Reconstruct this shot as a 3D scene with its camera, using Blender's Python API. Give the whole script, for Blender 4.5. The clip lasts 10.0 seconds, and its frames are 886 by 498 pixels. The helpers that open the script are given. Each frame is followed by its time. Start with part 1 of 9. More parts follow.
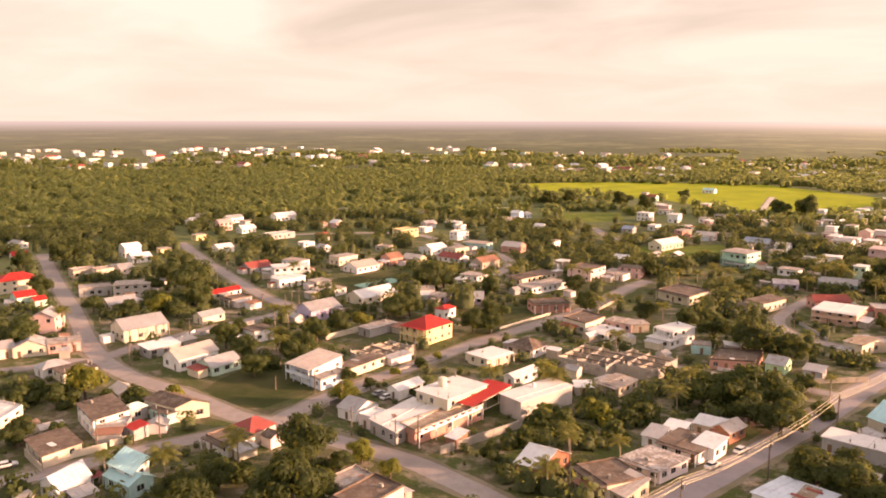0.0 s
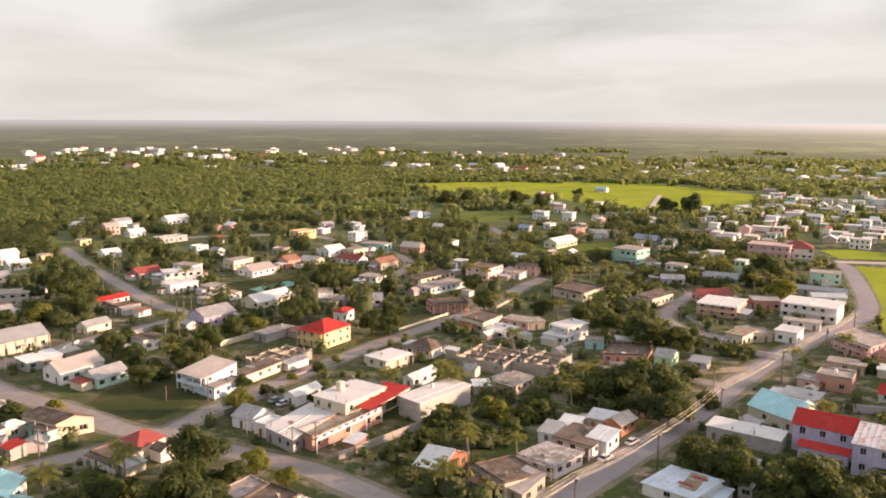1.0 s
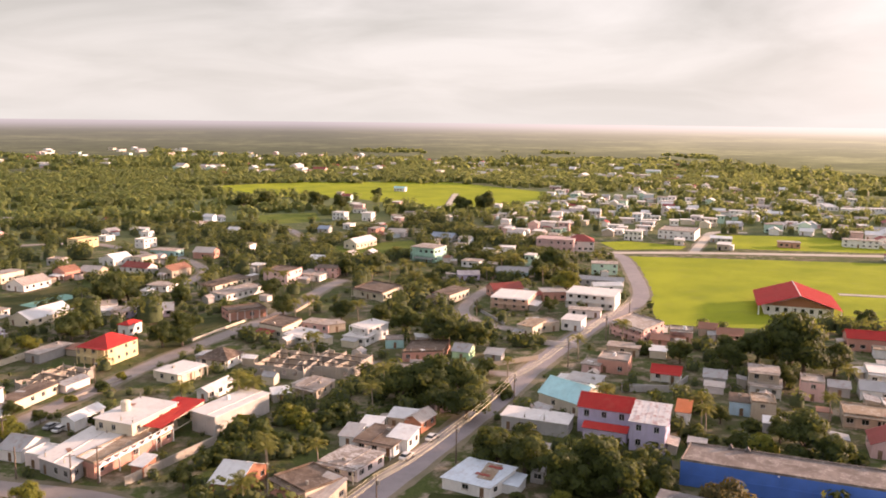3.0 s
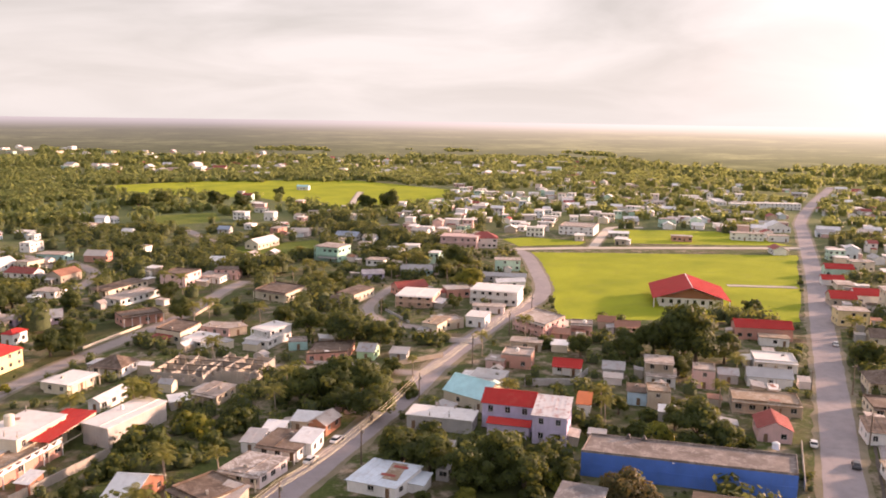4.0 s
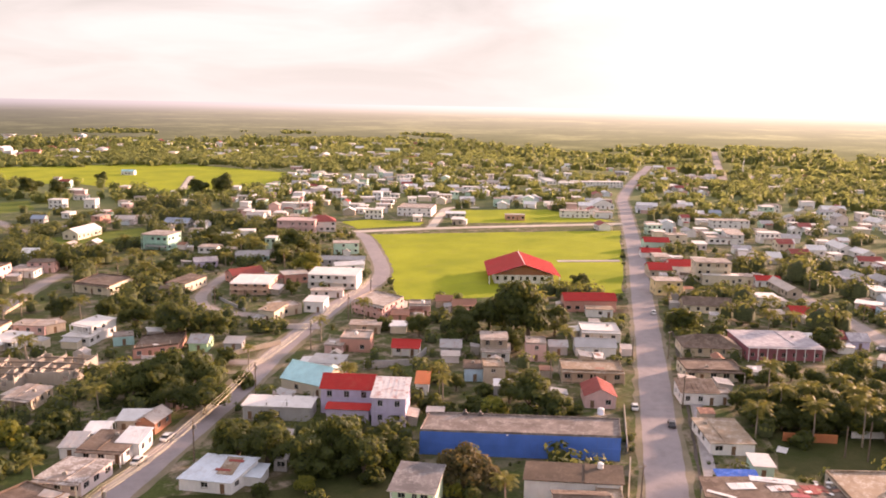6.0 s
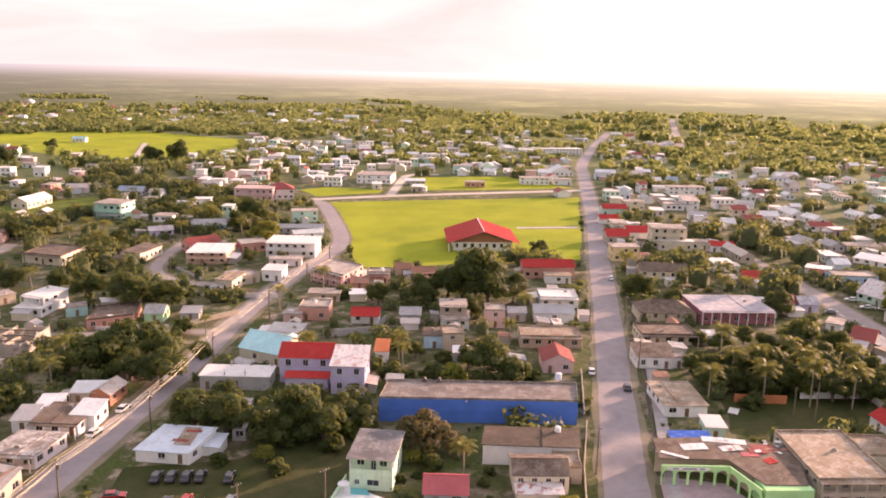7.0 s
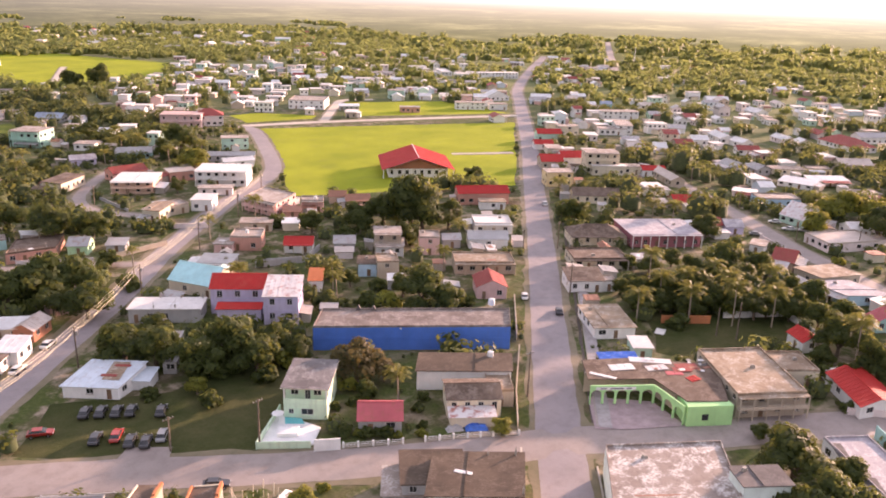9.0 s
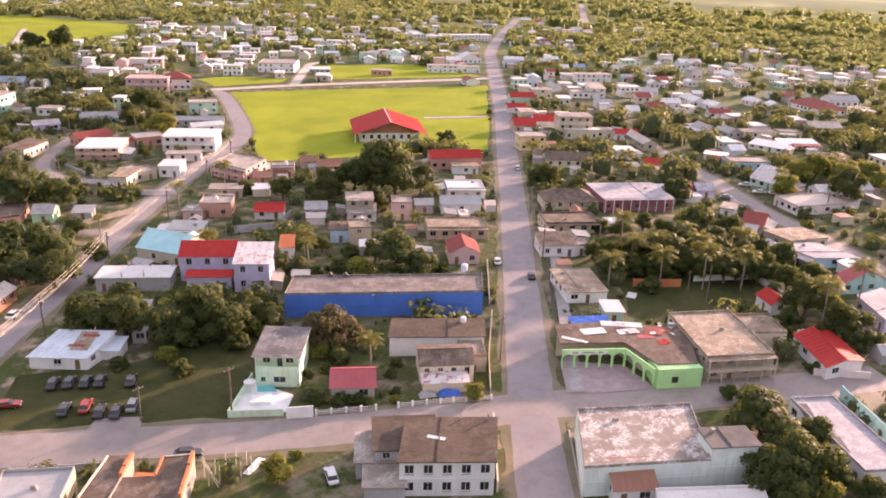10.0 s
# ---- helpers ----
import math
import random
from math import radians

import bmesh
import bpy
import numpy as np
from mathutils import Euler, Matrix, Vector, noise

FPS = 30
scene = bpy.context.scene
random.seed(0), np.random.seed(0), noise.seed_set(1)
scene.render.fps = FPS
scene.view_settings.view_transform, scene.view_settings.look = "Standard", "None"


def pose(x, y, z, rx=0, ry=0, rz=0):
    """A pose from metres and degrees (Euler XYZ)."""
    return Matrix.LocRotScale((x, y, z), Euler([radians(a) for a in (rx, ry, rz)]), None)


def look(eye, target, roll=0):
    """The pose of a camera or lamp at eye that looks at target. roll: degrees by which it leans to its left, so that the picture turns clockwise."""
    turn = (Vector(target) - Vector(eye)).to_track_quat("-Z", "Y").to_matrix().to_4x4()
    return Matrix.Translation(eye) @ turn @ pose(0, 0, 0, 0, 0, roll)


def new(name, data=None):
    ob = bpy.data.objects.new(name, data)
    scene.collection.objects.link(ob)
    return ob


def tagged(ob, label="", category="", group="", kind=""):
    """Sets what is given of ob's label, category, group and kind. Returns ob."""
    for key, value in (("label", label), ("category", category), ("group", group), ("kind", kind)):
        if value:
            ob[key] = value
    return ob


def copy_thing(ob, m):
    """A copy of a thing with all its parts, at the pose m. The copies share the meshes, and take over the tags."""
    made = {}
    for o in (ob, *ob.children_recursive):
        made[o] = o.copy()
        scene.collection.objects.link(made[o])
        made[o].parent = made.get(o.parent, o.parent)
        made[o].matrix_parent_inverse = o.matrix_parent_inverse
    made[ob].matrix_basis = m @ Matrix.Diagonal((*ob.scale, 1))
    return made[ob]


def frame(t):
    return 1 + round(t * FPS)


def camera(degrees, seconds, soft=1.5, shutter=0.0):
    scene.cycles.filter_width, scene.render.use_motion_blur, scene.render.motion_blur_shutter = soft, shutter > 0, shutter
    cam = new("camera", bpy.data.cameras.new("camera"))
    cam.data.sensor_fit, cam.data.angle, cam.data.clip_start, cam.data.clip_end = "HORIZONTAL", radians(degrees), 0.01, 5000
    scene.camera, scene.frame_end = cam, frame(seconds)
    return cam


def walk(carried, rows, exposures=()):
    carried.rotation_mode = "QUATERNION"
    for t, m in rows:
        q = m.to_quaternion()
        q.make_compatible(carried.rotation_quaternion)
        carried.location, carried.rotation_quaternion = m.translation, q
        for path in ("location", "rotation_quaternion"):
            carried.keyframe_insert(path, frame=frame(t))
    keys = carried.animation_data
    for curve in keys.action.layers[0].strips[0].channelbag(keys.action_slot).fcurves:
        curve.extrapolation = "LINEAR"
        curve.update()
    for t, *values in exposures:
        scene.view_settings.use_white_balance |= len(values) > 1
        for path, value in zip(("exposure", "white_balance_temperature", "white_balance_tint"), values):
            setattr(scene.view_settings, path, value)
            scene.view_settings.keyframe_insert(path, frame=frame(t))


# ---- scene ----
cam = camera(57.76, 10.0, soft=1.85)
# seconds, place, yaw, pitch, roll of the flying camera
ROWS = [
    (0, 0.00, 0.00, 74.00, 0.00, -9.25, 0.06),
    (0.5, 0.66, 0.48, 74.21, -3.56, -9.25, 0.20),
    (1, 1.22, 0.95, 74.34, -7.15, -9.25, 0.29),
    (1.5, 1.73, 1.37, 74.42, -10.76, -9.22, 0.38),
    (2, 2.30, 1.72, 74.44, -14.35, -9.19, 0.50),
    (2.5, 2.92, 1.93, 74.47, -17.85, -9.14, 0.57),
    (4, 4.60, 2.37, 74.84, -28.06, -9.22, 0.79),
    (4.5, 5.29, 2.33, 74.89, -31.36, -9.27, 0.85),
    (5, 6.02, 2.33, 74.90, -34.49, -9.33, 0.90),
    (5.5, 6.46, 2.33, 74.91, -37.33, -9.54, 0.94),
    (7, 7.56, 2.28, 74.86, -42.34, -12.59, 1.29),
    (7.5, 7.93, 2.24, 74.89, -43.52, -13.91, 1.43),
    (8, 8.33, 2.18, 74.91, -44.67, -15.23, 1.56),
    (8.5, 8.80, 2.23, 74.93, -45.85, -16.50, 1.64),
    (9, 9.38, 2.35, 74.97, -47.03, -17.75, 1.76),
    (9.5, 9.87, 2.47, 74.99, -48.12, -18.98, 1.87),
    (10, 10.40, 2.68, 75.01, -49.06, -20.24, 2.00),
]


def aim(x, y, z, yaw, pitch, roll):
    a, b = radians(yaw), radians(pitch)
    ahead = Vector((-math.sin(a) * math.cos(b), math.cos(a) * math.cos(b), math.sin(b)))
    return look((x, y, z), Vector((x, y, z)) + ahead, roll)


walk(cam, [(t, aim(x, y, z, yaw, pitch, roll)) for t, x, y, z, yaw, pitch, roll in ROWS],
     exposures=[(0.0, 1.20, 8100, 60), (0.5, 1.00, 6700, 44), (1.0, 0.97, 6600, 43), (2.5, 1.04, 6650, 48), (4.0, 1.12, 6750, 54), (6.0, 1.25, 6850, 57), (8.0, 1.33, 6600, 58), (10.0, 1.38, 6350, 57)])

# ---------------------------------------------------------------- light
SUN_AZ, SUN_EL = radians(96), radians(11)      # azimuth from +y towards +x
SUN_DIR = Vector((math.sin(SUN_AZ) * math.cos(SUN_EL), math.cos(SUN_AZ) * math.cos(SUN_EL), math.sin(SUN_EL)))

world = bpy.data.worlds.new("sky")
scene.world = world
world.use_nodes = True
wn, wl = world.node_tree.nodes, world.node_tree.links
wn.clear()


def wnode(kind, **values):
    n = wn.new(kind)
    for k, v in values.items():
        n.inputs[k].default_value = v
    return n


w_out = wn.new("ShaderNodeOutputWorld")
w_bg = wnode("ShaderNodeBackground", Strength=0.62)
sky = wn.new("ShaderNodeTexSky")
sky.sky_type, sky.sun_disc, sky.sun_elevation, sky.sun_rotation = "NISHITA", False, SUN_EL, SUN_AZ
sky.air_density, sky.dust_density = 1.4, 1.5
sky_dim = wn.new("ShaderNodeVectorMath")
sky_dim.operation = "SCALE"
sky_dim.inputs["Scale"].default_value = 0.15
wl.new(sky.outputs[0], sky_dim.inputs[0])
# cloud deck: direction flattened onto a plane overhead
w_co = wn.new("ShaderNodeTexCoord")
w_sep = wn.new("ShaderNodeSeparateXYZ")
wl.new(w_co.outputs["Generated"], w_sep.inputs[0])
w_z = wn.new("ShaderNodeMath")
w_z.operation, w_z.inputs[1].default_value = "ADD", 0.16
w_zc = wn.new("ShaderNodeMath")
w_zc.operation, w_zc.inputs[1].default_value = "MAXIMUM", 0.1
wl.new(w_sep.outputs["Z"], w_z.inputs[0])
wl.new(w_z.outputs[0], w_zc.inputs[0])
w_div = wn.new("ShaderNodeVectorMath")
w_div.operation = "DIVIDE"
w_cmb = wn.new("ShaderNodeCombineXYZ")
for k in range(3):
    wl.new(w_zc.outputs[0], w_cmb.inputs[k])
wl.new(w_co.outputs["Generated"], w_div.inputs[0])
wl.new(w_cmb.outputs[0], w_div.inputs[1])
w_n1 = wnode("ShaderNodeTexNoise", Scale=0.8, Detail=8.0, Roughness=0.52, Distortion=0.5)
wl.new(w_div.outputs[0], w_n1.inputs["Vector"])
w_ramp = wn.new("ShaderNodeValToRGB")
w_ramp.color_ramp.elements[0].position, w_ramp.color_ramp.elements[0].color = 0.36, (0.415, 0.508, 0.400, 1)
w_ramp.color_ramp.elements[1].position, w_ramp.color_ramp.elements[1].color = 0.66, (0.63, 0.757, 0.608, 1)
wl.new(w_n1.outputs["Fac"], w_ramp.inputs[0])
# towards the horizon the deck melts into an even warm veil
w_hz = wn.new("ShaderNodeMapRange")
w_hz.inputs["From Min"].default_value, w_hz.inputs["From Max"].default_value = 0.0, 0.13
w_hz.inputs["To Min"].default_value, w_hz.inputs["To Max"].default_value = 0.75, 0.0
wl.new(w_sep.outputs["Z"], w_hz.inputs["Value"])
w_mix = wn.new("ShaderNodeMixRGB")
w_mix.inputs[2].default_value = (0.585, 0.697, 0.550, 1)
wl.new(w_hz.outputs[0], w_mix.inputs[0])
wl.new(w_ramp.outputs[0], w_mix.inputs[1])
# brightening round the hidden sun
w_dot = wn.new("ShaderNodeVectorMath")
w_dot.operation, w_dot.inputs[1].default_value = "DOT_PRODUCT", SUN_DIR
wl.new(w_co.outputs["Generated"], w_dot.inputs[0])
w_glow = wn.new("ShaderNodeMapRange")
w_glow.interpolation_type = "SMOOTHERSTEP"
w_glow.inputs["From Min"].default_value, w_glow.inputs["From Max"].default_value = 0.48, 1.05
w_glow.inputs["To Min"].default_value, w_glow.inputs["To Max"].default_value = 0.0, 1.0
wl.new(w_dot.outputs["Value"], w_glow.inputs["Value"])
w_mix2 = wn.new("ShaderNodeMixRGB")
w_mix2.inputs[2].default_value = (1.00, 1.10, 0.88, 1)
wl.new(w_glow.outputs[0], w_mix2.inputs[0])
wl.new(w_mix.outputs[0], w_mix2.inputs[1])
# an overcast deck grows brighter towards the zenith
w_zen = wn.new("ShaderNodeMapRange")
w_zen.interpolation_type = "SMOOTHSTEP"
w_zen.inputs["From Min"].default_value, w_zen.inputs["From Max"].default_value = 0.16, 0.85
w_zen.inputs["To Min"].default_value, w_zen.inputs["To Max"].default_value = 1.0, 1.5
wl.new(w_sep.outputs["Z"], w_zen.inputs["Value"])
w_deck = wn.new("ShaderNodeVectorMath")
w_deck.operation = "SCALE"
wl.new(w_mix2.outputs[0], w_deck.inputs[0])
wl.new(w_zen.outputs[0], w_deck.inputs["Scale"])
w_blue = wn.new("ShaderNodeMixRGB")      # thinner, bluer cloud overhead
w_blue.blend_type = "MULTIPLY"
w_blue.inputs[2].default_value = (0.98, 1.0, 1.12, 1)
w_high = wn.new("ShaderNodeMapRange")
w_high.interpolation_type = "SMOOTHSTEP"
w_high.inputs["From Min"].default_value, w_high.inputs["From Max"].default_value = 0.18, 0.6
wl.new(w_sep.outputs["Z"], w_high.inputs["Value"])
wl.new(w_high.outputs[0], w_blue.inputs[0])
wl.new(w_deck.outputs[0], w_blue.inputs[1])
w_fin = wn.new("ShaderNodeMixRGB")
w_cov = wn.new("ShaderNodeMapRange")          # cloud cover, thinning overhead
w_cov.inputs["From Min"].default_value, w_cov.inputs["From Max"].default_value = 0.15, 0.8
w_cov.inputs["To Min"].default_value, w_cov.inputs["To Max"].default_value = 0.96, 0.6
wl.new(w_sep.outputs["Z"], w_cov.inputs["Value"])
wl.new(w_cov.outputs[0], w_fin.inputs[0])
wl.new(sky_dim.outputs[0], w_fin.inputs[1])
wl.new(w_blue.outputs[0], w_fin.inputs[2])
wl.new(w_fin.outputs[0], w_bg.inputs["Color"])
wl.new(w_bg.outputs[0], w_out.inputs[0])

sun_data = bpy.data.lights.new("sun", "SUN")
sun_data.energy, sun_data.angle, sun_data.color = 5.0, radians(2.6), (1.0, 0.78, 0.46)
sun = new("sun", sun_data)
sun.matrix_world = look((0, 0, 300), Vector((0, 0, 300)) - SUN_DIR)

# ---------------------------------------------------------------- materials
MATS = {}


def material(name, build):
    if name not in MATS:
        m = bpy.data.materials.new(name)
        m.use_nodes = True
        m.node_tree.nodes.clear()
        build(m.node_tree.nodes, m.node_tree.links)
        MATS[name] = m
    return MATS[name]


def base(nodes, links, rough=0.8, metal=0.0, spec=0.4):
    out = nodes.new("ShaderNodeOutputMaterial")
    b = nodes.new("ShaderNodeBsdfPrincipled")
    b.inputs["Roughness"].default_value, b.inputs["Metallic"].default_value = rough, metal
    b.inputs["Specular IOR Level"].default_value = spec
    links.new(b.outputs[0], out.inputs[0])
    return b


def coords(nodes, links, scale=(1, 1, 1), world_space=True):
    if world_space:
        src = nodes.new("ShaderNodeNewGeometry").outputs["Position"]
    else:
        src = nodes.new("ShaderNodeTexCoord").outputs["Object"]
    mp = nodes.new("ShaderNodeMapping")
    mp.inputs["Scale"].default_value = scale
    links.new(src, mp.inputs["Vector"])
    return mp.outputs[0]


def noise_fac(nodes, links, vec, scale, detail=4.0, rough=0.55, lo=0.35, hi=0.65):
    n = nodes.new("ShaderNodeTexNoise")
    n.inputs["Scale"].default_value, n.inputs["Detail"].default_value, n.inputs["Roughness"].default_value = scale, detail, rough
    links.new(vec, n.inputs["Vector"])
    r = nodes.new("ShaderNodeMapRange")
    r.inputs["From Min"].default_value, r.inputs["From Max"].default_value = lo, hi
    links.new(n.outputs["Fac"], r.inputs["Value"])
    return r.outputs[0]


def mix(nodes, links, fac, a, b, mode="MIX"):
    m = nodes.new("ShaderNodeMixRGB")
    m.blend_type = mode
    for k, v in ((0, fac), (1, a), (2, b)):
        if isinstance(v, (int, float)):
            m.inputs[k].default_value = v
        elif isinstance(v, tuple):
            m.inputs[k].default_value = (*v[:3], 1)
        else:
            links.new(v, m.inputs[k])
    return m.outputs[0]


def bump(nodes, links, b, height, strength=0.3, distance=0.05):
    n = nodes.new("ShaderNodeBump")
    n.inputs["Strength"].default_value, n.inputs["Distance"].default_value = strength, distance
    links.new(height, n.inputs["Height"])
    links.new(n.outputs[0], b.inputs["Normal"])


def mul(c, k):
    return tuple(min(1.0, v * k) for v in c)


def paint(name, col, dirt=0.45, grime=(0.16, 0.13, 0.10)):
    """Weathered wall paint: broad fading, vertical rain streaks and fine grain."""
    def build(nodes, links):
        b = base(nodes, links, 0.85)
        v = coords(nodes, links)
        fade = noise_fac(nodes, links, v, 0.35, 3, 0.5, 0.3, 0.7)
        streak = noise_fac(nodes, links, coords(nodes, links, (1.6, 1.6, 0.22)), 1.3, 5, 0.6, 0.5, 0.78)
        grain = noise_fac(nodes, links, v, 7.0, 4, 0.6, 0.3, 0.7)
        oi = nodes.new("ShaderNodeObjectInfo")
        c = mix(nodes, links, fade, mul(col, 0.86), mul(col, 1.06))
        f = nodes.new("ShaderNodeMath")
        f.operation, f.inputs[1].default_value = "MULTIPLY", dirt
        links.new(streak, f.inputs[0])
        c = mix(nodes, links, f.outputs[0], c, grime)
        g = nodes.new("ShaderNodeMath")
        g.operation, g.inputs[1].default_value = "MULTIPLY", 0.12
        links.new(grain, g.inputs[0])
        c = mix(nodes, links, g.outputs[0], c, mul(col, 0.55))
        r = nodes.new("ShaderNodeMath")
        r.operation, r.inputs[1].default_value = "MULTIPLY", 0.22
        links.new(oi.outputs["Random"], r.inputs[0])
        c = mix(nodes, links, r.outputs[0], c, mul(col, 0.66))
        links.new(c, b.inputs["Base Color"])
        bump(nodes, links, b, grain, 0.25, 0.02)
    return material("paint_" + name, build)


def slab(name, a, c2, pale, amount=0.5, patch=0.9):
    """Flat concrete roof: black mould, dust and flaking pale coating."""
    def build(nodes, links):
        b = base(nodes, links, 0.84, 0.0, 0.3)
        v = coords(nodes, links)
        big = noise_fac(nodes, links, v, 0.16, 4, 0.6, 0.34, 0.66)
        mid0 = noise_fac(nodes, links, v, 0.42, 8, 0.7, 0.48, 0.56)
        chips = noise_fac(nodes, links, v, 2.6, 6, 0.7, 0.40, 0.56)
        mm = nodes.new("ShaderNodeMath")
        mm.operation = "MULTIPLY"
        links.new(mid0, mm.inputs[0])
        links.new(chips, mm.inputs[1])
        mid = mm.outputs[0]
        mould = noise_fac(nodes, links, v, 0.9, 7, 0.72, 0.52, 0.68)
        fine = noise_fac(nodes, links, v, 5.0, 4, 0.65, 0.3, 0.7)
        oi = nodes.new("ShaderNodeObjectInfo")
        c = mix(nodes, links, big, a, c2)
        f = nodes.new("ShaderNodeMath")
        f.operation, f.inputs[1].default_value = "MULTIPLY", amount
        links.new(mid, f.inputs[0])
        c = mix(nodes, links, f.outputs[0], c, pale)
        g = nodes.new("ShaderNodeMath")
        g.operation, g.inputs[1].default_value = "MULTIPLY", 0.5
        links.new(mould, g.inputs[0])
        c = mix(nodes, links, g.outputs[0], c, mul(a, 0.6))
        g = nodes.new("ShaderNodeMath")
        g.operation, g.inputs[1].default_value = "MULTIPLY", 0.28
        links.new(fine, g.inputs[0])
        c = mix(nodes, links, g.outputs[0], c, mul(a, 0.55))
        r = nodes.new("ShaderNodeMath")
        r.operation, r.inputs[1].default_value = "MULTIPLY", 0.3
        links.new(oi.outputs["Random"], r.inputs[0])
        c = mix(nodes, links, r.outputs[0], c, mul(a, 0.8))
        links.new(c, b.inputs["Base Color"])
        bump(nodes, links, b, fine, 0.4, 0.04)
    return material("roof_" + name, build)


def tin(name, col, rust=0.35, rough=0.45, metal=0.25, rustcol=(0.27, 0.12, 0.06)):
    """Corrugated sheet: ribs in relief, sheets that differ a little, rust blooms."""
    def build(nodes, links):
        b = base(nodes, links, rough, metal, 0.4 if metal > 0.04 else 0.18)
        ob = coords(nodes, links, (1, 1, 1), False)
        wave = nodes.new("ShaderNodeTexWave")
        wave.bands_direction = "X"
        wave.inputs["Scale"].default_value = 2.2
        links.new(ob, wave.inputs["Vector"])
        v = coords(nodes, links)
        big = noise_fac(nodes, links, v, 0.3, 4, 0.6, 0.3, 0.7)
        blot = noise_fac(nodes, links, coords(nodes, links, (1.0, 1.0, 0.6)), 0.8, 6, 0.66, 0.5, 0.7)
        isl = nodes.new("ShaderNodeNewGeometry")
        oi = nodes.new("ShaderNodeObjectInfo")
        c = mix(nodes, links, big, mul(col, 0.84), mul(col, 1.08))
        sheet = nodes.new("ShaderNodeMath")
        sheet.operation, sheet.inputs[1].default_value = "MULTIPLY", 0.3
        links.new(isl.outputs["Random Per Island"], sheet.inputs[0])
        c = mix(nodes, links, sheet.outputs[0], c, mul(col, 0.6))
        k = nodes.new("ShaderNodeMath")
        k.operation = "MULTIPLY"
        kk = nodes.new("ShaderNodeMath")
        kk.operation, kk.inputs[1].default_value = "MULTIPLY", rust * 1.4
        links.new(oi.outputs["Random"], kk.inputs[0])
        links.new(blot, k.inputs[0])
        links.new(kk.outputs[0], k.inputs[1])
        c = mix(nodes, links, k.outputs[0], c, rustcol)
        links.new(c, b.inputs["Base Color"])
        bump(nodes, links, b, wave.outputs["Fac"], 0.5, 0.03)
    return material("roof_" + name, build)


WALLS = {
    "white": (0.82, 0.81, 0.79), "cream": (0.72, 0.64, 0.50), "pink": (0.74, 0.48, 0.44), "mint": (0.50, 0.72, 0.60),
    "grey": (0.42, 0.41, 0.40), "tan": (0.50, 0.42, 0.33), "yellow": (0.80, 0.64, 0.36), "stone": (0.50, 0.47, 0.44),
    "lilac": (0.60, 0.53, 0.70), "bluewhite": (0.66, 0.74, 0.80), "salmon": (0.60, 0.31, 0.24), "teal": (0.36, 0.62, 0.60),
    "green": (0.46, 0.72, 0.44), "pinkwhite": (0.76, 0.66, 0.64), "brick": (0.40, 0.17, 0.10), "skyblue": (0.48, 0.68, 0.82),
    "mintwhite": (0.74, 0.83, 0.77), "maroon": (0.42, 0.15, 0.17), "mintgreen": (0.44, 0.72, 0.60), "peach": (0.74, 0.50, 0.38),
    "blue": (0.065, 0.19, 0.60), "lime": (0.40, 0.75, 0.33), "palegreen": (0.62, 0.80, 0.60), "orange": (0.62, 0.22, 0.09), "concrete": (0.40, 0.36, 0.31),
    "rose": (0.78, 0.56, 0.54),
}
WALL_WORDS = {"bluewhite": "pale blue and white", "pinkwhite": "pinkish white", "mintwhite": "pale mint", "mintgreen": "mint green", "skyblue": "sky blue",
              "palegreen": "pale green", "brick": "brick-red", "stone": "bare grey", "concrete": "bare concrete", "lime": "lime green", "rose": "pale rose"}
for k, v in WALLS.items():
    paint(k, v, 0.15 if k in ("blue", "lime", "white", "cream", "bluewhite", "pinkwhite") else 0.3)

slab("slab", (0.27, 0.215, 0.178), (0.46, 0.385, 0.33), (0.68, 0.62, 0.57), 0.7)
slab("brown", (0.098, 0.066, 0.047), (0.225, 0.158, 0.115), (0.42, 0.33, 0.27), 0.5)
slab("tan", (0.25, 0.175, 0.115), (0.42, 0.315, 0.22), (0.64, 0.57, 0.49), 0.7)
slab("moss", (0.075, 0.052, 0.036), (0.145, 0.102, 0.070), (0.28, 0.21, 0.16), 0.35)
slab("umber", (0.15, 0.118, 0.102), (0.29, 0.240, 0.210), (0.52, 0.46, 0.42), 0.6)
slab("ash", (0.13, 0.118, 0.115), (0.235, 0.215, 0.210), (0.50, 0.47, 0.45), 0.55)
slab("white", (0.66, 0.62, 0.58), (0.78, 0.74, 0.70), (0.82, 0.80, 0.77), 0.4)
slab("stained", (0.24, 0.19, 0.16), (0.36, 0.30, 0.26), (0.74, 0.70, 0.66), 0.95)
slab("darkslab", (0.09, 0.08, 0.08), (0.17, 0.15, 0.14), (0.30, 0.28, 0.26), 0.3)
slab("pinkroof", (0.55, 0.36, 0.32), (0.62, 0.44, 0.40), (0.70, 0.60, 0.56), 0.4)
slab("lilacroof", (0.36, 0.325, 0.345), (0.48, 0.44, 0.46), (0.74, 0.71, 0.71), 0.8)
slab("yellow", (0.60, 0.44, 0.22), (0.66, 0.52, 0.30), (0.74, 0.66, 0.50), 0.4)
tin("tin", (0.42, 0.41, 0.40), 0.55)
tin("tin_warm", (0.56, 0.48, 0.42), 0.5)
tin("whitetin", (0.76, 0.75, 0.73), 0.25, 0.5, 0.05)
tin("red", (0.50, 0.036, 0.026), 0.16, 0.6, 0.0, (0.42, 0.14, 0.09))
tin("darkred", (0.34, 0.075, 0.06), 0.4, 0.55, 0.0)
tin("rust", (0.36, 0.17, 0.11), 0.8, 0.7, 0.05)
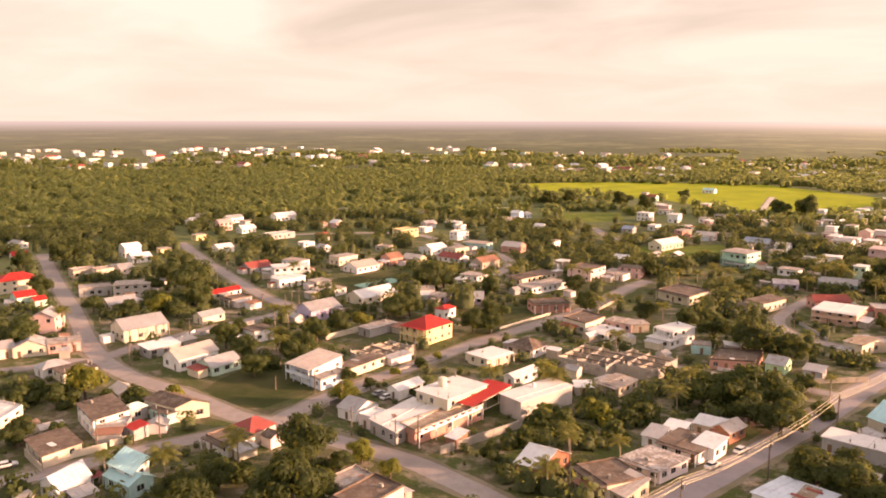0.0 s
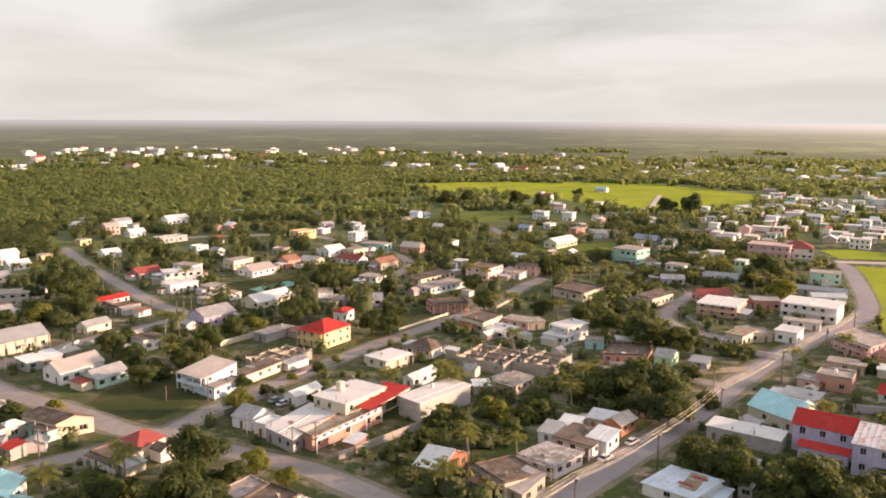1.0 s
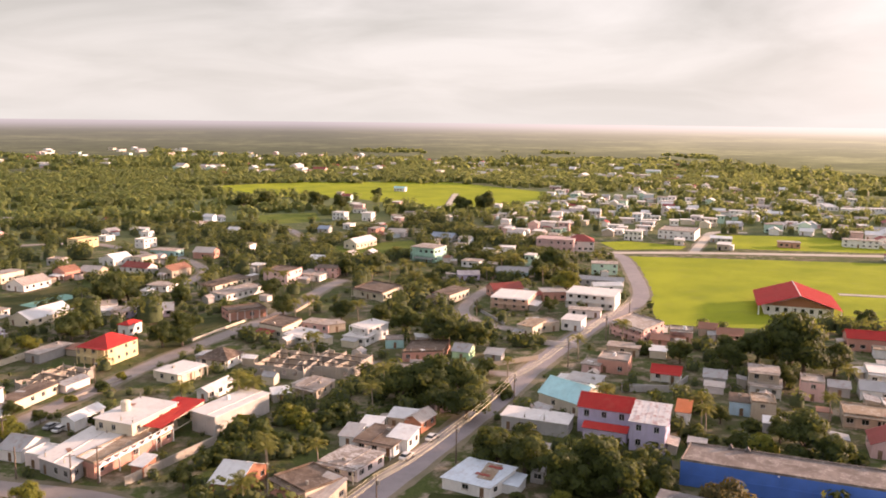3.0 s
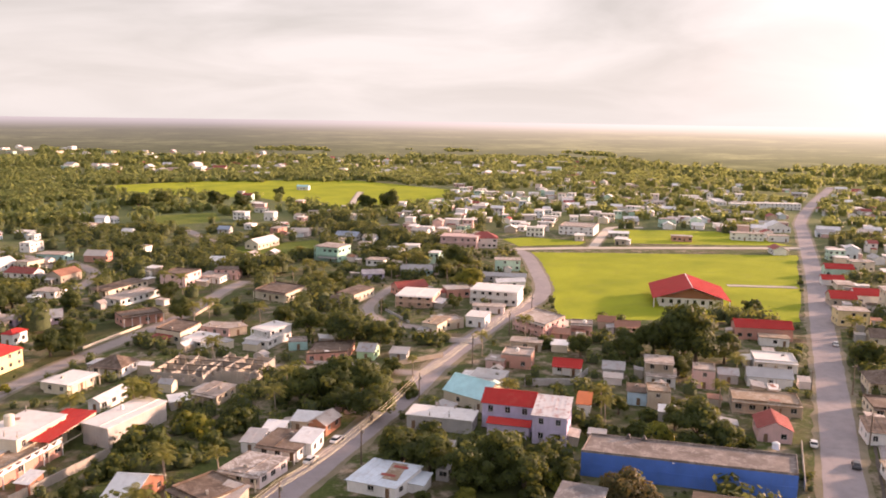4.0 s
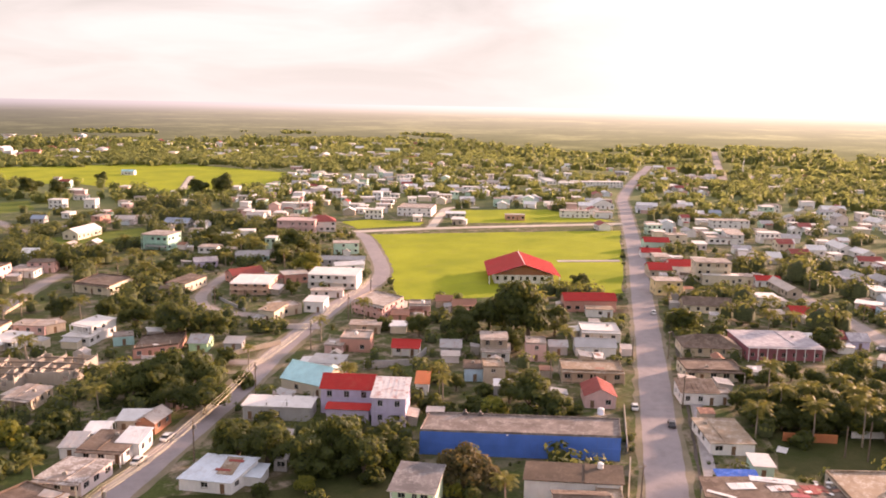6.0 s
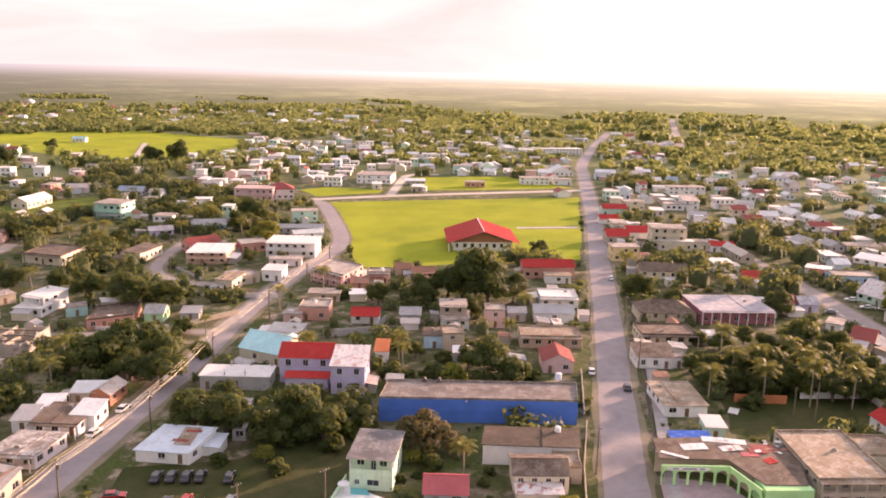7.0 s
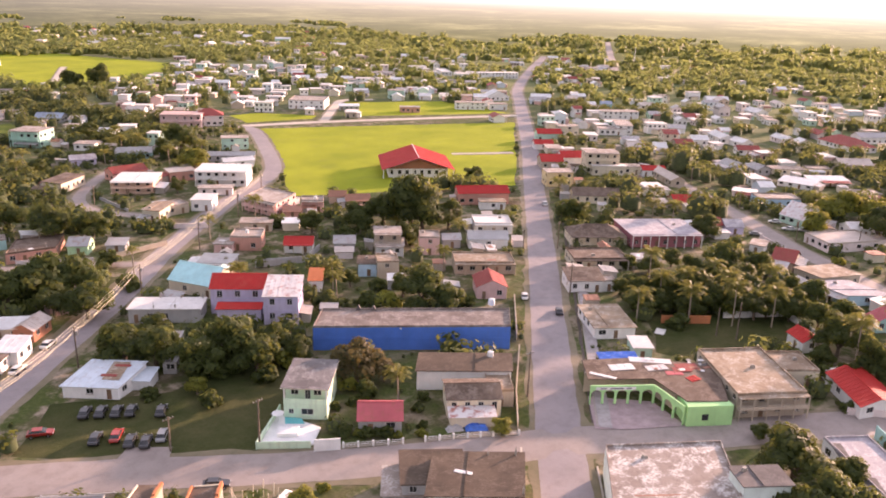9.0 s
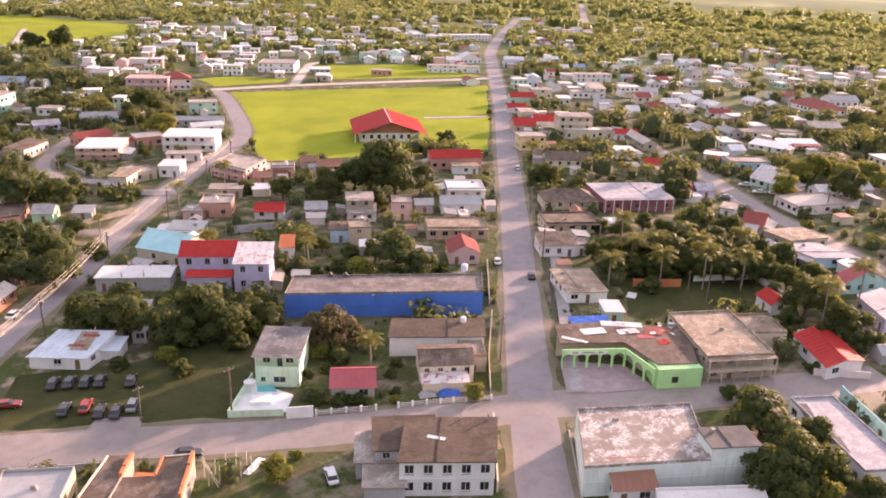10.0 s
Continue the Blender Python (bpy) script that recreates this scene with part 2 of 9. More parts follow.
tin("orange", (0.62, 0.19, 0.07), 0.3, 0.6, 0.0)
tin("sky", (0.58, 0.66, 0.72), 0.2, 0.45, 0.1)
tin("turquoise", (0.38, 0.69, 0.71), 0.2, 0.5, 0.0)
tin("mintroof", (0.56, 0.70, 0.62), 0.25, 0.5, 0.0)
tin("rustwhite", (0.70, 0.66, 0.64), 1.1, 0.55, 0.0, (0.40, 0.14, 0.10))
tin("pinkred", (0.52, 0.12, 0.13), 0.4, 0.55, 0.0)
tin("bluetin", (0.30, 0.37, 0.46), 0.3, 0.5, 0.1)
ROOF_WORDS = {"slab": "weathered grey concrete", "brown": "mould-darkened brown", "tan": "dusty tan", "moss": "moss-darkened", "umber": "mould-mottled concrete", "ash": "dark weathered concrete", "white": "whitewashed", "stained": "flaking stained",
              "darkslab": "dark", "pinkroof": "faded pink", "lilacroof": "pale lilac-grey", "yellow": "ochre", "tin": "grey corrugated metal",
              "tin_warm": "sun-bleached corrugated metal", "whitetin": "white corrugated metal", "red": "bright red metal", "darkred": "dull dark red metal", "rust": "rusted metal",
              "orange": "orange metal", "sky": "pale blue-white metal", "turquoise": "turquoise metal", "mintroof": "pale mint metal", "rustwhite": "white rust-streaked metal",
              "pinkred": "faded crimson metal", "bluetin": "blue-grey metal"}


def plain(name, col, rough=0.6, metal=0.0, var=0.25, scale=2.0):
    def build(nodes, links):
        b = base(nodes, links, rough, metal)
        v = coords(nodes, links)
        n = noise_fac(nodes, links, v, scale, 5, 0.6, 0.3, 0.7)
        links.new(mix(nodes, links, n, mul(col, 1 - var), mul(col, 1 + var)), b.inputs["Base Color"])
        bump(nodes, links, b, n, 0.15, 0.02)
    return material(name, build)


def glass_build(nodes, links):
    b = base(nodes, links, 0.08, 0.0, 0.6)
    v = coords(nodes, links)
    n = noise_fac(nodes, links, v, 0.6, 2, 0.5, 0.3, 0.7)
    links.new(mix(nodes, links, n, (0.012, 0.013, 0.015), (0.05, 0.052, 0.055)), b.inputs["Base Color"])


M_GLASS = material("window_glass", glass_build)
M_FRAME = plain("window_frame_paint", (0.60, 0.58, 0.54), 0.5)
M_DOOR = plain("door_wood", (0.20, 0.12, 0.07), 0.6)
M_WOOD = plain("pole_wood", (0.16, 0.12, 0.09), 0.85, 0, 0.35, 3.0)
# cable colour painted pale gold, as lit by the low sun
M_WIRE = plain("sunlit_wire", (0.78, 0.70, 0.46), 0.45, 0.3)
M_CONC = MATS["paint_concrete"]
M_RUBBER = plain("tyre_rubber", (0.02, 0.02, 0.02), 0.8)
M_CHROME = plain("rim_metal", (0.45, 0.45, 0.46), 0.35, 0.8)
M_LAMP = plain("headlight_glass", (0.75, 0.75, 0.72), 0.15)
M_BARK = plain("bark", (0.15, 0.11, 0.08), 0.9, 0, 0.35, 4.0)
M_PALM = plain("palm_bark", (0.27, 0.22, 0.17), 0.9, 0, 0.3, 4.0)
M_TARP = plain("blue_tarpaulin", (0.03, 0.14, 0.55), 0.45)
M_POOL = plain("pool_water", (0.10, 0.50, 0.55), 0.05, 0, 0.1)
M_COURT = plain("court_paint", (0.15, 0.35, 0.27), 0.7, 0, 0.2, 0.5)


def leaf(name, dark, light, glow, trans=0.4):
    """Leaves: clump-to-clump colour change, light passing through from behind."""
    def build(nodes, links):
        out = nodes.new("ShaderNodeOutputMaterial")
        d = nodes.new("ShaderNodeBsdfPrincipled")
        d.inputs["Roughness"].default_value, d.inputs["Specular IOR Level"].default_value = 0.6, 0.2
        tr = nodes.new("ShaderNodeBsdfTranslucent")
        sh = nodes.new("ShaderNodeMixShader")
        sh.inputs[0].default_value = trans
        geo = nodes.new("ShaderNodeNewGeometry")
        oi = nodes.new("ShaderNodeObjectInfo")
        v = coords(nodes, links)
        n = noise_fac(nodes, links, v, 0.35, 3, 0.6, 0.3, 0.7)
        c = mix(nodes, links, geo.outputs["Random Per Island"], dark, light)
        k = nodes.new("ShaderNodeMath")
        k.operation, k.inputs[1].default_value = "MULTIPLY", 0.5
        links.new(n, k.inputs[0])
        c = mix(nodes, links, k.outputs[0], c, light)
        k2 = nodes.new("ShaderNodeMath")
        k2.operation, k2.inputs[1].default_value = "MULTIPLY", 0.4
        links.new(oi.outputs["Random"], k2.inputs[0])
        c = mix(nodes, links, k2.outputs[0], c, mul(dark, 0.9))
        k3 = nodes.new("ShaderNodeMath")
        k3.operation, k3.inputs[1].default_value = "MULTIPLY", 0.55
        links.new(noise_fac(nodes, links, v, 0.045, 3, 0.55, 0.40, 0.66), k3.inputs[0])
        c = mix(nodes, links, k3.outputs[0], c, mul(dark, 0.62))
        links.new(c, d.inputs["Base Color"])
        links.new(mix(nodes, links, geo.outputs["Random Per Island"], mul(glow, 0.7), glow), tr.inputs["Color"])
        links.new(d.outputs[0], sh.inputs[1])
        links.new(tr.outputs[0], sh.inputs[2])
        links.new(sh.outputs[0], out.inputs[0])
    return material(name, build)


M_LEAF = leaf("broad_leaves", (0.041, 0.061, 0.018), (0.080, 0.105, 0.028), (0.26, 0.275, 0.052), 0.38)
# lighter, yellower leaf copy with low sunlight put into its colour
M_LEAF_Y = leaf("sunlit_leaves", (0.13, 0.150, 0.024), (0.22, 0.235, 0.040), (0.46, 0.42, 0.06), 0.45)
M_LEAF_R = leaf("brown_leaves", (0.066, 0.060, 0.026), (0.118, 0.100, 0.042), (0.28, 0.21, 0.06), 0.38)
M_FROND = leaf("palm_fronds", (0.085, 0.105, 0.026), (0.20, 0.20, 0.055), (0.52, 0.47, 0.10), 0.45)
# leaves of the far woods, their colour lifted and paled for haze
M_WOODS = leaf("hazed_woodland_leaves", (0.078, 0.103, 0.034), (0.130, 0.158, 0.056), (0.43, 0.465, 0.135), 0.5)
M_GROVE = leaf("grove_leaves", (0.054, 0.074, 0.024), (0.098, 0.118, 0.038), (0.31, 0.32, 0.08), 0.42)
M_YSCRUB = leaf("scrub_leaves", (0.076, 0.096, 0.026), (0.128, 0.145, 0.044), (0.29, 0.31, 0.08), 0.4)
# opaque cores against see-through, dark to stand for shade inside the crowns
M_CORE = plain("shaded_crown_core", (0.056, 0.071, 0.025), 0.9, 0, 0.4, 1.5)


def ground_build(nodes, links):
    b = base(nodes, links, 0.95, 0, 0.15)
    v = coords(nodes, links)
    big = noise_fac(nodes, links, v, 0.022, 5, 0.6, 0.36, 0.60)
    mid = noise_fac(nodes, links, v, 0.09, 6, 0.62, 0.46, 0.64)
    fine = noise_fac(nodes, links, v, 1.2, 6, 0.7, 0.3, 0.7)
    grass = mix(nodes, links, fine, (0.040, 0.061, 0.015), (0.095, 0.116, 0.032))
    dry = mix(nodes, links, fine, (0.085, 0.072, 0.038), (0.150, 0.122, 0.072))
    dust = mix(nodes, links, fine, (0.26, 0.205, 0.150), (0.36, 0.290, 0.215))
    c = mix(nodes, links, mid, grass, dry)
    k = nodes.new("ShaderNodeMath")
    k.operation = "MULTIPLY"
    links.new(big, k.inputs[0])
    links.new(noise_fac(nodes, links, v, 0.2, 5, 0.65, 0.48, 0.62), k.inputs[1])
    c = mix(nodes, links, k.outputs[0], c, dust)
    # beyond the town: meadow and scrub
    d = nodes.new("ShaderNodeVectorMath")
    d.operation, d.inputs[1].default_value = "DISTANCE", (130, 190, 0)
    geo = nodes.new("ShaderNodeNewGeometry")
    links.new(geo.outputs["Position"], d.inputs[0])
    far = nodes.new("ShaderNodeMapRange")
    far.inputs["From Min"].default_value, far.inputs["From Max"].default_value = 260, 420
    links.new(d.outputs["Value"], far.inputs["Value"])
    patch = noise_fac(nodes, links, coords(nodes, links, (1.0, 1.0, 1.0)), 0.006, 6, 0.62, 0.45, 0.62)
    scrub = mix(nodes, links, patch, (0.098, 0.126, 0.046), (0.190, 0.200, 0.082))
    c = mix(nodes, links, far.outputs[0], c, scrub)
    links.new(c, b.inputs["Base Color"])
    bump(nodes, links, b, fine, 0.5, 0.15)


def lawn_build(nodes, links):
    b = base(nodes, links, 0.95, 0, 0.1)
    v = coords(nodes, links)
    big = noise_fac(nodes, links, v, 0.03, 4, 0.6, 0.35, 0.65)
    fine = noise_fac(nodes, links, v, 0.9, 7, 0.72, 0.3, 0.7)
    bare = noise_fac(nodes, links, coords(nodes, links, (0.6, 1.4, 1)), 0.09, 5, 0.65, 0.56, 0.72)
    c = mix(nodes, links, big, (0.235, 0.285, 0.014), (0.350, 0.385, 0.020))
    c = mix(nodes, links, fine, mix(nodes, links, 0.3, c, (0.10, 0.12, 0.02)), c)
    k = nodes.new("ShaderNodeMath")
    k.operation, k.inputs[1].default_value = "MULTIPLY", 0.4
    links.new(bare, k.inputs[0])
    c = mix(nodes, links, k.outputs[0], c, (0.20, 0.20, 0.05))
    links.new(c, b.inputs["Base Color"])
    bump(nodes, links, b, fine, 0.6, 0.2)


def yard_grass_build(nodes, links):
    b = base(nodes, links, 0.95, 0, 0.1)
    v = coords(nodes, links)
    big = noise_fac(nodes, links, v, 0.08, 5, 0.62, 0.38, 0.62)
    fine = noise_fac(nodes, links, v, 1.5, 7, 0.72, 0.3, 0.7)
    c = mix(nodes, links, big, (0.046, 0.060, 0.018), (0.098, 0.094, 0.040))
    c = mix(nodes, links, fine, mix(nodes, links, 0.5, c, (0.03, 0.04, 0.01)), c)
    links.new(c, b.inputs["Base Color"])
    bump(nodes, links, b, fine, 0.6, 0.2)


def road_build(col, worn, stain):
    def build(nodes, links):
        b = base(nodes, links, 0.72, 0, 0.35)
        v = coords(nodes, links)
        big = noise_fac(nodes, links, v, 0.05, 4, 0.6, 0.35, 0.65)
        mid = noise_fac(nodes, links, v, 0.33, 6, 0.66, 0.46, 0.66)
        fine = noise_fac(nodes, links, v, 4.0, 5, 0.7, 0.3, 0.7)
        c = mix(nodes, links, big, col, worn)
        k = nodes.new("ShaderNodeMath")
        k.operation, k.inputs[1].default_value = "MULTIPLY", 0.5
        links.new(mid, k.inputs[0])
        c = mix(nodes, links, k.outputs[0], c, stain)
        k = nodes.new("ShaderNodeMath")
        k.operation, k.inputs[1].default_value = "MULTIPLY", 0.3
        links.new(fine, k.inputs[0])
        c = mix(nodes, links, k.outputs[0], c, mul(col, 0.6))
        links.new(c, b.inputs["Base Color"])
        bump(nodes, links, b, fine, 0.4, 0.05)
    return build


M_GROUND = material("town_ground", ground_build)
M_LAWN = material("field_grass", lawn_build)
M_YARD = material("yard_grass", yard_grass_build)


def meadow_build(nodes, links):
    b = base(nodes, links, 0.95, 0, 0.1)
    v = coords(nodes, links)
    big = noise_fac(nodes, links, v, 0.05, 5, 0.62, 0.38, 0.62)
    fine = noise_fac(nodes, links, v, 0.8, 7, 0.72, 0.3, 0.7)
    c = mix(nodes, links, big, (0.105, 0.150, 0.024), (0.185, 0.215, 0.040))
    c = mix(nodes, links, fine, mix(nodes, links, 0.45, c, (0.06, 0.075, 0.02)), c)
    links.new(c, b.inputs["Base Color"])
    bump(nodes, links, b, fine, 0.6, 0.2)


M_MEADOW = material("meadow_grass", meadow_build)
M_ASPHALT = material("worn_asphalt", road_build((0.27, 0.235, 0.235), (0.34, 0.292, 0.284), (0.195, 0.168, 0.164)))
M_DIRT = material("dirt_road", road_build((0.285, 0.238, 0.215), (0.36, 0.305, 0.275), (0.205, 0.168, 0.148)))
M_PALE = material("chalky_road", road_build((0.50, 0.43, 0.35), (0.60, 0.53, 0.44), (0.38, 0.32, 0.25)))
M_VERGE = material("dusty_verge", road_build((0.16, 0.135, 0.075), (0.27, 0.215, 0.145), (0.085, 0.092, 0.035)))


def haze_build(nodes, links):
    """Far plain with sunlit haze painted into its glow: paler far off, brighter towards the sun."""
    out = nodes.new("ShaderNodeOutputMaterial")
    em = nodes.new("ShaderNodeEmission")
    geo = nodes.new("ShaderNodeNewGeometry")
    flat = nodes.new("ShaderNodeVectorMath")
    flat.operation, flat.inputs[1].default_value = "MULTIPLY", (1, 1, 0)
    links.new(geo.outputs["Position"], flat.inputs[0])
    length = nodes.new("ShaderNodeVectorMath")
    length.operation = "LENGTH"
    links.new(flat.outputs[0], length.inputs[0])
    unit = nodes.new("ShaderNodeVectorMath")
    unit.operation = "NORMALIZE"
    links.new(flat.outputs[0], unit.inputs[0])
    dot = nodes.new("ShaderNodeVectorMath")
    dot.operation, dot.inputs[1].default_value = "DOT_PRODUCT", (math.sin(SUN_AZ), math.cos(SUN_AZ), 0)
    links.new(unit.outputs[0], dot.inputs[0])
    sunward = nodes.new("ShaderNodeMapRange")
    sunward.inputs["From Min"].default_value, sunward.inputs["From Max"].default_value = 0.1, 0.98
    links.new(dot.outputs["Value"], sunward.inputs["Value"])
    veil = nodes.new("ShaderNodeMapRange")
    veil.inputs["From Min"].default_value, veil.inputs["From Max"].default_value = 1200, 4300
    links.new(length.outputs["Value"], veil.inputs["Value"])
    v = coords(nodes, links, (1, 1, 1))
    streaks = noise_fac(nodes, links, v, 0.0026, 8, 0.74, 0.49, 0.61)
    fine = noise_fac(nodes, links, v, 0.013, 8, 0.8, 0.40, 0.58)
    woods = mix(nodes, links, streaks, (0.118, 0.134, 0.058), (0.215, 0.232, 0.098))
    woods = mix(nodes, links, fine, mix(nodes, links, 0.6, woods, (0.060, 0.062, 0.032)), woods)
    # golden haze light, painted over the plain on the sun's side
    sunlit_haze = mix(nodes, links, streaks, (0.205, 0.225, 0.070), (0.44, 0.45, 0.16))
    sunlit_haze = mix(nodes, links, fine, mix(nodes, links, 0.55, sunlit_haze, (0.12, 0.13, 0.05)), sunlit_haze)
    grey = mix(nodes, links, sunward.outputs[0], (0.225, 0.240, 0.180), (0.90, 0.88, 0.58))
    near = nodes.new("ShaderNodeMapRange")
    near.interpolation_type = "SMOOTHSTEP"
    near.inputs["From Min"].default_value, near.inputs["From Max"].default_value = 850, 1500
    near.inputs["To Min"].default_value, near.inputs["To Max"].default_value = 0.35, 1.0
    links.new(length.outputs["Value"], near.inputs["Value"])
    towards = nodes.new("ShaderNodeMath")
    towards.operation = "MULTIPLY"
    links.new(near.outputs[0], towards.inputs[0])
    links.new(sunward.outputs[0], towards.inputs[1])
    c = mix(nodes, links, towards.outputs[0], woods, sunlit_haze)
    crowns = noise_fac(nodes, links, v, 0.035, 8, 0.75, 0.36, 0.56)
    edge = nodes.new("ShaderNodeMapRange")
    edge.inputs["From Min"].default_value, edge.inputs["From Max"].default_value = 900, 2300
    edge.inputs["To Min"].default_value, edge.inputs["To Max"].default_value = 0.75, 0.0
    links.new(length.outputs["Value"], edge.inputs["Value"])
    wooded = nodes.new("ShaderNodeMath")
    wooded.operation = "MULTIPLY"
    links.new(crowns, wooded.inputs[0])
    links.new(edge.outputs[0], wooded.inputs[1])
    c = mix(nodes, links, wooded.outputs[0], c, mix(nodes, links, sunward.outputs[0], (0.066, 0.078, 0.034), (0.145, 0.150, 0.060)))
    # haze painted in with distance, up to the sky's tone at the rim
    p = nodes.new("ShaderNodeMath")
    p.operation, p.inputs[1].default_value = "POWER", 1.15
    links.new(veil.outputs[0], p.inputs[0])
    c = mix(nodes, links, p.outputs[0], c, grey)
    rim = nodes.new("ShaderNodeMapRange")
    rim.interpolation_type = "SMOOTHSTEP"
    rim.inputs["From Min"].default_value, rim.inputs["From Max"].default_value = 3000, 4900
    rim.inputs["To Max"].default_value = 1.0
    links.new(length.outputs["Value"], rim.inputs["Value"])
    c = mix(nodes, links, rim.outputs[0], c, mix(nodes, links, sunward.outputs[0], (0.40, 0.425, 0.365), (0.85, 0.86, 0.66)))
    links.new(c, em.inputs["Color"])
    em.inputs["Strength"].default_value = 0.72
    links.new(em.outputs[0], out.inputs[0])


M_HAZE = material("hazy_distance", haze_build)


def car_paint(name, col):
    def build(nodes, links):
        b = base(nodes, links, 0.3, 0.0, 0.5)
        b.inputs["Coat Weight"].default_value = 0.5
        n = noise_fac(nodes, links, coords(nodes, links), 1.5, 4, 0.6, 0.3, 0.7)
        links.new(mix(nodes, links, n, mul(col, 0.8), col), b.inputs["Base Color"])
    return material("car_" + name, build)

# ---------------------------------------------------------------- building blocks
BUILT = []      # footprints: x, y, turn, width, depth
LANES = []      # road centre lines: points, half width
LAWNS = []      # grass polygons
FLATS = []      # flat roofs: x, y, turn, width, depth, height


def part(name, bm, mat, parent=None, label=""):
    me = bpy.data.meshes.new(name)
    bm.to_mesh(me)
    bm.free()
    me.materials.append(mat)
    ob = new(name, me)
    if parent:
        ob.parent = parent
    if label:
        ob["label"] = label
    return ob


def share(name, me, parent, x=0, y=0, z=0, rz=0):
    ob = new(name, me)
    ob.parent = parent
    ob.matrix_basis = pose(x, y, z, 0, 0, rz)
    return ob


def thing(name, x, y, rot, label, category, group="", z=0.0):
    e = new(name)
    e.empty_display_size = 0.5
    e.matrix_basis = pose(x, y, z, 0, 0, rot)
    return tagged(e, label, category, group)


def box(bm, x0, x1, y0, y1, z0, z1):
    v = [bm.verts.new(p) for p in ((x0, y0, z0), (x1, y0, z0), (x1, y1, z0), (x0, y1, z0), (x0, y0, z1), (x1, y0, z1), (x1, y1, z1), (x0, y1, z1))]
    for f in ((3, 2, 1, 0), (4, 5, 6, 7), (0, 1, 5, 4), (1, 2, 6, 5), (2, 3, 7, 6), (3, 0, 4, 7)):
        bm.faces.new([v[k] for k in f])
    return v


def prism(bm, poly, z0, z1):
    """Upright block over a convex or simple polygon."""
    a = [bm.verts.new((x, y, z0)) for x, y in poly]
    b = [bm.verts.new((x, y, z1)) for x, y in poly]
    n = len(poly)
    bm.faces.new(b)
    bm.faces.new(a[::-1])
    for k in range(n):
        bm.faces.new((a[k], a[(k + 1) % n], b[(k + 1) % n], b[k]))
    bmesh.ops.recalc_face_normals(bm, faces=bm.faces)


def tube(bm, p, q, r0, r1, n=8):
    p, q = Vector(p), Vector(q)
    m = (q - p).to_track_quat("Z", "Y").to_matrix()
    rings = []
    for c, r in ((p, r0), (q, r1)):
        rings.append([bm.verts.new(c + m @ Vector((r * math.cos(2 * math.pi * k / n), r * math.sin(2 * math.pi * k / n), 0))) for k in range(n)])
    for k in range(n):
        bm.faces.new((rings[0][k], rings[0][(k + 1) % n], rings[1][(k + 1) % n], rings[1][k]))
    bm.faces.new(rings[1])
    bm.faces.new(rings[0][::-1])


def wall_side(bm, origin, along, inward, length, height, holes, depth=0.18):
    """One wall face with openings cut through it and reveals behind them."""
    xs = sorted({0.0, length, *[h[0] for h in holes], *[h[1] for h in holes]})
    zs = sorted({0.0, height, *[h[2] for h in holes], *[h[3] for h in holes]})
    up = Vector((0, 0, 1))
    grid = {}

    def at(i, j):
        if (i, j) not in grid:
            grid[i, j] = bm.verts.new(origin + along * xs[i] + up * zs[j])
        return grid[i, j]
    for i in range(len(xs) - 1):
        for j in range(len(zs) - 1):
            cx, cz = (xs[i] + xs[i + 1]) / 2, (zs[j] + zs[j + 1]) / 2
            if any(h[0] < cx < h[1] and h[2] < cz < h[3] for h in holes):
                continue
            bm.faces.new((at(i, j), at(i + 1, j), at(i + 1, j + 1), at(i, j + 1)))
    for x0, x1, z0, z1 in holes:
        o = [bm.verts.new(origin + along * x + up * z) for x, z in ((x0, z0), (x1, z0), (x1, z1), (x0, z1))]
        n = [bm.verts.new(v.co + inward * depth) for v in o]
        for k in range(4):
            bm.faces.new((o[k], n[k], n[(k + 1) % 4], o[(k + 1) % 4]))


PANES = {}


def pane_mesh(w, h, simple):
    """Shared window leaf: outer frame with a mullion, and the glass behind it."""
    key = (round(w, 1), round(h, 1), simple)
    if key not in PANES:
        w, h = key[0], key[1]
        bm = bmesh.new()
        t = 0.07
        box(bm, -w / 2, w / 2, -0.03, 0.03, 0, t)
        box(bm, -w / 2, w / 2, -0.03, 0.03, h - t, h)
        box(bm, -w / 2, -w / 2 + t, -0.03, 0.03, t, h - t)
        box(bm, w / 2 - t, w / 2, -0.03, 0.03, t, h - t)
        if not simple:
            box(bm, -t / 2, t / 2, -0.025, 0.025, t, h - t)
        fr = bpy.data.meshes.new("window")
        bm.to_mesh(fr)
        bm.free()
        fr.materials.append(M_FRAME)
        bm = bmesh.new()
        box(bm, -w / 2 + t, w / 2 - t, -0.008, 0.008, t, h - t)
        gl = bpy.data.meshes.new("pane")
        bm.to_mesh(gl)
        bm.free()
        gl.materials.append(M_GLASS)
        PANES[key] = fr, gl
        if simple:      # one leaf for distant walls
            bm = bmesh.new()
            bm.from_mesh(fr)
            n = len(bm.faces)
            bm.from_mesh(gl)
            bm.faces.ensure_lookup_table()
            for k, f in enumerate(bm.faces):
                f.material_index = 0 if k < n else 1
            leaf_me = bpy.data.meshes.new("window")
            bm.to_mesh(leaf_me)
            bm.free()
            leaf_me.materials.append(M_FRAME)
            leaf_me.materials.append(M_GLASS)
            PANES[key] = leaf_me, None
    return PANES[key]


DOORS = {}


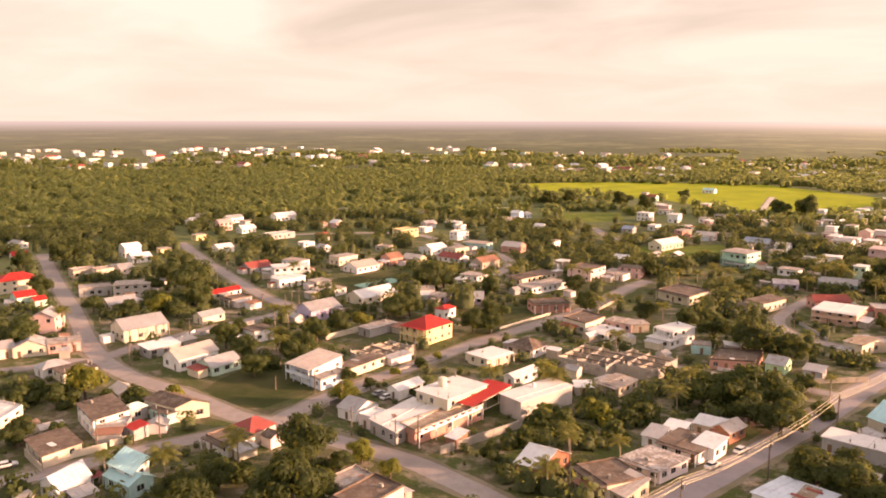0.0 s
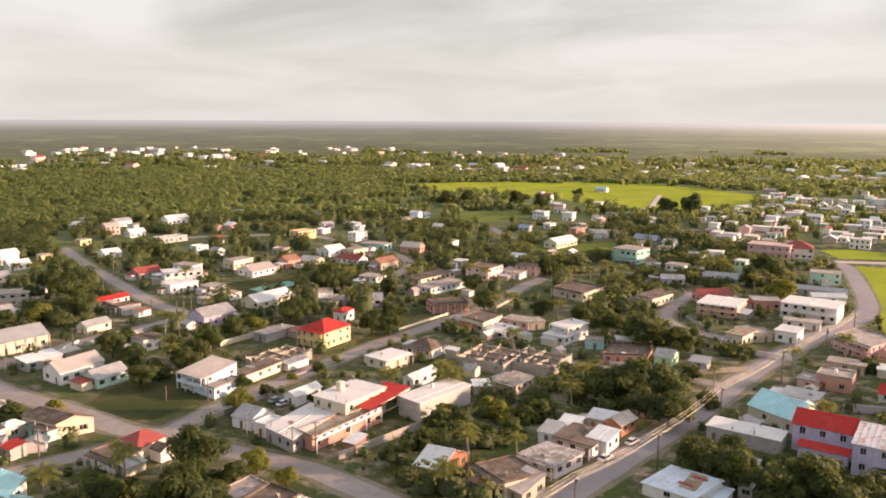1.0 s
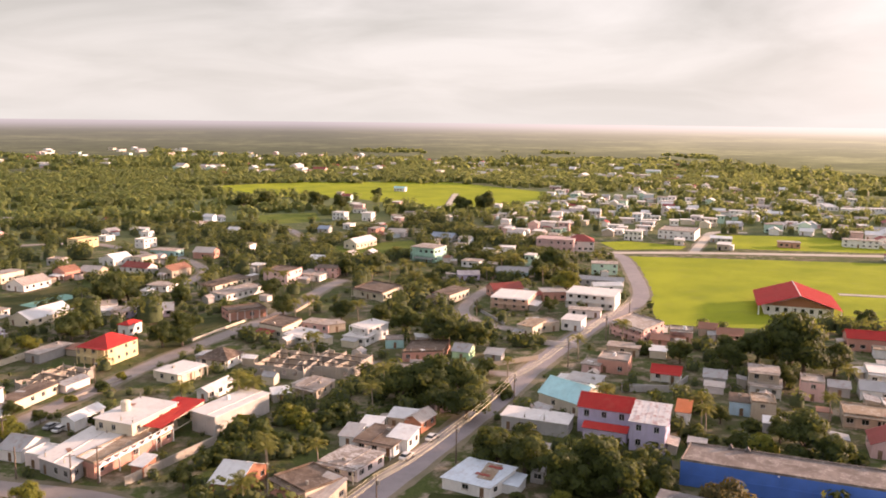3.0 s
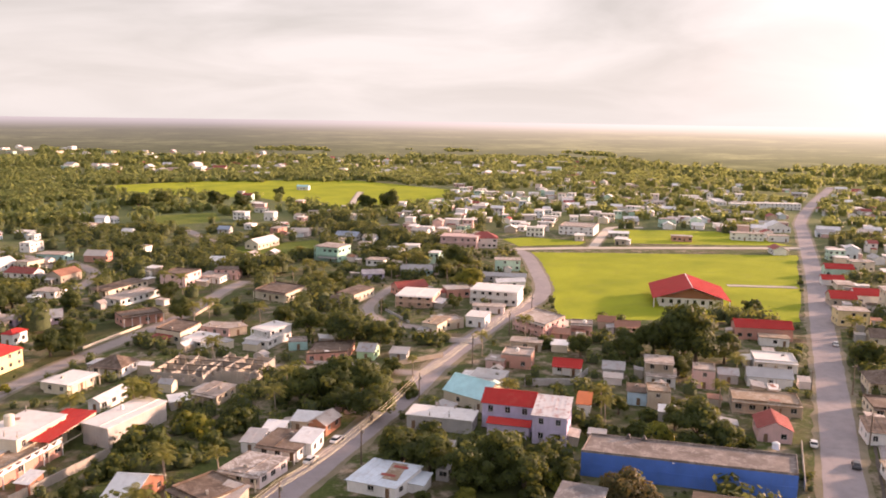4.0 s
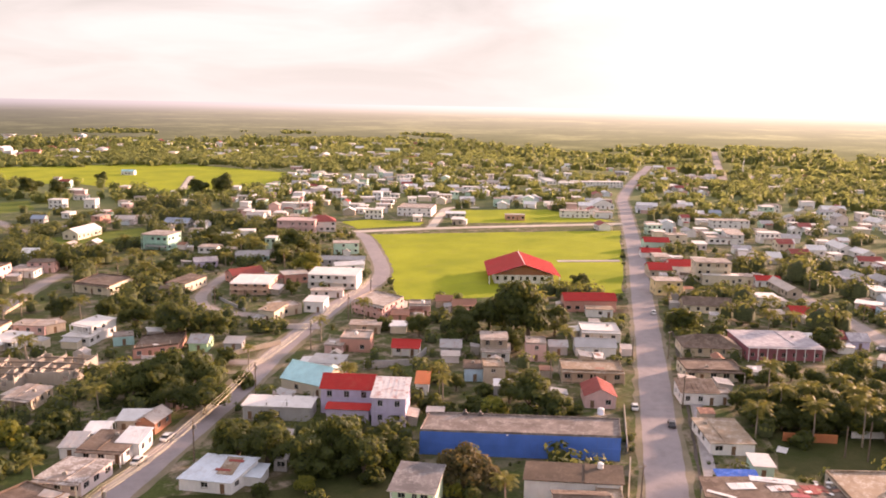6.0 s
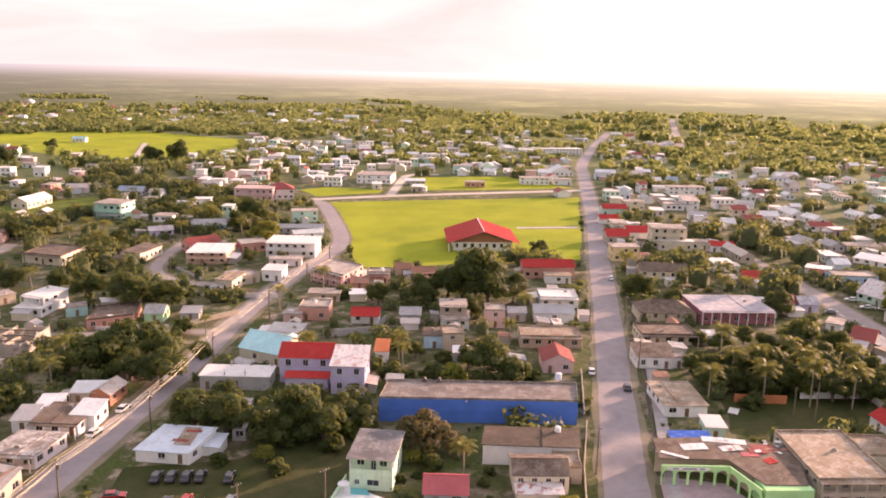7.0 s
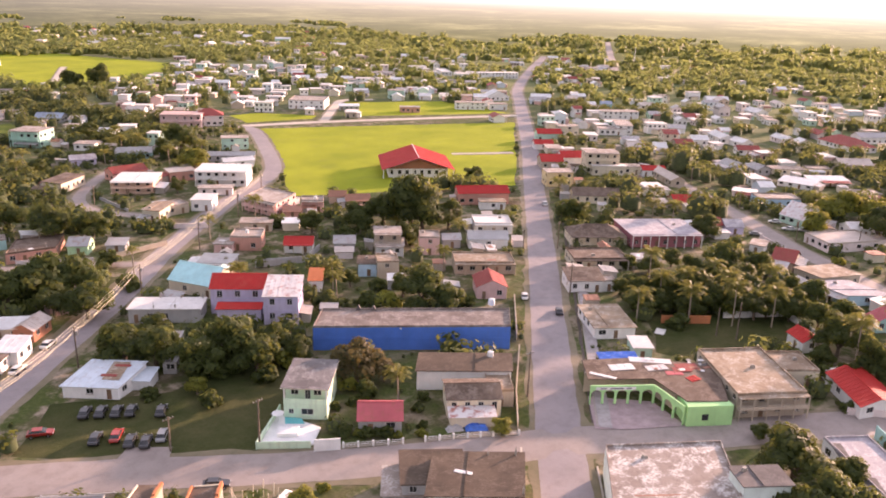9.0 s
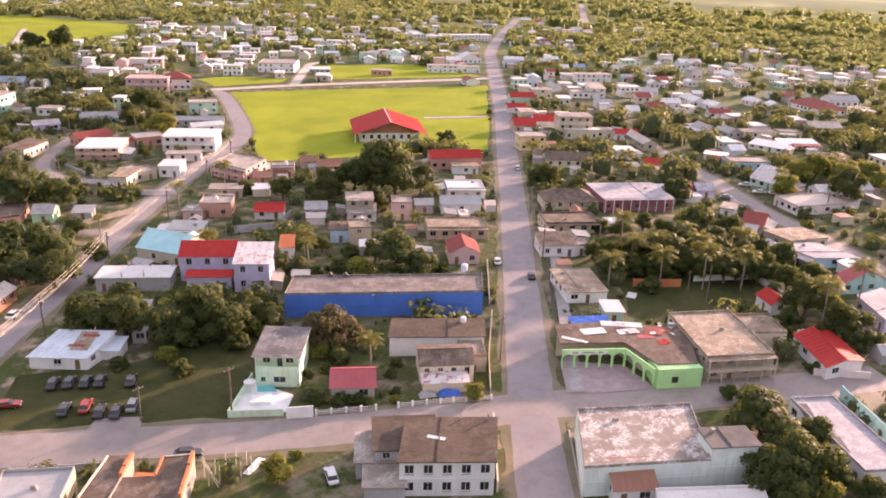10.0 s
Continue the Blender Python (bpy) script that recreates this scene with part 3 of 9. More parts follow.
def door_mesh(w, h):
    if (w, h) not in DOORS:
        bm = bmesh.new()
        box(bm, -w / 2, w / 2, -0.03, 0.03, 0.0, h)
        for z0, z1 in ((0.15, 0.9), (1.05, h - 0.15)):
            box(bm, -w / 2 + 0.12, w / 2 - 0.12, -0.05, -0.03, z0, z1)
        me = bpy.data.meshes.new("door")
        bm.to_mesh(me)
        bm.free()
        me.materials.append(M_DOOR)
        DOORS[w, h] = me
    return DOORS[w, h]


def roof_sheets(bm, p00, p10, p11, p01, t=0.07, n=None, ribs=True):
    """A sloping roof plane with its thickness and standing seams; p00-p10 is the eave, p01-p11 the ridge."""
    p00, p10, p11, p01 = map(Vector, (p00, p10, p11, p01))
    length = (p10 - p00).length
    up = (p10 - p00).cross(p01 - p00)
    up = up.normalized() * (1 if up.z > 0 else -1)
    if (p11 - p01).length < 1e-3 or not ribs or n == 1:
        low = [p00, p10, p11] + ([p01] if (p11 - p01).length > 1e-3 else [])
        cuts = None
    else:
        low, cuts = [p00, p10, p11, p01], [(0.0, 0.0)]
        m = max(1, int(length / 1.15))
        for k in range(1, m):
            f, e = k / m, 0.05 / length
            cuts += [(f - e, 0.0), (f - e, 0.045), (f + e, 0.045), (f + e, 0.0)]
        cuts.append((1.0, 0.0))
    v0 = [bm.verts.new(q) for q in low]
    if cuts is None:
        v1 = [bm.verts.new(q + up * t) for q in low]
        bm.faces.new(v1)
        k = len(low)
        for i in range(k):
            bm.faces.new((v0[i], v0[(i + 1) % k], v1[(i + 1) % k], v1[i]))
    else:
        e = [bm.verts.new(p00.lerp(p10, f) + up * (t + z)) for f, z in cuts]
        r = [bm.verts.new(p01.lerp(p11, f) + up * (t + z)) for f, z in cuts]
        for i in range(len(cuts) - 1):
            bm.faces.new((e[i], e[i + 1], r[i + 1], r[i]))
        bm.faces.new([v0[0], v0[1], *e[::-1]])
        bm.faces.new([v0[2], v0[3], *r])
        bm.faces.new((v0[1], v0[2], r[-1], e[-1]))
        bm.faces.new((v0[3], v0[0], e[0], r[0]))
    bm.faces.new(v0[::-1])


def words(s):
    return WALL_WORDS.get(s, s)


def house(x, y, rot, w, d, h, kind, roof, wall, storeys=0, windows=True, parapet=None, name="house", label="", rise=None, z=0.0, skew=0.0, inset=0.0, veranda=False, front=None, open_sides=False, ridge=None, trim=None):
    """A small-town house: walls with real openings, windows, a door and a roof of its kind."""
    rng = random.Random(int(x * 13 + y * 7 + w * 31))
    kind = "gab" if kind == "gable" else kind
    a = radians(rot)
    if not veranda and not label and name == "house" and not front and not inset and abs(skew) < 0.15 and w > 6.5 and d > 5.5 and math.hypot(x, y) < 330 and kind in ("flat", "gab", "hip"):
        fx, fy = x + math.sin(a) * (d / 2 + 1.1), y - math.cos(a) * (d / 2 + 1.1)
        clear = all(math.hypot(fx - bx, fy - by) > max(bw, bd) / 2 + 1.5 for bx, by, ba, bw, bd in BUILT)
        clear = clear and all(np.hypot(pts[:, 0] - fx, pts[:, 1] - fy).min() > half + 1.5 for pts, half in LANES)
        veranda = clear and random.Random(int(x * 3 + y * 5)).random() < 0.55
        trim = random.Random(int(x * 7 + y)).choice((None, None, "white", "cream"))
    if kind != "flat" and roof in ("white", "slab", "brown"):
        roof = "whitetin" if roof == "white" else "tin_warm" if roof == "slab" else "brown"
    if kind == "flat" and name == "house":      # no two slabs quite level
        h += ((x * 7.3 + y * 3.1) % 1.0 - 0.5) * 0.14
    storeys = storeys or max(1, round((h - 0.3) / 2.75))
    far = math.hypot(x, y) > 290
    BUILT.append((x, y, radians(rot), w, d))
    if not label:
        size = {1: "single-storey", 2: "two-storey", 3: "three-storey"}.get(storeys, "tall")
        shape = {"flat": "flat", "gab": "gabled", "gbc": "gabled", "hip": "hipped", "shed": "lean-to"}[kind]
        label = f"{words(wall)} {size} house with a {ROOF_WORDS[roof]} {shape} roof"
        if len(label.split()) > 12:
            label = f"{words(wall)} {size} house with a {ROOF_WORDS[roof]} roof"
        if max(w, d) < 4.2:
            label = f"small {words(wall)} shed with a {ROOF_WORDS[roof]} roof"
    hs = thing(name, x, y, rot, label, "house" if name != "shed" and max(w, d) >= 4.2 else "shed", "houses of the town" if name != "shed" else "sheds in the yards", z)
    wm, rm = MATS["paint_" + wall], MATS["roof_" + roof]
    hw, hd = w / 2, d / 2
    eave = h
    sh = h / storeys
    ww = rng.choice((1.2, 1.4, 1.7))
    wh = min(1.35, sh * 0.45)
    rw, rd = hw, hd      # roof half sizes; the walls may stand back under it
    hw, hd = hw - inset, hd - inset
    w, d = 2 * hw, 2 * hd
    bm = bmesh.new()
    fits = []
    sides = ((Vector((-hw, -hd, 0)), Vector((1, 0, 0)), Vector((0, 1, 0)), w, 0), (Vector((hw, -hd, 0)), Vector((0, 1, 0)), Vector((-1, 0, 0)), d, 90),
             (Vector((hw, hd, 0)), Vector((-1, 0, 0)), Vector((0, -1, 0)), w, 180), (Vector((-hw, hd, 0)), Vector((0, -1, 0)), Vector((1, 0, 0)), d, 270))
    for s, (o, al, inw, length, turn) in enumerate(sides):
        holes = []
        if front and s == 0:
            n, a, hh = front
            for k in range(n * storeys):
                c = length * (k % n + 0.5) / n
                zz = max(0.5, eave - (k // n) * sh - hh - 0.6)
                holes.append((c - a / 2, c + a / 2, zz, zz + hh))
                fits.append(("window", o, al, inw, turn, c, zz, a, hh))
        elif windows and s != 2:
            n = max(1, int(length / 3.1))
            door_at = rng.randrange(n) if (s == 0 and length > 3.0) else -1
            for st in range(storeys):
                z0 = st * sh
                for k in range(n):
                    c = length * (k + 0.5) / n + rng.uniform(-0.25, 0.25)
                    if st == 0 and k == door_at:
                        holes.append((c - 0.48, c + 0.48, 0.03, min(2.08, sh - 0.2)))
                        fits.append(("door", o, al, inw, turn, c, 0.03, 0.96, holes[-1][3] - 0.03))
                        continue
                    if rng.random() < 0.18 or length < 1.8:
                        continue
                    a = min(ww, length * 0.7 / n)
                    zz = z0 + min(1.0, sh - wh - 0.35)
                    holes.append((c - a / 2, c + a / 2, zz, zz + wh))
                    fits.append(("window", o, al, inw, turn, c, zz, a, wh))
        if not open_sides:
            wall_side(bm, o, al, inw, length, eave, holes)
    # gable ends and lean-to flanks
    if rise is None:
        rise = {"gab": 0.24 * d, "gbc": 0.24 * w, "hip": 0.27 * min(w, d), "shed": 0.13 * d}.get(kind, 0)
        rise = min(rise, 4.5)
    if kind == "gab":
        for sx in (-hw, hw):
            bm.faces.new([bm.verts.new(p) for p in ((sx, -hd, eave), (sx, hd, eave), (sx, 0, eave + rise))])
    elif kind == "gbc":
        rise = rise * hw / rw
        for sy in (-hd, hd):
            bm.faces.new([bm.verts.new(p) for p in ((-hw, sy, eave), (hw, sy, eave), (0, sy, eave + rise))])
    elif kind == "shed":
        bm.faces.new([bm.verts.new(p) for p in ((-hw, hd, eave), (hw, hd, eave), (hw, hd, eave + rise), (-hw, hd, eave + rise))])
        for sx in (-hw, hw):
            bm.faces.new([bm.verts.new(p) for p in ((sx, -hd, eave), (sx, hd, eave), (sx, hd, eave + rise))])
    if open_sides:
        for cx in (-hw + 0.2, 0.0, hw - 0.2):
            for cy in (-hd + 0.2, hd - 0.2):
                box(bm, cx - 0.1, cx + 0.1, cy - 0.1, cy + 0.1, -0.03, eave)
        fits = []
    if storeys > 1:      # floor band proud of the wall
        for st in range(1, storeys):
            for x0, x1, y0, y1 in ((-hw - 0.06, hw + 0.06, -hd - 0.06, -hd), (hw, hw + 0.06, -hd, hd), (-hw - 0.06, -hw, -hd, hd)):
                box(bm, x0, x1, y0, y1, st * sh - 0.12, st * sh + 0.1)
    for v in bm.verts:
        v.co.x += skew * v.co.y
    part("wall", bm, wm, hs)
    if inset:      # posts along the eaves
        for k in range(int(2 * rw / 4) + 1):
            px = -rw + 0.3 + (2 * rw - 0.6) * k / int(2 * rw / 4)
            bm = bmesh.new()
            box(bm, px - 0.2, px + 0.2, -rd + 0.2, -rd + 0.6, 0, eave)
            for v in bm.verts:
                v.co.x += skew * v.co.y
            part("pillar", bm, MATS["paint_white"], hs)
    if kind == "gbc":
        rise = rise * rw / hw
    hw, hd = rw, rd
    w, d = 2 * hw, 2 * hd
    # roof
    bm = bmesh.new()
    cap = None
    ov = 0.35 if max(w, d) > 4.2 else 0.2
    if kind == "flat":
        if parapet is None:
            parapet = rng.random() < 0.35
        if w > 5 and not far and not label.startswith("low white"):
            FLATS.append((x, y, rot, w, d, z + eave + (0.124 if parapet else 0.174)))
        if parapet:
            t = 0.16
            rim = [[bm.verts.new((sx * (hw - i), sy * (hd - i), zz)) for sx, sy in ((-1, -1), (1, -1), (1, 1), (-1, 1))] for i, zz in ((0, eave), (0, eave + 0.5), (t, eave + 0.5), (t, eave + 0.12))]
            for lo, hi in zip(rim, rim[1:]):
                for k in range(4):
                    bm.faces.new((lo[k], lo[(k + 1) % 4], hi[(k + 1) % 4], hi[k]))
            bm.faces.new(rim[3])
            bm.faces.new(rim[0][::-1])
        else:
            box(bm, -hw - ov, hw + ov, -hd - ov, hd + ov, eave, eave + 0.17)
            if w > 6 and rng.random() < 0.6:      # upstand dividing the slab
                c = rng.uniform(-0.2, 0.2) * w
                cap = (c - 0.08, c + 0.08, -hd - ov + 0.1, hd + ov - 0.1, eave + 0.174, eave + 0.32)
    else:
        e = 0.03
        if kind == "gab":
            k = rise / hd
            for s in (-1, 1):
                roof_sheets(bm, (-hw - ov, s * (hd + ov), eave - k * ov + e), (hw + ov, s * (hd + ov), eave - k * ov + e), (hw + ov, 0, eave + rise + e), (-hw - ov, 0, eave + rise + e))
            cap = (-hw - ov, hw + ov, -0.16, 0.16, eave + rise + 0.1, eave + rise + 0.17)
        elif kind == "gbc":
            k = rise / hw
            for s in (-1, 1):
                roof_sheets(bm, (s * (hw + ov), -hd - ov, eave - k * ov + e), (s * (hw + ov), hd + ov, eave - k * ov + e), (0, hd + ov, eave + rise + e), (0, -hd - ov, eave + rise + e))
            cap = (-0.16, 0.16, -hd - ov, hd + ov, eave + rise + 0.1, eave + rise + 0.17)
        elif kind == "shed":
            k = rise / d
            roof_sheets(bm, (-hw - ov, -hd - ov, eave - k * ov + e), (hw + ov, -hd - ov, eave - k * ov + e), (hw + ov, hd + ov, eave + rise + k * ov + e), (-hw - ov, hd + ov, eave + rise + k * ov + e))
        elif kind == "hip":
            a, b = hw + ov, hd + ov
            r = max(0.0, a - b)
            if a >= b:
                p, q = (-r, 0, eave + rise), (r, 0, eave + rise)
            else:
                p, q = (0, -(b - a), eave + rise), (0, b - a, eave + rise)
            c = [(-a, -b, eave), (a, -b, eave), (a, b, eave), (-a, b, eave)]
            if a >= b:
                planes = ((c[0], c[1], q, p), (c[2], c[3], p, q), (c[1], c[2], q, q), (c[3], c[0], p, p))
            else:
                planes = ((c[1], c[2], q, p), (c[3], c[0], p, q), (c[0], c[1], p, p), (c[2], c[3], q, q))
            made = {}
            for q3 in [*c, p, q]:
                made.setdefault(tuple(q3), bm.verts.new(q3))
            soffit = [bm.verts.new((qx, qy, eave - 0.1)) for qx, qy, _ in c]
            for pl in planes:
                ring = []
                for q3 in pl:
                    if made[tuple(q3)] not in ring:
                        ring.append(made[tuple(q3)])
                bm.faces.new(ring)
            for k in range(4):
                bm.faces.new((soffit[k], soffit[(k + 1) % 4], made[tuple(c[(k + 1) % 4])], made[tuple(c[k])]))
            bm.faces.new(soffit[::-1])
            bmesh.ops.delete(bm, geom=[v for v in bm.verts if not v.link_faces], context="VERTS")
    for v in bm.verts:
        v.co.x += skew * v.co.y
    part("roof", bm, rm, hs)
    if cap:
        bm = bmesh.new()
        box(bm, *cap)
        for v in bm.verts:
            v.co.x += skew * v.co.y
        part("upstand" if kind == "flat" else "ridge_cap", bm, MATS["paint_" + ridge] if ridge else rm, hs)
    if veranda:      # slab, posts and rail before the front
        dep = 1.5
        n = max(2, round(w / 3.0))
        tm = MATS["paint_" + trim] if trim else wm
        tops = [sh * k for k in range(1, storeys + 1)]
        pieces = []
        for zt in tops:
            pieces.append(("veranda_slab", rm if zt == tops[-1] else wm, (-hw - 0.1, hw + 0.1, -hd - dep, -hd - (0.38 if zt == tops[-1] and kind == "flat" and not parapet else 0.07), zt - 0.14, zt + 0.02)))
            for k in range(n + 1):
                px = -hw + 0.1 + (w - 0.2) * k / n
                pieces.append(("post", tm, (px - 0.11, px + 0.11, -hd - dep + 0.06, -hd - dep + 0.28, zt - sh, zt - 0.144)))
            if zt > sh + 0.1:
                pieces.append(("rail", tm, (-hw, hw, -hd - dep + 0.1, -hd - dep + 0.2, zt - sh + 0.75, zt - sh + 0.85)))
                pieces.append(("balustrade", tm, (-hw, hw, -hd - dep + 0.12, -hd - dep + 0.18, zt - sh + 0.03, zt - sh + 0.6)))
        for nm, mt, dims in pieces:
            bm = bmesh.new()
            box(bm, *dims)
            for v in bm.verts:
                v.co.x += skew * v.co.y
            part(nm, bm, mt, hs)
    for what, o, al, inw, turn, c, zz, a, hh in fits:
        p = o + al * c + inw * (0.13 if what == "window" else 0.1)
        p.x += skew * p.y
        if turn in (90, 270):
            turn -= math.degrees(math.atan(skew))
        if what == "door":
            share("door", door_mesh(round(a, 2), round(hh, 1)), hs, p.x, p.y, zz, turn)
        else:
            fr, gl = pane_mesh(a, hh, far)
            wn_ob = share("window", fr, hs, p.x, p.y, zz, turn)
            if gl:
                share("pane", gl, wn_ob)
            if not far and rng.random() < 0.5 and turn == 0 and not inset:
                if "sill" not in PANES:
                    b2 = bmesh.new()
                    box(b2, -0.75, 0.75, -0.28, 0.0, -0.09, -0.003)
                    PANES["sill"] = bpy.data.meshes.new("sill")
                    b2.to_mesh(PANES["sill"])
                    b2.free()
                    PANES["sill"].materials.append(M_CONC)
                share("sill", PANES["sill"], wn_ob)
    return hs


# ---------------------------------------------------------------- ground, roads, fields
def ground_height(r):
    return 0.0 if r < 1600 else 55.0 * ((r - 1600) / 3250) ** 1.25


bm = bmesh.new()
radii = [0, 60, 120, 180, 240, 300, 380, 480, 600, 760, 900]
rings = [[bm.verts.new((0, 0, -0.02))]]
for r in radii[1:]:
    rings.append([bm.verts.new((r * math.sin(2 * math.pi * k / 72), r * math.cos(2 * math.pi * k / 72), -0.02)) for k in range(72)])
for k in range(72):
    bm.faces.new((rings[0][0], rings[1][(k + 1) % 72], rings[1][k]))
    for i in range(1, len(rings) - 1):
        bm.faces.new((rings[i][k], rings[i][(k + 1) % 72], rings[i + 1][(k + 1) % 72], rings[i + 1][k]))
bmesh.ops.recalc_face_normals(bm, faces=bm.faces)
tagged(part("ground", bm, M_GROUND), "grass, dry earth and dusty yards of a flat town", "ground", kind="structure")

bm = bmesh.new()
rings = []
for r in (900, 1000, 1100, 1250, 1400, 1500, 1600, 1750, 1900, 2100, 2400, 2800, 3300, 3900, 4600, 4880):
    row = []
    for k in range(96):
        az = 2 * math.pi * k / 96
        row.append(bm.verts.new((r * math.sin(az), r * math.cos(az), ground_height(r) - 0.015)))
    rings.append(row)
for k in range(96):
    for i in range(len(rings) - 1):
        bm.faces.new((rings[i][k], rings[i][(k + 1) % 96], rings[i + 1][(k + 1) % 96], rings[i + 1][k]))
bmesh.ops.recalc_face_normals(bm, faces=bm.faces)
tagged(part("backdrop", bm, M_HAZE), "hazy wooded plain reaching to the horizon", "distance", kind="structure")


def smooth(points, step=6.0):
    """Catmull-Rom through the points."""
    p = [Vector((*q, 0)) for q in points]
    p = [p[0] * 2 - p[1], *p, p[-1] * 2 - p[-2]]
    out = []
    for k in range(1, len(p) - 2):
        a, b, c, d = p[k - 1:k + 3]
        n = max(2, int((c - b).length / step))
        for i in range(n):
            t = i / n
            out.append(0.5 * (2 * b + (c - a) * t + (2 * a - 5 * b + 4 * c - d) * t * t + (3 * b - a - 3 * c + d) * t ** 3))
    out.append(p[-2])
    return out


ROAD_Z = [0.03]


def ribbon(bm, line, width, z, ragged, rng, t=0.0):
    prev = None
    for k, q in enumerate(line):
        a = (line[min(k + 1, len(line) - 1)] - line[max(k - 1, 0)]).normalized()
        n = Vector((-a.y, a.x, 0))
        l, r = width / 2 + rng.uniform(-ragged, ragged), width / 2 + rng.uniform(-ragged, ragged)
        row = [bm.verts.new((q + n * l).to_tuple()[:2] + (z,)), bm.verts.new((q + n * l * 0.3).to_tuple()[:2] + (z + t,)),
               bm.verts.new((q - n * r * 0.3).to_tuple()[:2] + (z + t,)), bm.verts.new((q - n * r).to_tuple()[:2] + (z,))]
        if prev:
            for i in range(3):
                bm.faces.new((prev[i], prev[i + 1], row[i + 1], row[i]))
        prev = row


def road(name, width, kind, points):
    rng = random.Random(name)
    line = smooth(points, 4.0)
    LANES.append((np.array([(q.x, q.y) for q in line]), width / 2))
    ROAD_Z[0] += 0.006
    bm = bmesh.new()
    ribbon(bm, line, width + 2.4, 0.012 + ROAD_Z[0] * 0.3, 0.6, rng)
    bmesh.ops.recalc_face_normals(bm, faces=bm.faces)
    tagged(part("verge", bm, M_VERGE), "dusty trodden verge with sparse grass along the road", "verge", kind="structure")
    bm = bmesh.new()
    ribbon(bm, line, width - 0.4, ROAD_Z[0], 0.16, rng, 0.03)
    bmesh.ops.recalc_face_normals(bm, faces=bm.faces)
    words_ = "worn pale grey asphalt street with dusty edges" if kind == "asphalt" else "pale packed-earth road of the town"
    tagged(part("road", bm, M_ASPHALT if kind == "asphalt" else M_PALE if kind == "pale" else M_DIRT), words_, "road", kind="structure")


def lawn(name, points):
    bm = bmesh.new()
    n = len(points)
    cx, cy = sum(p[0] for p in points) / n, sum(p[1] for p in points) / n
    rng = random.Random(name)
    ring = []
    for k in range(n):
        (x0, y0), (x1, y1) = points[k], points[(k + 1) % n]
        m = max(1, int(math.hypot(x1 - x0, y1 - y0) / 8))
        for i in range(m):
            f = i / m
            j = 0.0 if i == 0 else 0.8
            ring.append((x0 + (x1 - x0) * f + rng.uniform(-j, j), y0 + (y1 - y0) * f + rng.uniform(-j, j)))
    ring = [bm.verts.new((x, y, 0.006)) for x, y in ring]
    f = bm.faces.new(ring)
    bmesh.ops.triangulate(bm, faces=[f])
    bmesh.ops.recalc_face_normals(bm, faces=bm.faces)
    if sum(q.normal.z for q in bm.faces) < 0:
        bmesh.ops.reverse_faces(bm, faces=bm.faces)
    LAWNS.append(points)
    sunny = name in ("field", "far_field", "small_field", "strip_field")
    open_ground = name in ("meadow", "far_meadow")
    tagged(part("lawn", bm, M_LAWN if sunny else M_MEADOW if open_ground else M_YARD), "open sunlit yellow-green mown field" if sunny else "patchy green grass plot between the houses", "grass", kind="structure")


road("main_street", 8.8, "asphalt", [(86.2, 46.5), (99.0, 57.8), (118.3, 73.8), (160.3, 107.3), (217.4, 152.7), (283.8, 206.4), (347.2, 257.5), (476.7, 365.7), (542.0, 419.3), (658.0, 499.1), (864.6, 632.1)])
road("side_road", 7.5, "asphalt", [(31.0, 135.7), (48.4, 150.8), (65.0, 165.4), (91.3, 188.7), (122.9, 219.2), (165.5, 254.8), (194.7, 275.0), (212.5, 295.6), (233.8, 332.3), (255.1, 372.8), (259.7, 392.6)])
road("cross_street", 9.5, "dirt", [(37.9, 128.2), (45.6, 122.9), (58.7, 112.6), (72.1, 101.4), (86.6, 90.3), (102.7, 79.3), (111.7, 73.9), (118.8, 69.2), (132.7, 57.6), (146.5, 47.5), (158.1, 39.0), (173.2, 28.2)])
road("field_road", 7, "pale", [(259.7, 392.6), (287.1, 383.9), (307.3, 376.7), (367.8, 350.6), (423.1, 325.5)])
road("field_branch", 6, "pale", [(307.2, 379.3), (346.8, 418.8), (376.8, 445.3), (397.6, 436.9)])
road("left_road", 6.5, "dirt", [(-220.3, 435.5), (-176.1, 358.7), (-143.7, 304.4), (-119.0, 260.5), (-104.1, 238.4), (-88.4, 222.1), (-69.3, 207.9), (-51.7, 192.5), (-39.9, 186.9), (-24.0, 176.5), (-7.9, 166.3), (1.9, 156.5), (12.7, 144.4)])
road("house_road", 6, "dirt", [(-41.1, 189.5), (-33.4, 202.7), (-22.9, 217.4), (-7.5, 235.9), (12.5, 261.0), (41.4, 291.9), (59.5, 312.2), (79.3, 343.9), (94.6, 363.6)])
road("lower_road", 6, "dirt", [(-40.6, 186.9), (-51.6, 181.5), (-62.7, 174.8), (-72.8, 167.6), (-82.0, 160.6), (-90.8, 154.8), (-102.2, 147.3)])
road("west_road", 5, "dirt", [(-104.1, 238.4), (-115.4, 238.4), (-123.0, 232.6), (-131.1, 228.8), (-142.2, 225.0)])
road("back_road", 6, "dirt", [(-157.4, 476.6), (-126.7, 418.2), (-104.3, 379.3), (-85.7, 346.8), (-71.5, 324.5), (-60.0, 309.5), (-64.9, 295.7), (-75.2, 285.5), (-87.4, 271.4), (-101.9, 250.6), (-105.2, 243.1)])
road("far_road", 5.5, "dirt", [(-125.8, 485.8), (-112.2, 502.6), (-88.9, 512.7), (-60.4, 518.1), (-34.6, 518.3), (-16.0, 510.7), (5.4, 475.5), (21.5, 456.6), (32.4, 428.0), (34.8, 402.7), (24.5, 375.8)])
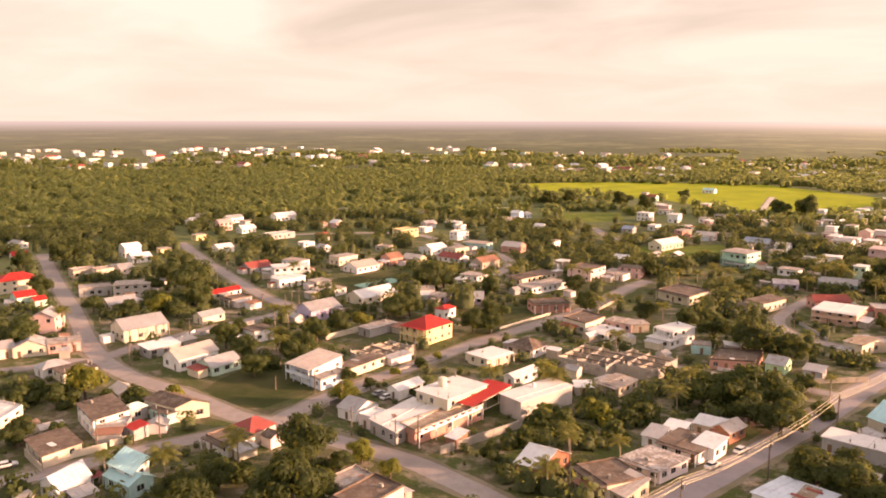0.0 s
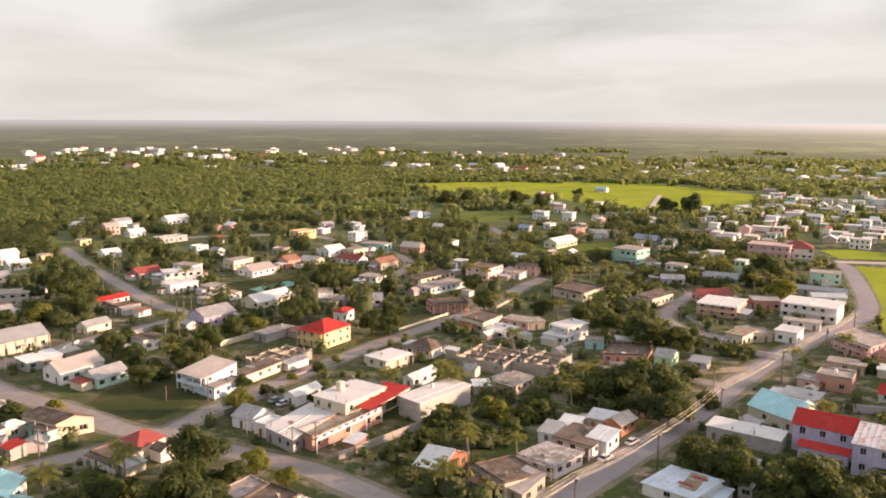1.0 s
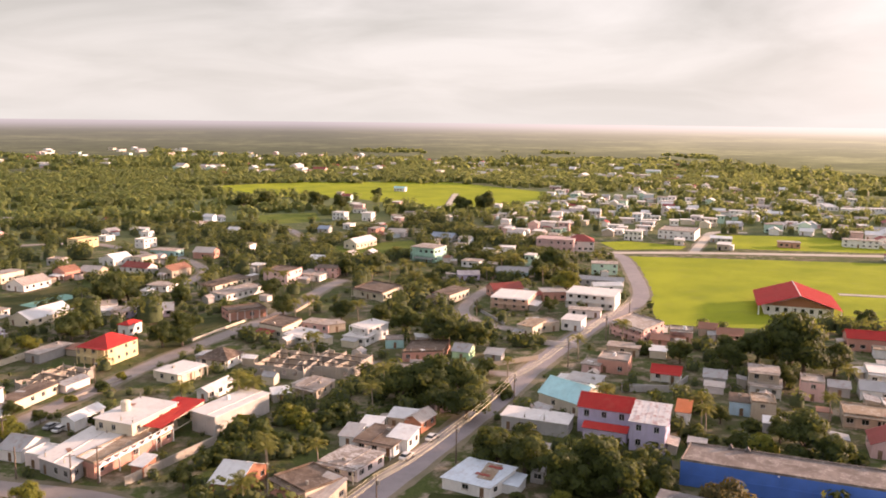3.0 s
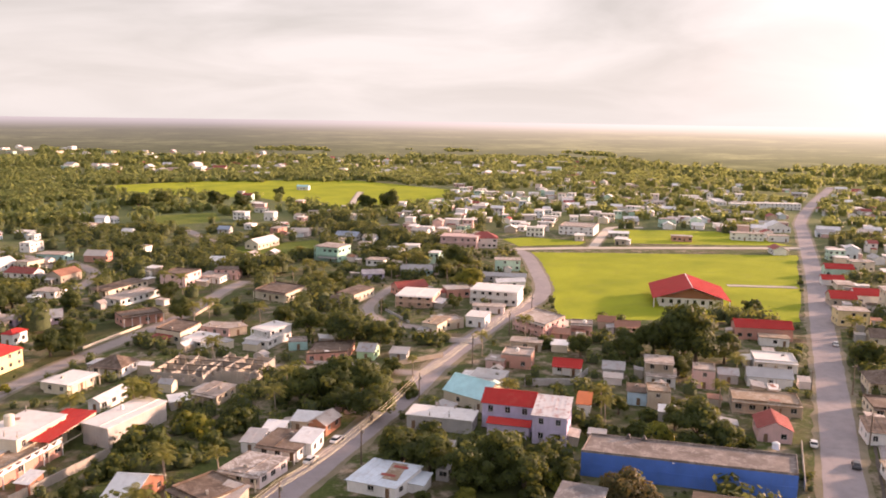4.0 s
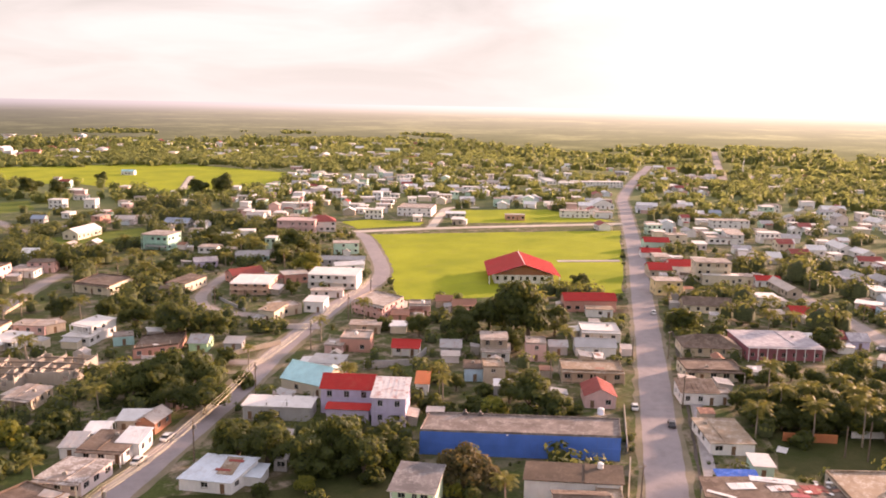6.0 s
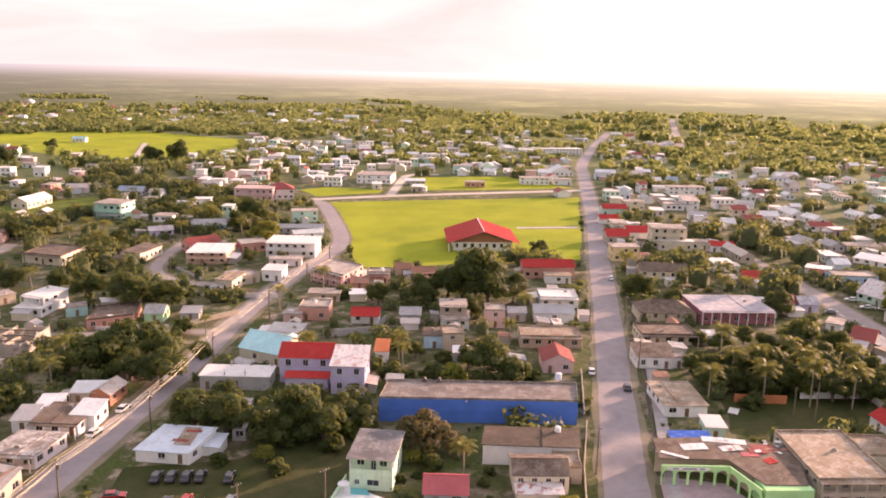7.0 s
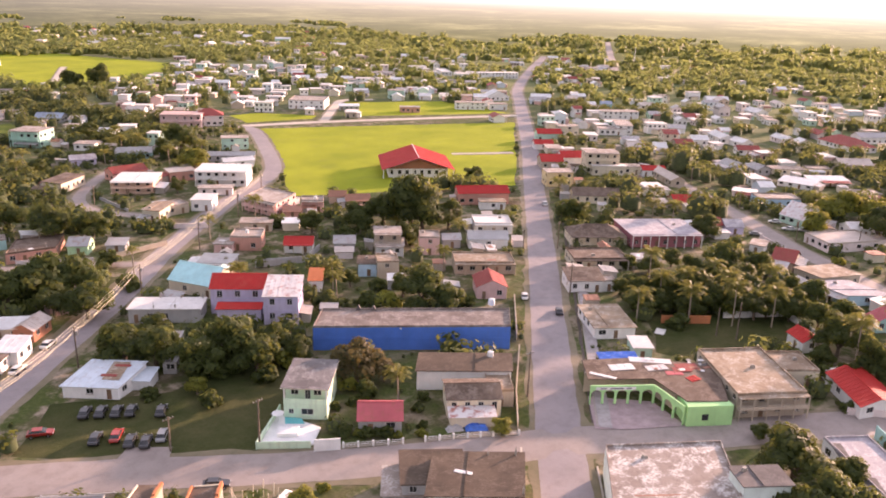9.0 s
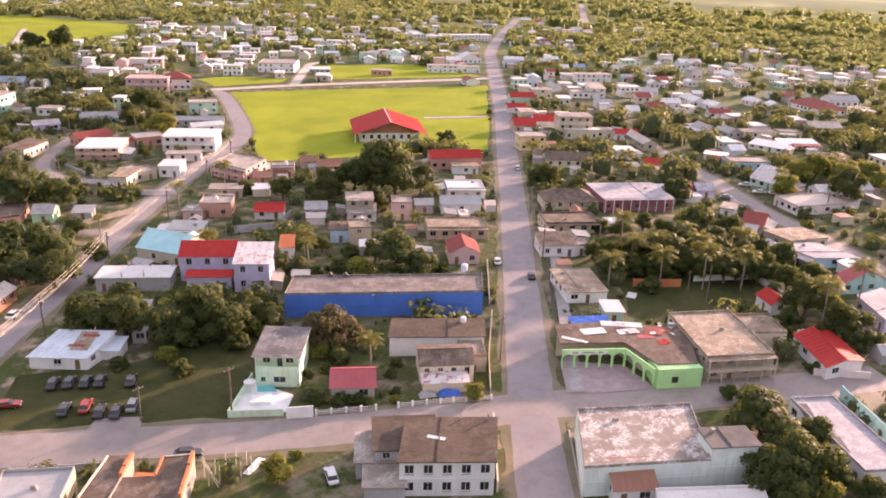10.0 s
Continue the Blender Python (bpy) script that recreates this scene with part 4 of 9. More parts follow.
road("lot_road", 6, "dirt", [(91.2, 571.4), (101.8, 541.1), (106.9, 491.2), (119.4, 498.2), (155.5, 505.3), (200.7, 508.3), (243.5, 519.0)])
road("lane", 5, "dirt", [(158.6, 331.5), (136.0, 307.2), (123.5, 287.6), (121.7, 269.6), (129.9, 255.5)])
road("side_lane", 4.5, "dirt", [(68.8, 233.4), (83.3, 224.4), (99.9, 213.3), (109.1, 207.4), (117.8, 211.6)])
road("east_road", 7.5, "dirt", [(333.9, 170.2), (319.3, 154.2), (304.5, 134.3), (284.2, 109.4), (268.5, 91.0), (257.9, 76.3), (247.0, 59.8), (234.3, 43.5), (218.1, 23.6)])
road("field_path", 3.6, "pale", [(293.8, 263.3), (306.8, 255.1), (320.3, 246.4)])
road("far_lane", 8, "dirt", [(740.3, 449.1), (927.6, 572.6), (1248.7, 782.2)])
road("field_lane", 5, "pale", [(261.1, 653.2), (287.6, 708.9), (313.6, 763.0)])
lawn("field", [(262.9, 379.3), (398.4, 308.5), (265.8, 201.4), (223.8, 222.3), (184.7, 245.9), (200.8, 270.8), (220.8, 300.4), (242.4, 338.7)])
lawn("far_field", [(48.3, 906.4), (191.8, 953.5), (361.2, 922.5), (419.2, 734.9), (315.9, 613.6), (245.9, 612.3), (203.3, 738.0), (104.7, 799.8)])
lawn("small_field", [(275.0, 429.9), (295.0, 429.7), (317.3, 398.8), (307.1, 390.7), (268.0, 400.7)])
lawn("strip_field", [(371.5, 437.7), (432.3, 402.3), (427.1, 334.5), (329.6, 387.4)])
lawn("meadow", [(108.0, 462.0), (165.0, 472.0), (163.0, 444.0), (147.0, 412.0), (106.0, 424.0)])
lawn("far_meadow", [(89.7, 631.4), (140.4, 635.6), (132.8, 583.2), (89.9, 570.6)])
lawn("court_lawn", [(-52.2, 365.9), (-23.4, 390.0), (-7.3, 375.6), (-34.7, 335.5), (-44.4, 335.5)])
lawn("lawn_a", [(-66.1, 212.5), (-60.3, 230.1), (-46.0, 230.2), (-34.9, 212.6), (-45.9, 198.5), (-53.2, 198.5)])
lawn("lawn_b", [(7.7, 296.1), (21.5, 309.9), (39.4, 310.0), (33.4, 296.2), (26.6, 291.8), (17.4, 279.5)])
lawn("lawn_c", [(5.0, 264.5), (13.6, 283.4), (23.9, 271.8), (10.5, 256.3)])
lawn("lot_lawn", [(45.6, 131.9), (57.2, 145.2), (75.7, 134.4), (98.6, 140.4), (98.9, 124.9), (75.0, 105.7), (61.0, 117.0)])
lawn("east_lawn", [(183.0, 93.1), (202.6, 66.6), (190.6, 59.1), (165.0, 69.3), (161.7, 78.6)])

# ---------------------------------------------------------------- houses, one call each
house(-244.5, 456.4, -31, 9.0, 7.0, 2.9, "gable", "tin", "white")
house(-224.1, 418.5, 40, 7.9, 7.0, 2.8, "gable", "red", "white")
house(-184.9, 341.4, 40, 15.4, 10.0, 5.4, "hip", "red", "cream")
house(-167.8, 314.0, 48, 7.5, 7.0, 4.1, "gable", "red", "mint")
house(-161.2, 312.3, 51, 4.7, 5.0, 2.8, "gable", "red", "mint")
house(-169.8, 308.8, 25, 4.7, 5.0, 2.4, "shed", "tin", "grey")
house(-139.1, 274.7, 6, 8.2, 9.0, 5.8, "gbc", "tin", "pink")
house(-131.2, 247.2, 24, 9.5, 9.0, 3.1, "gbc", "tin", "cream")
house(-138.3, 243.8, 44, 5.4, 7.0, 3.2, "gab", "tin", "cream")
house(-122.1, 250.8, 25, 9.5, 6.0, 3.5, "flat", "slab", "pink")
house(-114.3, 226.4, -40, 5.5, 7.9, 2.8, "hip", "tin", "white")
house(-106.2, 223.3, -43, 8.1, 9.7, 2.8, "flat", "brown", "cream")
house(-170.4, 373.1, 41, 10.5, 8.0, 3.5, "flat", "slab", "tan")
house(-160.9, 373.0, 44, 8.4, 7.0, 3.8, "flat", "slab", "cream")
house(-154.1, 381.3, 47, 6.7, 8.0, 2.8, "gab", "tin", "grey")
house(-158.3, 412.8, 39, 10.0, 8.0, 2.8, "gab", "white", "white")
house(-154.8, 439.7, 42, 5.9, 6.0, 2.8, "flat", "slab", "yellow")
house(-147.8, 334.0, 27, 12.7, 9.0, 3.4, "flat", "slab", "grey")
house(-131.5, 333.9, 14, 14.4, 10.0, 5.1, "flat", "slab", "stone")
house(-127.4, 308.9, 44, 11.4, 8.0, 2.8, "gab", "tin", "cream")
house(-128.6, 353.5, 46, 8.7, 5.0, 2.8, "flat", "white", "white")
house(-104.4, 268.1, 44, 15.2, 11.0, 4.4, "gab", "tin", "cream")
house(-90.0, 247.4, 50, 11.1, 6.0, 2.8, "shed", "white", "grey")
house(-76.8, 236.4, -42, 9.0, 14.1, 3.7, "gbc", "tin_warm", "white", skew=-0.09)
house(-66.4, 229.9, -41, 7.7, 10.1, 2.8, "gbc", "tin", "mint", skew=-0.04)
house(-86.1, 288.1, -39, 5.6, 9.6, 2.8, "gbc", "tin", "cream")
house(-91.3, 328.6, -40, 4.7, 13.4, 2.8, "gbc", "red", "white")
house(-82.9, 316.4, -42, 6.7, 9.4, 2.8, "flat", "brown", "grey")
house(-91.3, 386.1, 44, 12.2, 9.0, 2.8, "gab", "darkred", "grey")
house(-71.9, 371.6, 21, 16.5, 10.0, 5.7, "flat", "white", "white")
house(-71.5, 383.8, -31, 11.4, 7.0, 6.2, "flat", "slab", "white")
house(-69.3, 352.9, 44, 13.5, 7.0, 3.9, "flat", "white", "white")
house(-54.6, 348.2, 44, 7.6, 7.0, 3.3, "flat", "slab", "cream")
house(-48.4, 334.0, -42, 10.0, 11.5, 2.8, "flat", "slab", "white", skew=-0.08)
house(-29.5, 324.0, -42, 10.0, 19.4, 2.8, "gbc", "white", "cream")
house(-77.2, 448.4, 45, 7.6, 6.0, 4.8, "flat", "white", "white")
house(-102.4, 496.2, 45, 18.8, 8.0, 3.2, "flat", "tin", "grey")
house(-128.6, 520.5, 45, 10.5, 7.0, 3.4, "gab", "white", "white")
house(-123.0, 443.5, 43, 9.2, 8.0, 2.8, "gab", "white", "white")
house(-116.6, 583.3, 46, 17.1, 8.0, 4.2, "gab", "white", "white")
house(-150.6, 572.4, 50, 12.8, 7.0, 3.7, "gab", "tin", "white")
house(-150.6, 490.0, 48, 6.8, 6.0, 3.2, "flat", "slab", "yellow")
house(-51.3, 407.3, 48, 12.5, 8.0, 4.4, "flat", "slab", "cream")
house(-40.0, 388.0, -42, 10.0, 14.7, 2.8, "gbc", "tin_warm", "white")
house(-33.0, 445.9, -31, 7.2, 7.0, 3.2, "flat", "slab", "grey")
house(-46.8, 294.5, 46, 13.5, 9.0, 4.4, "gab", "tin", "lilac")
house(-62.5, 264.3, 47, 7.8, 7.0, 3.9, "flat", "brown", "white")
house(-22.7, 272.7, -41, 5.8, 13.3, 2.8, "flat", "slab", "grey")
house(-5.2, 264.7, -40, 10.6, 13.3, 5.4, "hip", "red", "yellow", storeys=2, label="yellow two-storey house with a bright red hipped roof", veranda=True)
house(0.9, 294.0, -39, 4.3, 6.9, 3.9, "hip", "red", "white")
house(-36.7, 223.6, -41, 10.3, 11.1, 4.8, "shed", "tin_warm", "bluewhite", veranda=True)
house(-34.6, 220.0, -47, 12.1, 9.8, 2.8, "flat", "slab", "bluewhite", parapet=True, skew=-0.17)
house(-24.1, 230.6, -39, 5.5, 15.3, 2.8, "flat", "brown", "cream", skew=-0.04)
house(-21.3, 193.0, -37, 6.0, 7.7, 2.8, "gab", "tin", "white", skew=0.09)
house(-10.1, 208.7, -41, 4.1, 9.7, 2.8, "gbc", "white", "white")
house(22.3, 219.6, -43, 3.6, 11.0, 2.8, "gbc", "white", "white")
house(26.9, 248.2, -38, 9.9, 9.0, 2.8, "hip", "brown", "white")
house(14.3, 238.1, 44, 10.8, 8.0, 3.0, "flat", "white", "cream")
house(41.1, 305.9, 12, 14.4, 8.0, 3.6, "flat", "brown", "salmon")
house(41.3, 364.9, -50, 9.2, 24.3, 2.8, "flat", "brown", "cream", veranda=True, skew=-0.05)
house(43.5, 344.0, -53, 9.5, 22.4, 2.8, "flat", "slab", "white", skew=-0.06)
house(-10.4, 330.4, 5, 13.6, 8.0, 3.4, "flat", "tin_warm", "white")
house(-1.1, 322.0, -17, 7.2, 7.0, 2.8, "flat", "slab", "lilac")
house(10.2, 319.2, -4, 12.5, 8.0, 2.8, "gab", "tin", "lilac")
house(14.2, 365.4, -37, 9.8, 8.0, 2.8, "flat", "slab", "white")
house(5.5, 413.2, -40, 14.4, 8.0, 2.8, "gab", "darkred", "white")
house(8.3, 438.3, 42, 10.2, 7.0, 3.8, "flat", "slab", "cream")
house(-4.9, 438.7, 42, 11.5, 8.0, 3.8, "gab", "white", "white")
house(-26.3, 407.5, 43, 8.3, 8.0, 3.8, "gab", "rust", "salmon")
house(-14.9, 409.6, -31, 10.1, 8.0, 2.8, "gab", "tin_warm", "tan")
house(21.1, 397.0, 46, 13.1, 8.0, 3.8, "gab", "rust", "tan")
house(20.0, 456.9, -35, 14.9, 9.0, 3.6, "flat", "slab", "teal")
house(10.0, 492.0, 44, 9.8, 7.0, 4.9, "flat", "white", "white")
house(11.7, 535.5, -31, 5.3, 7.0, 3.0, "flat", "white", "white")
house(-23.8, 502.4, 42, 13.9, 9.0, 5.0, "flat", "yellow", "yellow")
house(-11.8, 525.6, 49, 7.3, 6.0, 2.8, "flat", "white", "white")
house(39.7, 445.5, -31, 11.0, 9.0, 3.5, "gab", "tin_warm", "salmon")
house(64.8, 533.2, -31, 6.4, 7.0, 2.8, "gab", "white", "white")
house(67.0, 368.0, -41, 12.3, 13.6, 5.8, "flat", "brown", "rose", storeys=2, front=(3, 1.3, 1.3))
house(82.3, 371.2, -47, 11.6, 12.0, 2.8, "flat", "slab", "white", skew=-0.21)
house(89.6, 374.5, -30, 10.6, 8.0, 4.7, "flat", "brown", "pink")
house(100.1, 326.3, -58, 16.6, 16.6, 3.6, "flat", "brown", "cream", veranda=True, skew=-0.21)
house(50.4, 278.6, -54, 10.8, 13.0, 4.0, "flat", "brown", "cream", skew=-0.23)
house(55.5, 266.6, -52, 8.4, 8.8, 2.8, "flat", "white", "white", skew=-0.10)
house(77.8, 260.7, -63, 7.7, 10.5, 5.3, "flat", "white", "white", veranda=True, skew=-0.08)
house(72.8, 256.7, -46, 8.5, 6.4, 2.8, "flat", "white", "white")
house(64.1, 277.9, -43, 10.6, 7.0, 3.0, "flat", "slab", "pink")
house(68.8, 275.5, 8, 6.0, 6.0, 3.0, "flat", "slab", "tan")
house(82.7, 248.9, -16, 6.0, 5.0, 2.8, "flat", "slab", "teal")
house(89.5, 236.0, -12, 12.8, 12.7, 2.8, "flat", "brown", "salmon", skew=0.35)
house(99.7, 230.0, -39, 5.5, 6.9, 2.8, "gab", "tin", "green")
house(108.1, 224.7, -38, 5.3, 5.0, 2.2, "shed", "tin", "grey")
house(48.1, 212.1, -51, 7.2, 9.5, 2.8, "flat", "slab", "tan", skew=-0.12)
house(38.2, 209.9, 1, 4.6, 4.0, 2.4, "shed", "white", "grey")
house(45.0, 161.1, -47, 9.4, 9.6, 2.8, "flat", "stained", "pinkwhite", skew=0.09)
house(55.2, 170.8, -44, 9.7, 10.0, 2.8, "flat", "brown", "white")
house(59.5, 169.5, -45, 5.0, 6.2, 3.0, "shed", "white", "white")
house(48.9, 175.6, -37, 4.0, 6.0, 2.6, "shed", "tin", "white")
house(54.8, 179.4, -36, 4.7, 5.0, 2.6, "shed", "white", "white")
house(34.0, 152.7, -64, 10.3, 9.4, 3.6, "flat", "brown", "cream", skew=0.08)
house(36.3, 148.3, -56, 5.1, 8.1, 2.8, "shed", "tin_warm", "tan", skew=-0.16)
house(21.3, 161.4, -33, 6.0, 10.4, 2.8, "gab", "white", "brick", skew=0.16)
house(67.0, 179.2, -55, 5.0, 7.2, 2.8, "gbc", "tin_warm", "brick", skew=-0.09)
house(63.4, 181.5, -37, 6.2, 5.0, 2.8, "shed", "white", "tan")
house(77.8, 189.3, -7, 7.5, 6.0, 2.9, "gab", "tin", "pink")
house(67.4, 144.2, -48, 10.6, 8.4, 2.5, "shed", "sky", "white", rise=1.3, skew=0.26, label="low white bungalow with pale blue sheets and rust-red strips")
house(73.2, 140.9, -48, 4.4, 4.6, 2.1, "shed", "sky", "white", rise=0.5, windows=False, name="lean_to", label="pale blue sheet porch beside a low white bungalow")
house(80.2, 142.5, -42, 2.7, 2.6, 2.7, "shed", "tin", "grey")
house(86.7, 153.6, -43, 3.6, 3.0, 2.2, "shed", "tin", "grey")
house(93.7, 168.6, -42, 16.2, 7.0, 3.4, "flat", "white", "grey")
house(110.0, 180.9, -67, 13.0, 12.1, 3.4, "gab", "turquoise", "cream", skew=-0.12)
house(120.3, 190.2, -46, 9.1, 8.0, 3.2, "flat", "tin", "grey")
house(113.8, 179.2, 44, 9.8, 4.0, 3.2, "gab", "mintroof", "cream")
house(105.1, 156.1, -43, 10.1, 2.5, 3.2, "shed", "red", "lilac", windows=False, rise=0.5, name="awning", label="red metal awning along the school front")
house(109.9, 162.9, -43, 12.6, 9.0, 6.4, "gab", "red", "lilac", front=(3, 1.3, 1.6), label="lilac two-storey school with a bright red gabled roof")
house(114.0, 151.0, -43, 8.0, 10.5, 7.0, "shed", "rustwhite", "lilac", front=(2, 1.2, 1.5), label="lilac school block with a white rust-streaked roof")
house(138.1, 202.6, -43, 9.1, 8.0, 4.1, "flat", "slab", "salmon")
house(131.2, 204.0, -46, 5.3, 6.0, 2.8, "flat", "slab", "pink")
house(150.9, 216.8, -41, 10.1, 6.0, 2.8, "flat", "slab", "tan")
house(147.6, 189.9, -42, 8.2, 6.0, 2.8, "gab", "red", "white")
house(158.4, 181.8, -41, 6.1, 6.0, 2.8, "gab", "tin", "grey")
house(166.5, 170.6, -43, 8.1, 8.0, 3.3, "flat", "slab", "white")
house(167.7, 172.9, -41, 7.8, 7.0, 6.2, "flat", "slab", "tan", veranda=True)
house(149.7, 161.0, -41, 5.9, 7.0, 3.6, "flat", "brown", "skyblue")
house(152.2, 156.3, -38, 5.9, 7.0, 4.7, "flat", "tan", "tan")
house(147.3, 147.8, -43, 4.0, 4.0, 2.5, "shed", "white", "grey")
house(175.8, 163.2, -43, 6.0, 7.0, 5.3, "flat", "slab", "pink")
house(185.0, 162.7, -41, 5.4, 5.0, 2.8, "gab", "tin", "grey")
house(193.8, 155.6, -42, 12.1, 7.0, 3.1, "gab", "tin", "white")
house(208.1, 165.9, -42, 12.3, 10.0, 3.4, "flat", "white", "white")
house(175.9, 141.8, -42, 16.9, 9.0, 3.2, "flat", "tan", "tan")
house(162.6, 128.0, -42, 7.7, 9.0, 3.3, "gbc", "darkred", "pink")
house(131.7, 161.4, -42, 3.3, 7.0, 3.1, "shed", "orange", "white")
house(120.4, 98.8, -44, 18.6, 7.8, 4.2, "flat", "moss", "white", skew=0.10, windows=False, parapet=False, label="long white hall with a moss-darkened flat roof")
house(113.4, 90.7, -41, 10.0, 8.0, 3.8, "gab", "brown", "cream", front=(4, 1.0, 1.7), rise=1.2, label="cream house with four tall dark windows and a brown roof")
house(120.6, 90.1, -42, 4.7, 9.0, 3.2, "flat", "tan", "tan")
house(96.7, 97.9, -43, 7.6, 7.0, 2.8, "gab", "pinkred", "grey")
house(90.4, 69.4, -45, 13.9, 11.3, 6.0, "flat", "moss", "white", parapet=False, storeys=2, front=(5, 1.4, 1.5), label="white two-storey house with a mossy dark roof and stained lower walls", skew=0.12)
house(88.0, 76.4, -42, 9.6, 9.0, 5.0, "flat", "moss", "grey", parapet=False)
house(43.0, 103.7, 140, 9.4, 7.0, 5.0, "flat", "tin", "yellow")
house(119.5, 38.2, -41, 7.4, 4.9, 7.0, "flat", "darkslab", "mintwhite", windows=False, parapet=False, label="pale mint tower block at the warehouse corner with dark roof")
house(108.5, 35.3, 137, 16.3, 5.4, 3.0, "flat", "white", "white", skew=0.25)
house(106.5, 48.0, -42, 6.3, 9.0, 2.8, "gab", "rust", "white")
house(172.4, 39.4, -136, 14.1, 8.7, 2.8, "gab", "red", "white", rise=0.9, skew=-0.33)
house(189.7, 56.8, -127, 6.0, 5.3, 2.8, "gab", "red", "white", skew=-0.17)
house(217.4, 45.5, -127, 4.2, 12.7, 3.0, "gab", "pinkred", "teal")
house(203.2, 36.9, -139, 12.5, 8.0, 3.6, "flat", "lilacroof", "lilac", skew=-0.60)
house(231.1, 60.8, -108, 12.5, 10.8, 2.8, "flat", "lilacroof", "skyblue", skew=0.47)
house(239.8, 69.2, -110, 9.4, 12.6, 3.4, "flat", "tan", "tan", skew=0.18)
house(246.0, 83.1, -79, 6.1, 10.0, 2.8, "gab", "darkred", "tan")
house(281.0, 78.5, -125, 12.5, 19.4, 2.8, "flat", "tin_warm", "pinkwhite", skew=-0.06)
house(319.1, 115.6, -45, 15.9, 9.0, 3.1, "flat", "slab", "skyblue")
house(301.8, 99.1, -108, 9.5, 15.3, 2.8, "gab", "rustwhite", "mint", skew=-0.21)
house(264.8, 116.4, -41, 6.4, 7.0, 2.8, "gab", "darkred", "tan")
house(268.4, 110.3, -45, 6.0, 7.0, 2.8, "gab", "lilacroof", "lilac")
house(287.0, 138.1, -41, 8.8, 8.0, 2.8, "gab", "red", "tan")
house(241.0, 123.4, -40, 22.7, 17.7, 4.1, "flat", "lilacroof", "maroon", storeys=1, veranda=True, trim="white")
house(223.8, 135.7, -43, 17.3, 10.0, 3.1, "hip", "brown", "cream", veranda=True)
house(204.3, 122.5, -41, 15.9, 10.0, 3.1, "flat", "brown", "cream")
house(184.7, 113.8, -42, 9.5, 8.0, 3.2, "shed", "brown", "white")
house(188.6, 108.4, -42, 3.1, 4.0, 2.8, "flat", "slab", "white")
house(165.9, 94.5, -40, 9.6, 14.0, 2.8, "flat", "tan", "white")
house(158.2, 80.9, -46, 4.0, 6.0, 2.8, "flat", "white", "mint")
house(364.1, 257.7, -40, 13.2, 8.0, 4.2, "gab", "red", "mint")
house(388.7, 262.6, -35, 11.2, 8.0, 5.0, "flat", "slab", "cream")
house(307.0, 214.4, -41, 9.9, 10.0, 3.6, "gab", "red", "tan")
house(319.8, 211.7, -39, 11.2, 9.0, 4.2, "gab", "red", "white")
house(316.3, 194.1, -43, 14.7, 9.0, 9.3, "flat", "slab", "cream", veranda=True)
house(314.1, 188.0, -43, 14.9, 4.0, 4.2, "flat", "white", "cream")
house(324.9, 183.2, -45, 8.1, 6.0, 3.5, "flat", "slab", "cream")
house(328.4, 174.3, -44, 10.1, 6.0, 3.0, "gab", "red", "white")
house(280.4, 191.2, -38, 11.0, 8.0, 5.9, "flat", "slab", "yellow")
house(268.9, 165.5, -45, 17.6, 9.0, 3.0, "gab", "brown", "cream")
house(468.1, 277.8, -41, 23.5, 9.0, 5.0, "flat", "slab", "white")
house(424.4, 248.6, 39, 23.3, 9.0, 5.0, "flat", "slab", "white")
house(410.9, 247.1, -45, 15.8, 8.0, 3.5, "flat", "slab", "white")
house(419.8, 198.5, -43, 9.1, 8.0, 3.3, "gab", "white", "white")
house(441.1, 195.2, -132, 18.3, 8.0, 3.1, "gab", "white", "white")
house(402.9, 198.7, -40, 9.5, 8.0, 2.9, "gab", "darkred", "tan")
house(383.6, 201.8, -47, 6.5, 8.0, 2.9, "gab", "white", "white")
house(368.4, 155.3, -120, 11.5, 8.0, 2.8, "gab", "tin", "lilac")
house(371.6, 144.8, -122, 8.9, 7.0, 2.8, "gab", "tin", "grey")
house(381.7, 136.1, -47, 14.6, 8.0, 2.8, "flat", "slab", "cream")
house(393.0, 126.0, -49, 10.9, 7.0, 2.8, "flat", "slab", "yellow")
house(358.5, 121.6, -88, 14.3, 8.0, 2.2, "shed", "white", "white")
house(321.6, 129.0, -73, 8.7, 7.0, 2.8, "flat", "white", "pinkwhite")
house(478.2, 140.5, -123, 28.7, 14.0, 2.8, "hip", "darkred", "white")
house(417.3, 118.6, -44, 15.6, 9.0, 3.2, "gab", "tin_warm", "tan")
house(508.2, 137.6, -40, 18.1, 9.0, 3.8, "gab", "tin", "white")
house(373.2, 114.9, -44, 16.9, 7.0, 2.2, "shed", "white", "white")
house(298.4, 79.9, -41, 7.2, 7.0, 2.8, "gab", "white", "white")
house(311.1, 73.8, -41, 9.5, 8.0, 2.8, "gab", "tin", "pinkwhite")
house(448.3, 226.9, -49, 9.9, 7.0, 2.9, "gab", "tin", "white")
house(375.4, 210.5, -45, 9.9, 8.0, 2.8, "gab", "tin_warm", "tan")
house(323.2, 164.0, -129, 22.3, 6.0, 3.0, "gab", "tin_warm", "tan")
house(563.6, 227.5, -123, 15.1, 9.0, 2.8, "gab", "white", "white")
house(600.8, 274.6, -45, 16.6, 9.0, 3.3, "gab", "white", "white")
house(234.5, 411.3, -40, 21.5, 12.0, 7.1, "flat", "pinkroof", "rose", veranda=True)
house(247.9, 407.5, -30, 15.8, 12.0, 5.9, "hip", "darkred", "pinkwhite")
house(151.6, 402.3, -51, 14.0, 12.6, 7.6, "flat", "slab", "mintgreen", storeys=2, veranda=True)
